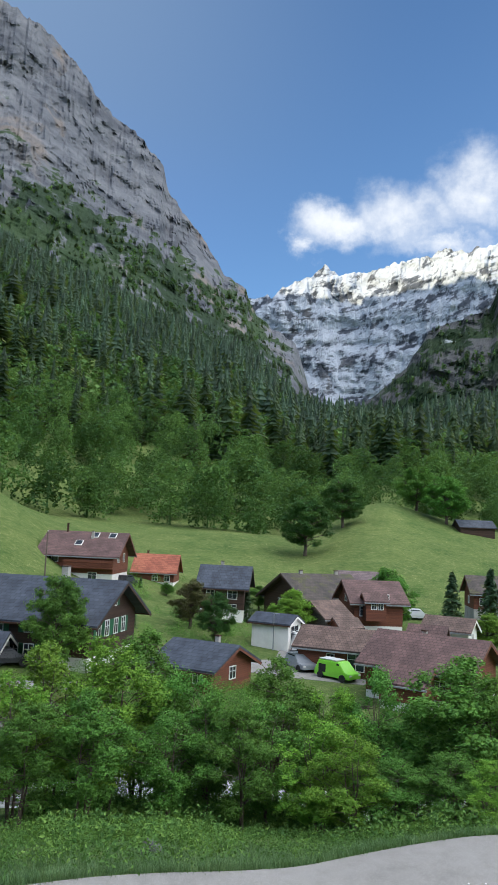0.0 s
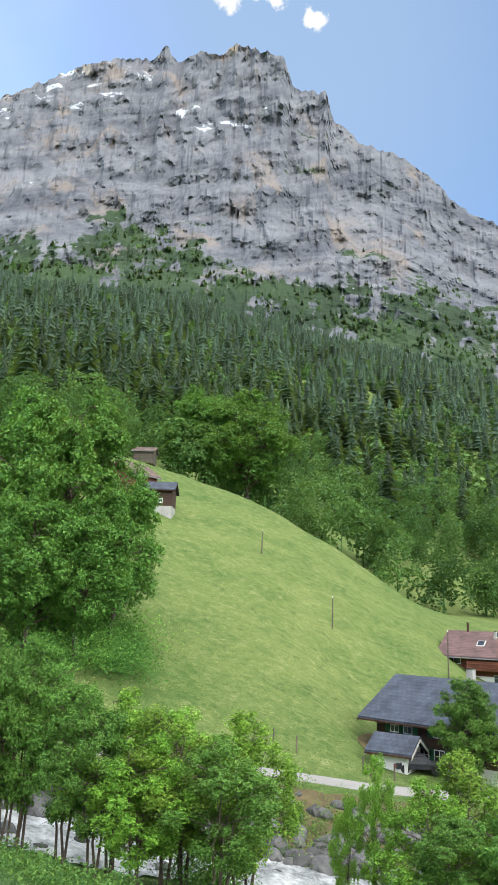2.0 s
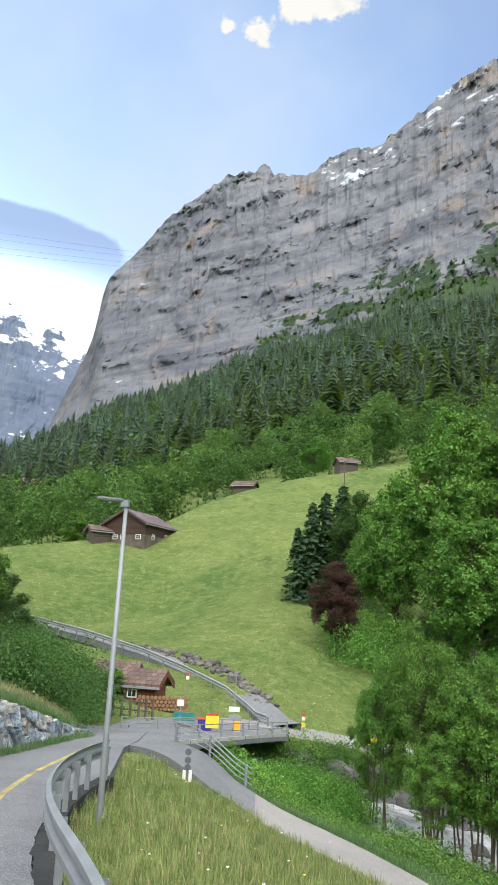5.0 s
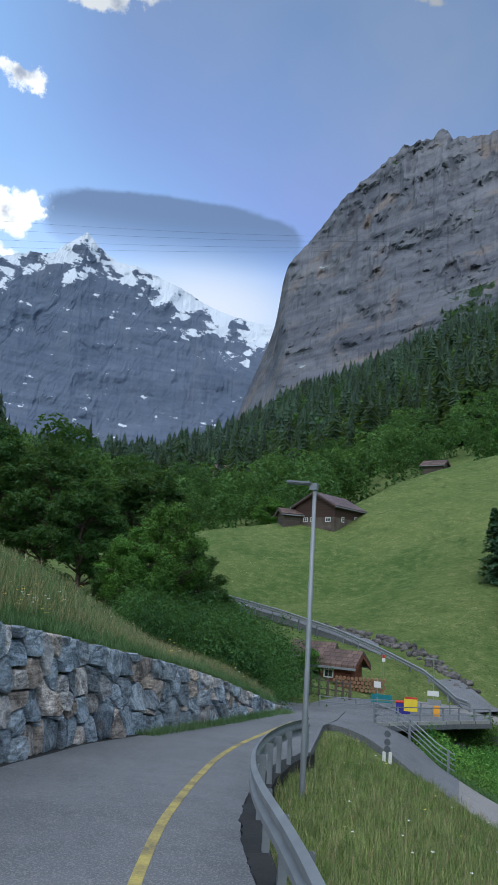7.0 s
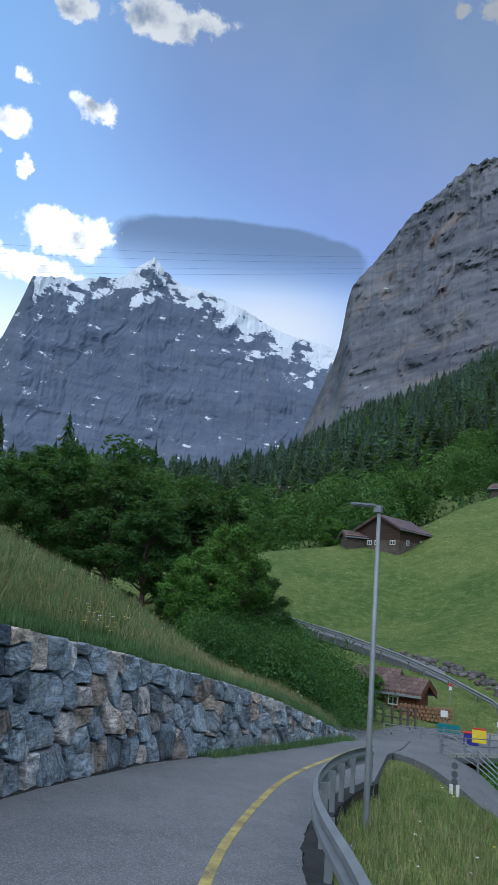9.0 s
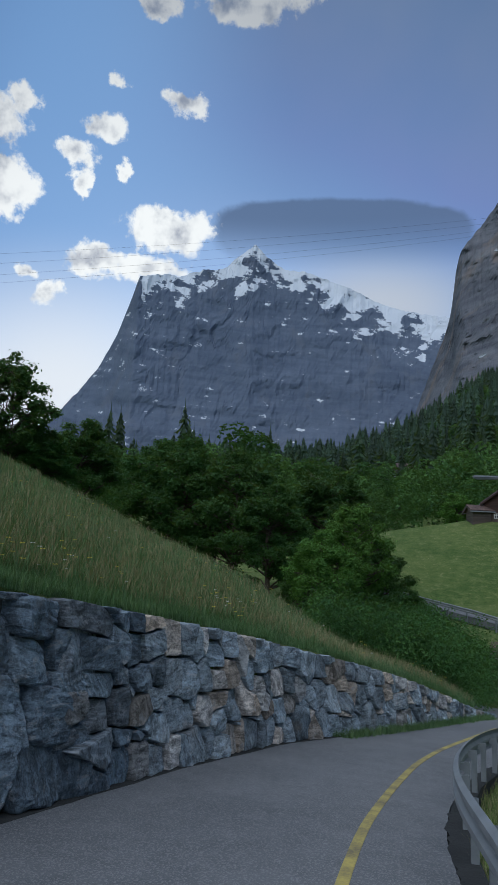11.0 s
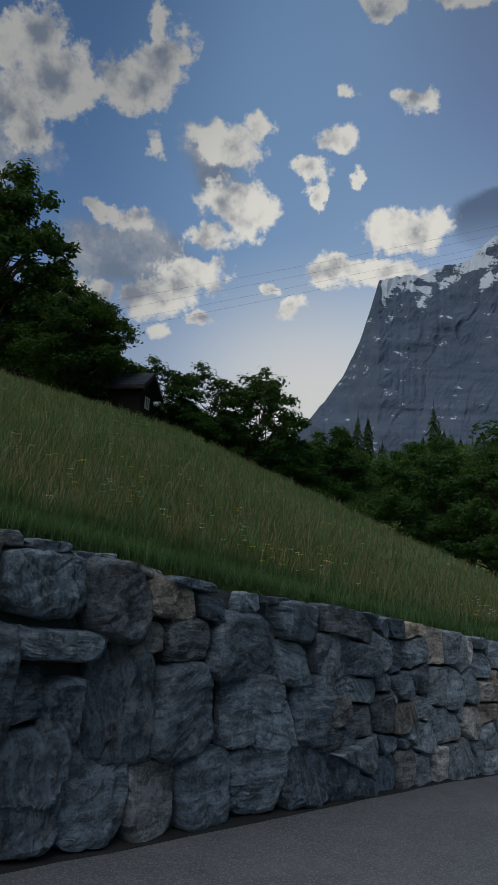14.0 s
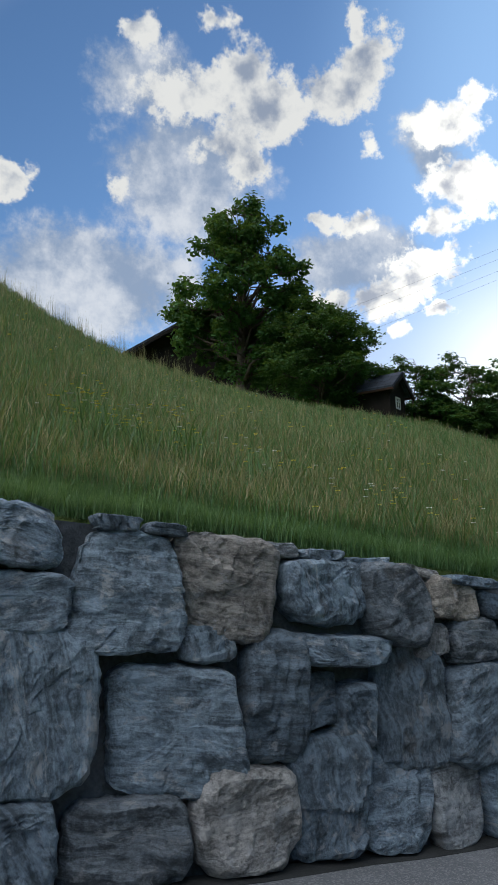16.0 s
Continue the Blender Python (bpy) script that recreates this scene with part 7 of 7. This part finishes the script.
def make_junction():
    # track with a rail that climbs the meadow beyond the bridge
    pts = [at(a, r, e) - Vector((0, 0, 0.75)) for a, r, e in ((60.9, 43.5, -7.2), (62.4, 45.5, -6.0), (64, 48, -4.9), (67.1, 51, -3.6), (70.5, 54.5, -2.4), (74.7, 58, -1.3), (78.5, 61, -0.5), (83, 64, 0.4))]
    fine = []
    for a, b in zip(pts, pts[1:]):
        for k in range(6):
            q = a.lerp(b, k / 6)
            fine.append(Vector((q.x, q.y, max(q.z, ground_z(q.x, q.y) - 0.15))))
    guard_rail(fine, 2.2, "long steel crash barrier beside the meadow track", 1)
    strip("track", [p + s * -0.4 + Vector((0, 0, 0.10)) for p, s in sides_of(fine)], [p + s * -2.3 + Vector((0, 0, 0.22)) for p, s in sides_of(fine)], M_ASPHALT, 0.05, "steep narrow asphalt track up the meadow", "track")
    railing([path_head(FAR_SIDE, s) + Vector((0, 0, 0.04)) for s in np.linspace(1, 0.05, 14)], "galvanised tube railing beside the footpath", (0.16, 0.32, 0.48, 0.64), 1.6, 0.018)
    railing([on_deck(a, deck_near(a) + 0.12) for a in np.linspace(67.4, 59.4, 16)], "low steel railing along the bridge edge", (0.30, 0.56), 1.8, 0.018)
    railing([on_deck(a, interp(a, ((60, 40.8), (71.5, 36)))) for a in np.linspace(71.5, 61.5, 16)], "low steel railing on the far side of the bridge", (0.26, 0.5), 1.8, 0.018)
    # bridge slab with its edge beam
    azs = np.linspace(59.4, 67.4, 9)
    for name, label, lo, hi, out, deep in (("bridge_slab", "grey concrete slab carrying the bridge", -0.24, -0.02, 0.05, 6.0), ("bridge_kerb", "grey concrete kerb along the bridge edge", -0.08, 0.06, 0.0, 0.20)):
        bm = bmesh.new()
        rows = []
        for a in azs:
            r = deck_near(a) + out
            p, q = on_deck(a, r), on_deck(a, min(r + deep, deck_far(a) - 1))
            p.z, q.z = deck_z(r), deck_z(min(r + deep, deck_far(a) - 1))
            rows.append([bm.verts.new(v + Vector((0, 0, h))) for v, h in ((p, lo), (q, lo), (q, hi), (p, hi))])
        for x, y in zip(rows, rows[1:]):
            for k in range(4):
                bm.faces.new((x[k], x[(k + 1) % 4], y[(k + 1) % 4], y[k]))
        bm.faces.new(rows[0]), bm.faces.new(rows[-1][::-1])
        bmesh.ops.recalc_face_normals(bm, faces=bm.faces[:])
        tagged(part(name, bm, M_CONCRETE), label, "bridge", kind="structure")
    # marker post
    root = new("marker_post")
    root.matrix_world = facing(66.5, on_ground(66.5, 21.6)) @ Matrix.Diagonal((0.75, 0.75, 0.75, 1))
    tagged(root, "low marker with white legs and dark round plates", "marker")
    for x in (-0.11, 0.11):
        part("leg", box(x - 0.06, x + 0.06, -0.03, 0.03, -0.2, 0.36, 0.01), M_FRAME, root)
    for z in (0.46, 0.70, 0.98):
        bm = tube([(0, -0.05, z), (0, 0.03, z)], 0.115, 14)
        part("plate", bm, M_MARKER, root)
    sign_post(63.3, 37.0, 2.9, ((1.15, 0.35, 0.13, -0.02, M_FRAME), (0.72, 0.42, 0.13, 0.05, M_STEEL), (2.88, 0.35, 0.03, -0.1, M_STEEL), (0.30, 0.20, 0.26, 0.2, M_ORANGE)), "grey post with small white sign boards")
    sign_post(64.9, 35.6, 0.85, ((0.52, 0.40, 0.30, 0, M_SIGN_YELLOW), (0.86, 0.36, 0.05, 0, M_RED)), "yellow board on short legs by the bridge")
    root = new("storage_box")
    root.matrix_world = facing(65.4, on_deck(65.4, 36.6)) @ Matrix.Diagonal((0.7, 0.7, 0.7, 1))
    tagged(root, "blue plastic box behind the yellow board", "box")
    part("body", box(-0.5, 0.5, -0.3, 0.3, 0, 0.75, 0.04), M_BLUE, root)
    part("lid", box(-0.53, 0.53, -0.33, 0.33, 0.75, 0.84, 0.03), M_RED, root)
    root = new("bench")
    root.matrix_world = facing(67.0, on_deck(67.0, 38.6)) @ Matrix.Diagonal((0.75, 0.75, 0.75, 1))
    tagged(root, "teal bench beside the lane", "bench")
    part("seat", box(-0.7, 0.7, -0.2, 0.2, 0.40, 0.46, 0.01), M_TEAL, root)
    part("backrest", box(-0.7, 0.7, 0.2, 0.25, 0.5, 0.85, 0.01), M_TEAL, root)
    for x in (-0.55, 0.55):
        part("leg", box(x - 0.04, x + 0.04, -0.18, 0.22, 0, 0.40), M_STEEL, root)
    sign_post(66.9, 47.5, 1.4, ((1.05, 0.13, 0.12, 0, M_FRAME), (1.28, 0.10, 0.10, 0, M_RED)), "white and red warning sign on the slope")
    sign_post(67.3, 38.0, 1.6, ((1.3, 0.22, 0.16, 0, M_FRAME), (0.75, 0.12, 0.10, 0, M_TEAL)), "white notice board by the hut")
    sign_post(58.2, 44.0, 1.2, ((1.1, 0.12, 0.09, 0, M_RED), (0.86, 0.12, 0.11, 0, M_FRAME), (0.5, 0.15, 0.12, 0, M_SIGN_YELLOW)), "post with red, white and yellow plates")
    sign_post(53.5, 42.5, 2.2, ((1.75, 0.45, 0.10, 0.25, M_SIGN_YELLOW), (1.50, 0.45, 0.10, -0.2, M_SIGN_YELLOW), (2.05, 0.20, 0.10, -0.1, M_FRAME)), "yellow hiking signpost by the stream")
    # firewood
    root = new("log_pile")
    p = on_ground(68.6, 43)
    root.matrix_world = facing(68.6, p)
    tagged(root, "stacked orange-brown firewood beside the hut", "firewood")
    rng = random.Random(3)
    for row in range(4):
        for k in range(13):
            x = -1.4 + k * 0.22 + (0.11 if row % 2 else 0)
            part("log", tube([(x, -0.25, 0.10 + row * 0.19), (x, 0.25, 0.10 + row * 0.19)], rng.uniform(0.085, 0.108), 7), M_LOG, root)
    # fence left of the hut
    fence = new("fence")
    tagged(fence, "low wooden rail fence beside the junction", "fence")
    line = along(((73.3, 38.5), (72, 39), (70.5, 39.4), (69.3, 39.6)), 8)
    for h in (0.4, 0.8):
        part("fence_rail", tube([q + Vector((0, 0, h)) for q in line], 0.035, 6), M_GREYWOOD, fence)
    for q in line[::1]:
        part("post", box(q.x - 0.05, q.x + 0.05, q.y - 0.05, q.y + 0.05, q.z - 0.3, q.z + 0.95), M_GREYWOOD, fence)


def make_village_things():
    z = None
    vehicle("bright lime green van with white roof rack", "van", -7.4, 67.5, -38, 3.9, 1.7, 1.6, M_VAN_GREEN, 0.20, "van")
    vehicle("grey parked car beside the workshop", "car", -4.6, 70.5, -60, 3.9, 1.7, 1.45, M_CAR_GREY)
    vehicle("white parked van on the village lane", "van", -5.0, 79.5, 30, 4.2, 1.8, 1.8, M_CAR_WHITE, 0.2, "van")
    vehicle("dark blue car parked by the chalet", "car", 8.9, 103, 60, 3.8, 1.7, 1.45, M_CAR_DARK)
    vehicle("white car parked at the edge of the village", "car", -13.2, 112, 10, 4.0, 1.7, 1.5, M_CAR_WHITE)
    vehicle("red car parked at the edge of the village", "car", -11.8, 112, 5, 3.8, 1.7, 1.4, M_RED)
    vehicle("grey car parked in front of the slate-roofed chalet", "car", 17.2, 59.6, 15, 3.6, 1.6, 1.3, M_CAR_DARK)
    root = new("street_lamp")
    root.matrix_world = facing(-2.5, on_ground(-2.5, 78))
    tagged(root, "short grey street lamp in the village", "street lamp")
    part("pole", tube([(0, 0, -0.3), (0, 0, 3.6)], [0.06, 0.04], 8), M_STEEL, root)
    part("lamp_head", box(-0.1, 0.55, -0.1, 0.1, 3.55, 3.65, 0.02), M_STEEL, root)
    for az, r, h, lab in ((23.3, 90, 3.6, "slim"), (36.0, 113, 4.2, "slim"), (28.8, 107, 3.4, "slim"), (14.9, 92, 5.4, "tall"), (55.5, 118, 4.0, "slim")):
        pole = new("power_pole")
        pole.matrix_world = facing(az, on_ground(az, r))
        tagged(pole, lab + " grey wooden pole standing in the meadow", "pole")
        part("pole", tube([(0, 0, -0.4), (0, 0, h)], [0.10, 0.07], 8), M_GREYWOOD, pole)
        part("insulator", tube([(0, 0, h), (0, 0, h + 0.15)], 0.04, 6), M_WHITE, pole)
    for az in (25.8, 21.0, 18.8, 27.5):
        p = on_ground(az, 56.2)
        tagged(part("fence_post", tube([p - Vector((0, 0, 0.3)), p + Vector((0, 0, 1.1))], 0.06, 7), M_GREYWOOD), "weathered wooden fence post above the lane", "post", "posts above the lane")
    draped("village_yard", np.arange(-16, 1.1, 0.5), lambda a: 66 if a > -10 else 72, lambda a: 70 if a > -3 else 78, M_PATH, 0.03, "grey asphalt yard between the houses", "road", 5)
    draped("village_lane", np.arange(-3, 10.1, 0.5), lambda a: 70 + (a + 3) * -0.9, lambda a: 73 + (a + 3) * -0.9, M_PATH, 0.03, "grey lane through the village", "lane", 3)
    # overhead cables
    for lift in (0.0, -1.2, -2.6, -3.6):
        a, b = at(128, 105, 18.9) + Vector((0, 0, lift * 1.3)), at(62, 150, 27.0) + Vector((0, 0, lift * 0.7))
        pts = []
        for k in range(25):
            t = k / 24
            q = a.lerp(b, t)
            q.z -= 4 * 2.2 * t * (1 - t)
            pts.append(q)
        tagged(part("power_cable", tube(pts, 0.011, 5), M_BLACK), "thin dark overhead power cable", "cable", "overhead cables")


# ---- stones by the water ----
def boulder_mesh(rng, mat, name="boulder", fine=3):
    bm = bmesh.new()
    bmesh.ops.create_icosphere(bm, subdivisions=fine, radius=1.0)
    sx, sy, sz = rng.uniform(0.8, 1.3), rng.uniform(0.7, 1.0), rng.uniform(0.5, 0.8)
    seed = rng.uniform(0, 50)
    cuts = [(Vector((rng.gauss(0, 1), rng.gauss(0, 1), rng.gauss(0, 1))).normalized(), rng.uniform(0.55, 0.85)) for _ in range(7)]
    for v in bm.verts:
        q = v.co.copy()
        for n, d in cuts:
            k = q.dot(n) - d
            if k > 0:
                q -= n * k * 0.9
        q *= 1 + 0.12 * noise.noise(q * 2.3 + Vector((seed, 0, 0))) + 0.05 * noise.noise(q * 6 + Vector((0, seed, 0)))
        v.co = (q.x * sx, q.y * sy, q.z * sz)
    me = bpy.data.meshes.new(name)
    bm.to_mesh(me)
    bm.free()
    me.materials.append(mat)
    return me


def make_boulders():
    rng = random.Random(17)
    meshes, rubble = [boulder_mesh(rng, M_ROCK) for _ in range(8)], [boulder_mesh(rng, M_RUBBLE, "rubble_stone", 2) for _ in range(6)]

    def put(az, r, size, label, group, name="boulder"):
        ob = new(name, rng.choice(meshes if name == "boulder" else rubble))
        p = on_ground(az, r)
        ob.matrix_world = Matrix.LocRotScale(p + Vector((0, 0, size * 0.18)), Euler((rng.uniform(-0.3, 0.3), rng.uniform(-0.3, 0.3), rng.uniform(0, 6.28))), Vector((1, 1, 1)) * size)
        tagged(ob, label, "boulder", group)

    for _ in range(150):
        az = rng.uniform(13, 62) if rng.random() < 0.8 else rng.uniform(-20, 13)
        a = land_r(az, 4)
        put(az, a + rng.uniform(-0.6, 2.2), rng.uniform(0.35, 0.95), "wet dark grey boulder at the edge of the stream", "boulders along the stream")
    for _ in range(130):
        az = rng.uniform(14, 34)
        a, b = land_r(az, 4), land_r(az, 5)
        put(az, a + (b - a) * rng.random() ** 1.5 * 0.8, rng.uniform(0.25, 0.7), "grey rock in the steep stream bank", "rocks in the stream bank")
    for _ in range(26):
        az = rng.uniform(-20, 60)
        a, b = land_r(az, 3), land_r(az, 4)
        put(az, a + (b - a) * rng.uniform(0.0, 0.9), rng.uniform(0.25, 0.6), "rounded rock standing in the white water", "rocks in the stream")
    put(5.8, 20.0, 0.36, "single brown-grey rock in the grass by the path", "rocks by the path")
    put(24.5, 21.0, 0.35, "pale rock beside the gravel by the path", "rocks by the path")
    put(21.5, 20.5, 0.28, "pale rock beside the gravel by the path", "rocks by the path")
    # rubble above the track
    for _ in range(250):
        az = rng.uniform(60.2, 75)
        r = interp(az, ((60.2, 46.3), (64, 51.3), (68, 55.6), (72, 59.4), (75, 61.5)))
        put(az, r + rng.uniform(-0.4, 1.9), rng.uniform(0.14, 0.34), "dark grey rubble stone laid above the track", "rubble above the track", "rubble_stone")


# ---- undergrowth, grass and flowers ----
def clump(rs, leaves, spread, height, size):
    c = rs.normal(size=(leaves, 3)) * np.array([spread, spread, 0])
    c[:, 2] = rs.uniform(0.05, 1.0, leaves) * height * (1 - 0.5 * np.minimum(np.hypot(c[:, 0], c[:, 1]) / (2 * spread), 1))
    nor = np.concatenate([c[:, :2] * 0.8, np.full((leaves, 1), 0.6)], 1) + rs.normal(size=(leaves, 3)) * 0.5
    return leaf_cards(rs, c, nor, size)


def tuft(rs, blades, height, spread):
    v, t = [], []
    for k in range(blades):
        a, lean = rs.uniform(0, 6.28), rs.uniform(0.15, 0.75)
        x, y = rs.normal() * spread, rs.normal() * spread
        h, w = height * rs.uniform(0.5, 1.2), 0.0028 + 0.0025 * rs.uniform()
        dx, dy = math.cos(a), math.sin(a)
        c = len(v)
        v += [(x - dy * w, y + dx * w, 0), (x + dy * w, y - dx * w, 0), (x + dx * lean * h * 0.4 - dy * w * 0.8, y + dy * lean * h * 0.4 + dx * w * 0.8, h * 0.6),
              (x + dx * lean * h * 0.4 + dy * w * 0.8, y + dy * lean * h * 0.4 - dx * w * 0.8, h * 0.6), (x + dx * lean * h, y + dy * lean * h, h)]
        t += [(c, c + 1, c + 3), (c, c + 3, c + 2), (c + 2, c + 3, c + 4)]
    return np.array(v), np.array(t)


M_HERB = leaf_material("herb_leaf", (0.045, 0.115, 0.024), (0.115, 0.220, 0.045))
M_BLADE = leaf_material("grass_blade", (0.054, 0.130, 0.044), (0.140, 0.218, 0.104))
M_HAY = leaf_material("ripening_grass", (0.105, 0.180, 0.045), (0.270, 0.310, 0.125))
M_SEED = leaf_material("dry_grass_head", (0.17, 0.145, 0.075), (0.32, 0.27, 0.155))
M_PETAL_YELLOW = material("yellow_petals", (0.65, 0.50, 0.03), (0.80, 0.66, 0.08), 5.0, 0.7, 0.0, 20.0)
M_PETAL_WHITE = material("white_petals", (0.70, 0.70, 0.66), (0.82, 0.82, 0.78), 5.0, 0.7, 0.0, 20.0)


def make_undergrowth():
    rng, rs = random.Random(31), np.random.RandomState(31)
    herbs = [clump(rs, 60, 0.22, 0.6, 0.040) for _ in range(8)]
    places = []
    for _ in range(9000):
        az = rng.uniform(-24, 66)
        bank = rng.random()
        if bank < 0.62:
            a, b = land_r(az, 2) + 0.4, land_r(az, 3) - 0.3
            f = rng.random() ** 0.8
            if (33 < az < 58 or 15 < az < 31) and f > 0.5 or az > 62:
                continue
            if f < 0.25 and rng.random() < 0.6:
                continue
        else:
            a, b = land_r(az, 4) - 0.3, land_r(az, 5) - 0.4
            f = rng.random()
            if 14 < az < 32 and rng.random() < 0.65:
                continue
        p = on_ground(az, a + (b - a) * f)
        s = rng.uniform(0.6, 1.5) * (1.25 if noise.noise((p.x / 5, p.y / 5, 2)) > 0 else 0.8)
        places.append((p.x, p.y, p.z - 0.05, s, 1.0, rng.random() * 6.3))
    scatter("undergrowth", herbs, places, M_HERB, "lush green herbs and low shrubs on the stream banks", "undergrowth")
    shrubs = [clump(rs, 620, 0.55, 1.9, 0.050) for _ in range(6)]
    places = []
    for _ in range(420):
        az = rng.uniform(-24, 64)
        if rng.random() < 0.75:
            r = land_r(az, 3) - rng.uniform(0.0, 7.0)
        else:
            r = land_r(az, 4) + rng.uniform(0.5, 4.0)
            if 14 < az < 30:
                continue
        if (34 < az < 59 or 14 < az < 31) and r < land_r(az, 3) + 0.5 or az > 60:
            continue
        p = on_ground(az, r)
        places.append((p.x, p.y, p.z - 0.1, rng.uniform(0.6, 1.25), rng.uniform(0.8, 1.2), rng.random() * 6.3))
    thicket = []
    for _ in range(190):
        az = rng.uniform(74.5, 86)
        r = rng.uniform(30, 46)
        p = on_ground(az, r)
        thicket.append((p.x, p.y, p.z - 0.1, rng.uniform(0.8, 1.7), rng.uniform(0.8, 1.2), rng.random() * 6.3))
    for _ in range(110):
        az = rng.uniform(37, 57)
        p = on_ground(az, rng.uniform(58, 68))
        places.append((p.x, p.y, p.z - 0.1, rng.uniform(1.0, 2.2), rng.uniform(0.8, 1.2), rng.random() * 6.3))
    for _ in range(230):
        az = rng.uniform(-20, 13)
        r = rng.choice((rng.uniform(52, 60), rng.uniform(74, 92), rng.uniform(95, 125)))
        if -10 < az < -3 and r < 75:
            continue
        p = on_ground(az, r)
        places.append((p.x, p.y, p.z - 0.1, rng.uniform(0.5, 1.3), rng.uniform(0.8, 1.2), rng.random() * 6.3))
    for _ in range(130):  # bushes before the bridge
        az = rng.uniform(54.5, 63.8)
        r = deck_near(max(az, 59.3)) - rng.uniform(0.8, 4.0)
        p = on_ground(az, r)
        s = max(0.35, min(1.0, (deck_z(r + 2) + 0.45 - p.z) / 1.8)) * rng.uniform(0.85, 1.1)
        places.append((p.x, p.y, p.z - 0.1, s, rng.uniform(1.0, 1.3), rng.random() * 6.3))
    scatter("shrubs", shrubs, places, M_LEAF, "tangled green shrubs below the trees", "shrubs")
    scatter("thicket", shrubs, thicket, M_LEAF_DARK, "dark green thicket beyond the end of the wall", "shrubs")
    # grass
    tufts = [tuft(rs, 12, 0.23, 0.07) for _ in range(10)]
    places, heads, yellow, white, bank = [], [], [], [], []

    def sow(p, h):
        places.append((p.x, p.y, p.z - 0.02, h, 1.0, rng.random() * 6.3))

    for _ in range(34000):  # the slope above the wall
        az = rng.uniform(75, 153)
        foot = land_r(az, 4)
        r = foot + 0.05 + 26 * rng.random() ** 2.0
        p = on_ground(az, r)
        edge = r - foot < 0.7
        sow(p, rng.uniform(0.7, 1.3) * (0.75 if edge else 1.0))
        if rng.random() < 0.55 and not edge:
            heads.append((p.x, p.y, p.z, rng.uniform(0.7, 1.25), 1.0, rng.random() * 6.3))
        if rng.random() < 0.05 and noise.noise((p.x / 1.6, p.y / 1.6, 9)) > 0.22:
            (yellow if rng.random() < 0.75 else white).append((p.x, p.y, p.z + rng.uniform(0.3, 0.6), rng.uniform(0.7, 1.2), 1.0, rng.random() * 6.3))
    for a0, d0, n in ((141, 2.6, 30), (143.5, 3.6, 26), (137.5, 3.0, 22), (146, 2.2, 20), (131, 2.8, 14), (121, 1.6, 18), (112, 1.8, 16)):
        for _ in range(n):  # yellow and white flowers standing together
            p = on_ground(a0 + rng.gauss(0, 0.9), land_r(a0, 4) + d0 + rng.gauss(0, 0.45))
            tall = rng.uniform(0.35, 0.75)
            (yellow if rng.random() < 0.8 else white).append((p.x, p.y, p.z + tall, rng.uniform(0.5, 0.95), 1.0, rng.random() * 6.3))
            sow(p, tall * 3.4)
    for _ in range(260):  # tall stalks along the brow of the slope
        az = rng.uniform(136, 153)
        p = on_ground(az, rng.uniform(24, 33))
        heads.append((p.x, p.y, p.z, rng.uniform(1.5, 3.0), 0.35, rng.random() * 6.3))
    for _ in range(24000):  # the bank between the barrier and the path
        az = rng.uniform(-20, 76)
        r = 2.0 + (land_r(az, 1) - 2.2) * rng.random() ** 0.8 if az < 68 else rng.uniform(3.0, 23)
        p = on_ground(az, r)
        u, v = p.x * _u.x + p.y * _u.y, p.x * _v.x + p.y * _v.y
        if v > interp(u, RAIL_V) - 0.12 and u < 17.5 or v > road_right(u) - 0.1:
            continue
        bank.append((p.x, p.y, p.z - 0.02, rng.uniform(0.5, 1.0), 1.0, rng.random() * 6.3))
        if rng.random() < 0.4:
            heads.append((p.x, p.y, p.z, rng.uniform(0.5, 1.0), 1.0, rng.random() * 6.3))
        if rng.random() < 0.010:
            (white if rng.random() < 0.6 else yellow).append((p.x, p.y, p.z + rng.uniform(0.25, 0.5), rng.uniform(0.5, 0.9), 1.0, rng.random() * 6.3))
    for _ in range(9000):  # both sides of the path and the near bank
        az = rng.uniform(-22, 67)
        r = land_r(az, 2) + 0.05 + 6.0 * rng.random() ** 1.7
        sow(on_ground(az, r), rng.uniform(0.6, 1.2))
    for _ in range(1500):  # at the foot of the wall
        u = rng.uniform(17, 28.5)
        p = uv(u, interp(u, WALL_V) - rng.uniform(0.0, 0.5))
        sow(p, rng.uniform(0.4, 1.1))
    scatter("grass", tufts, places, M_BLADE, "tall uncut green grass", "grass")
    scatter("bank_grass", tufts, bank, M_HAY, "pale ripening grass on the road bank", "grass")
    scatter("grass_heads", [tuft(rs, 4, 0.36, 0.05) for _ in range(5)], heads, M_SEED, "dry seed heads standing above the grass", "grass")
    star = (np.array([(0.03 * math.cos(a), 0.03 * math.sin(a), 0.012 * (k % 2)) for k, a in enumerate(np.linspace(0, 2 * math.pi, 9)[:-1])] + [(0, 0, 0.006)]), np.array([(k, (k + 1) % 8, 8) for k in range(8)]))
    scatter("yellow_flowers", [star], yellow, M_PETAL_YELLOW, "small yellow meadow flowers", "flowers")
    scatter("white_flowers", [star], white, M_PETAL_WHITE, "small white meadow flowers", "flowers")


make_junction()
make_village_things()
make_boulders()
make_undergrowth()
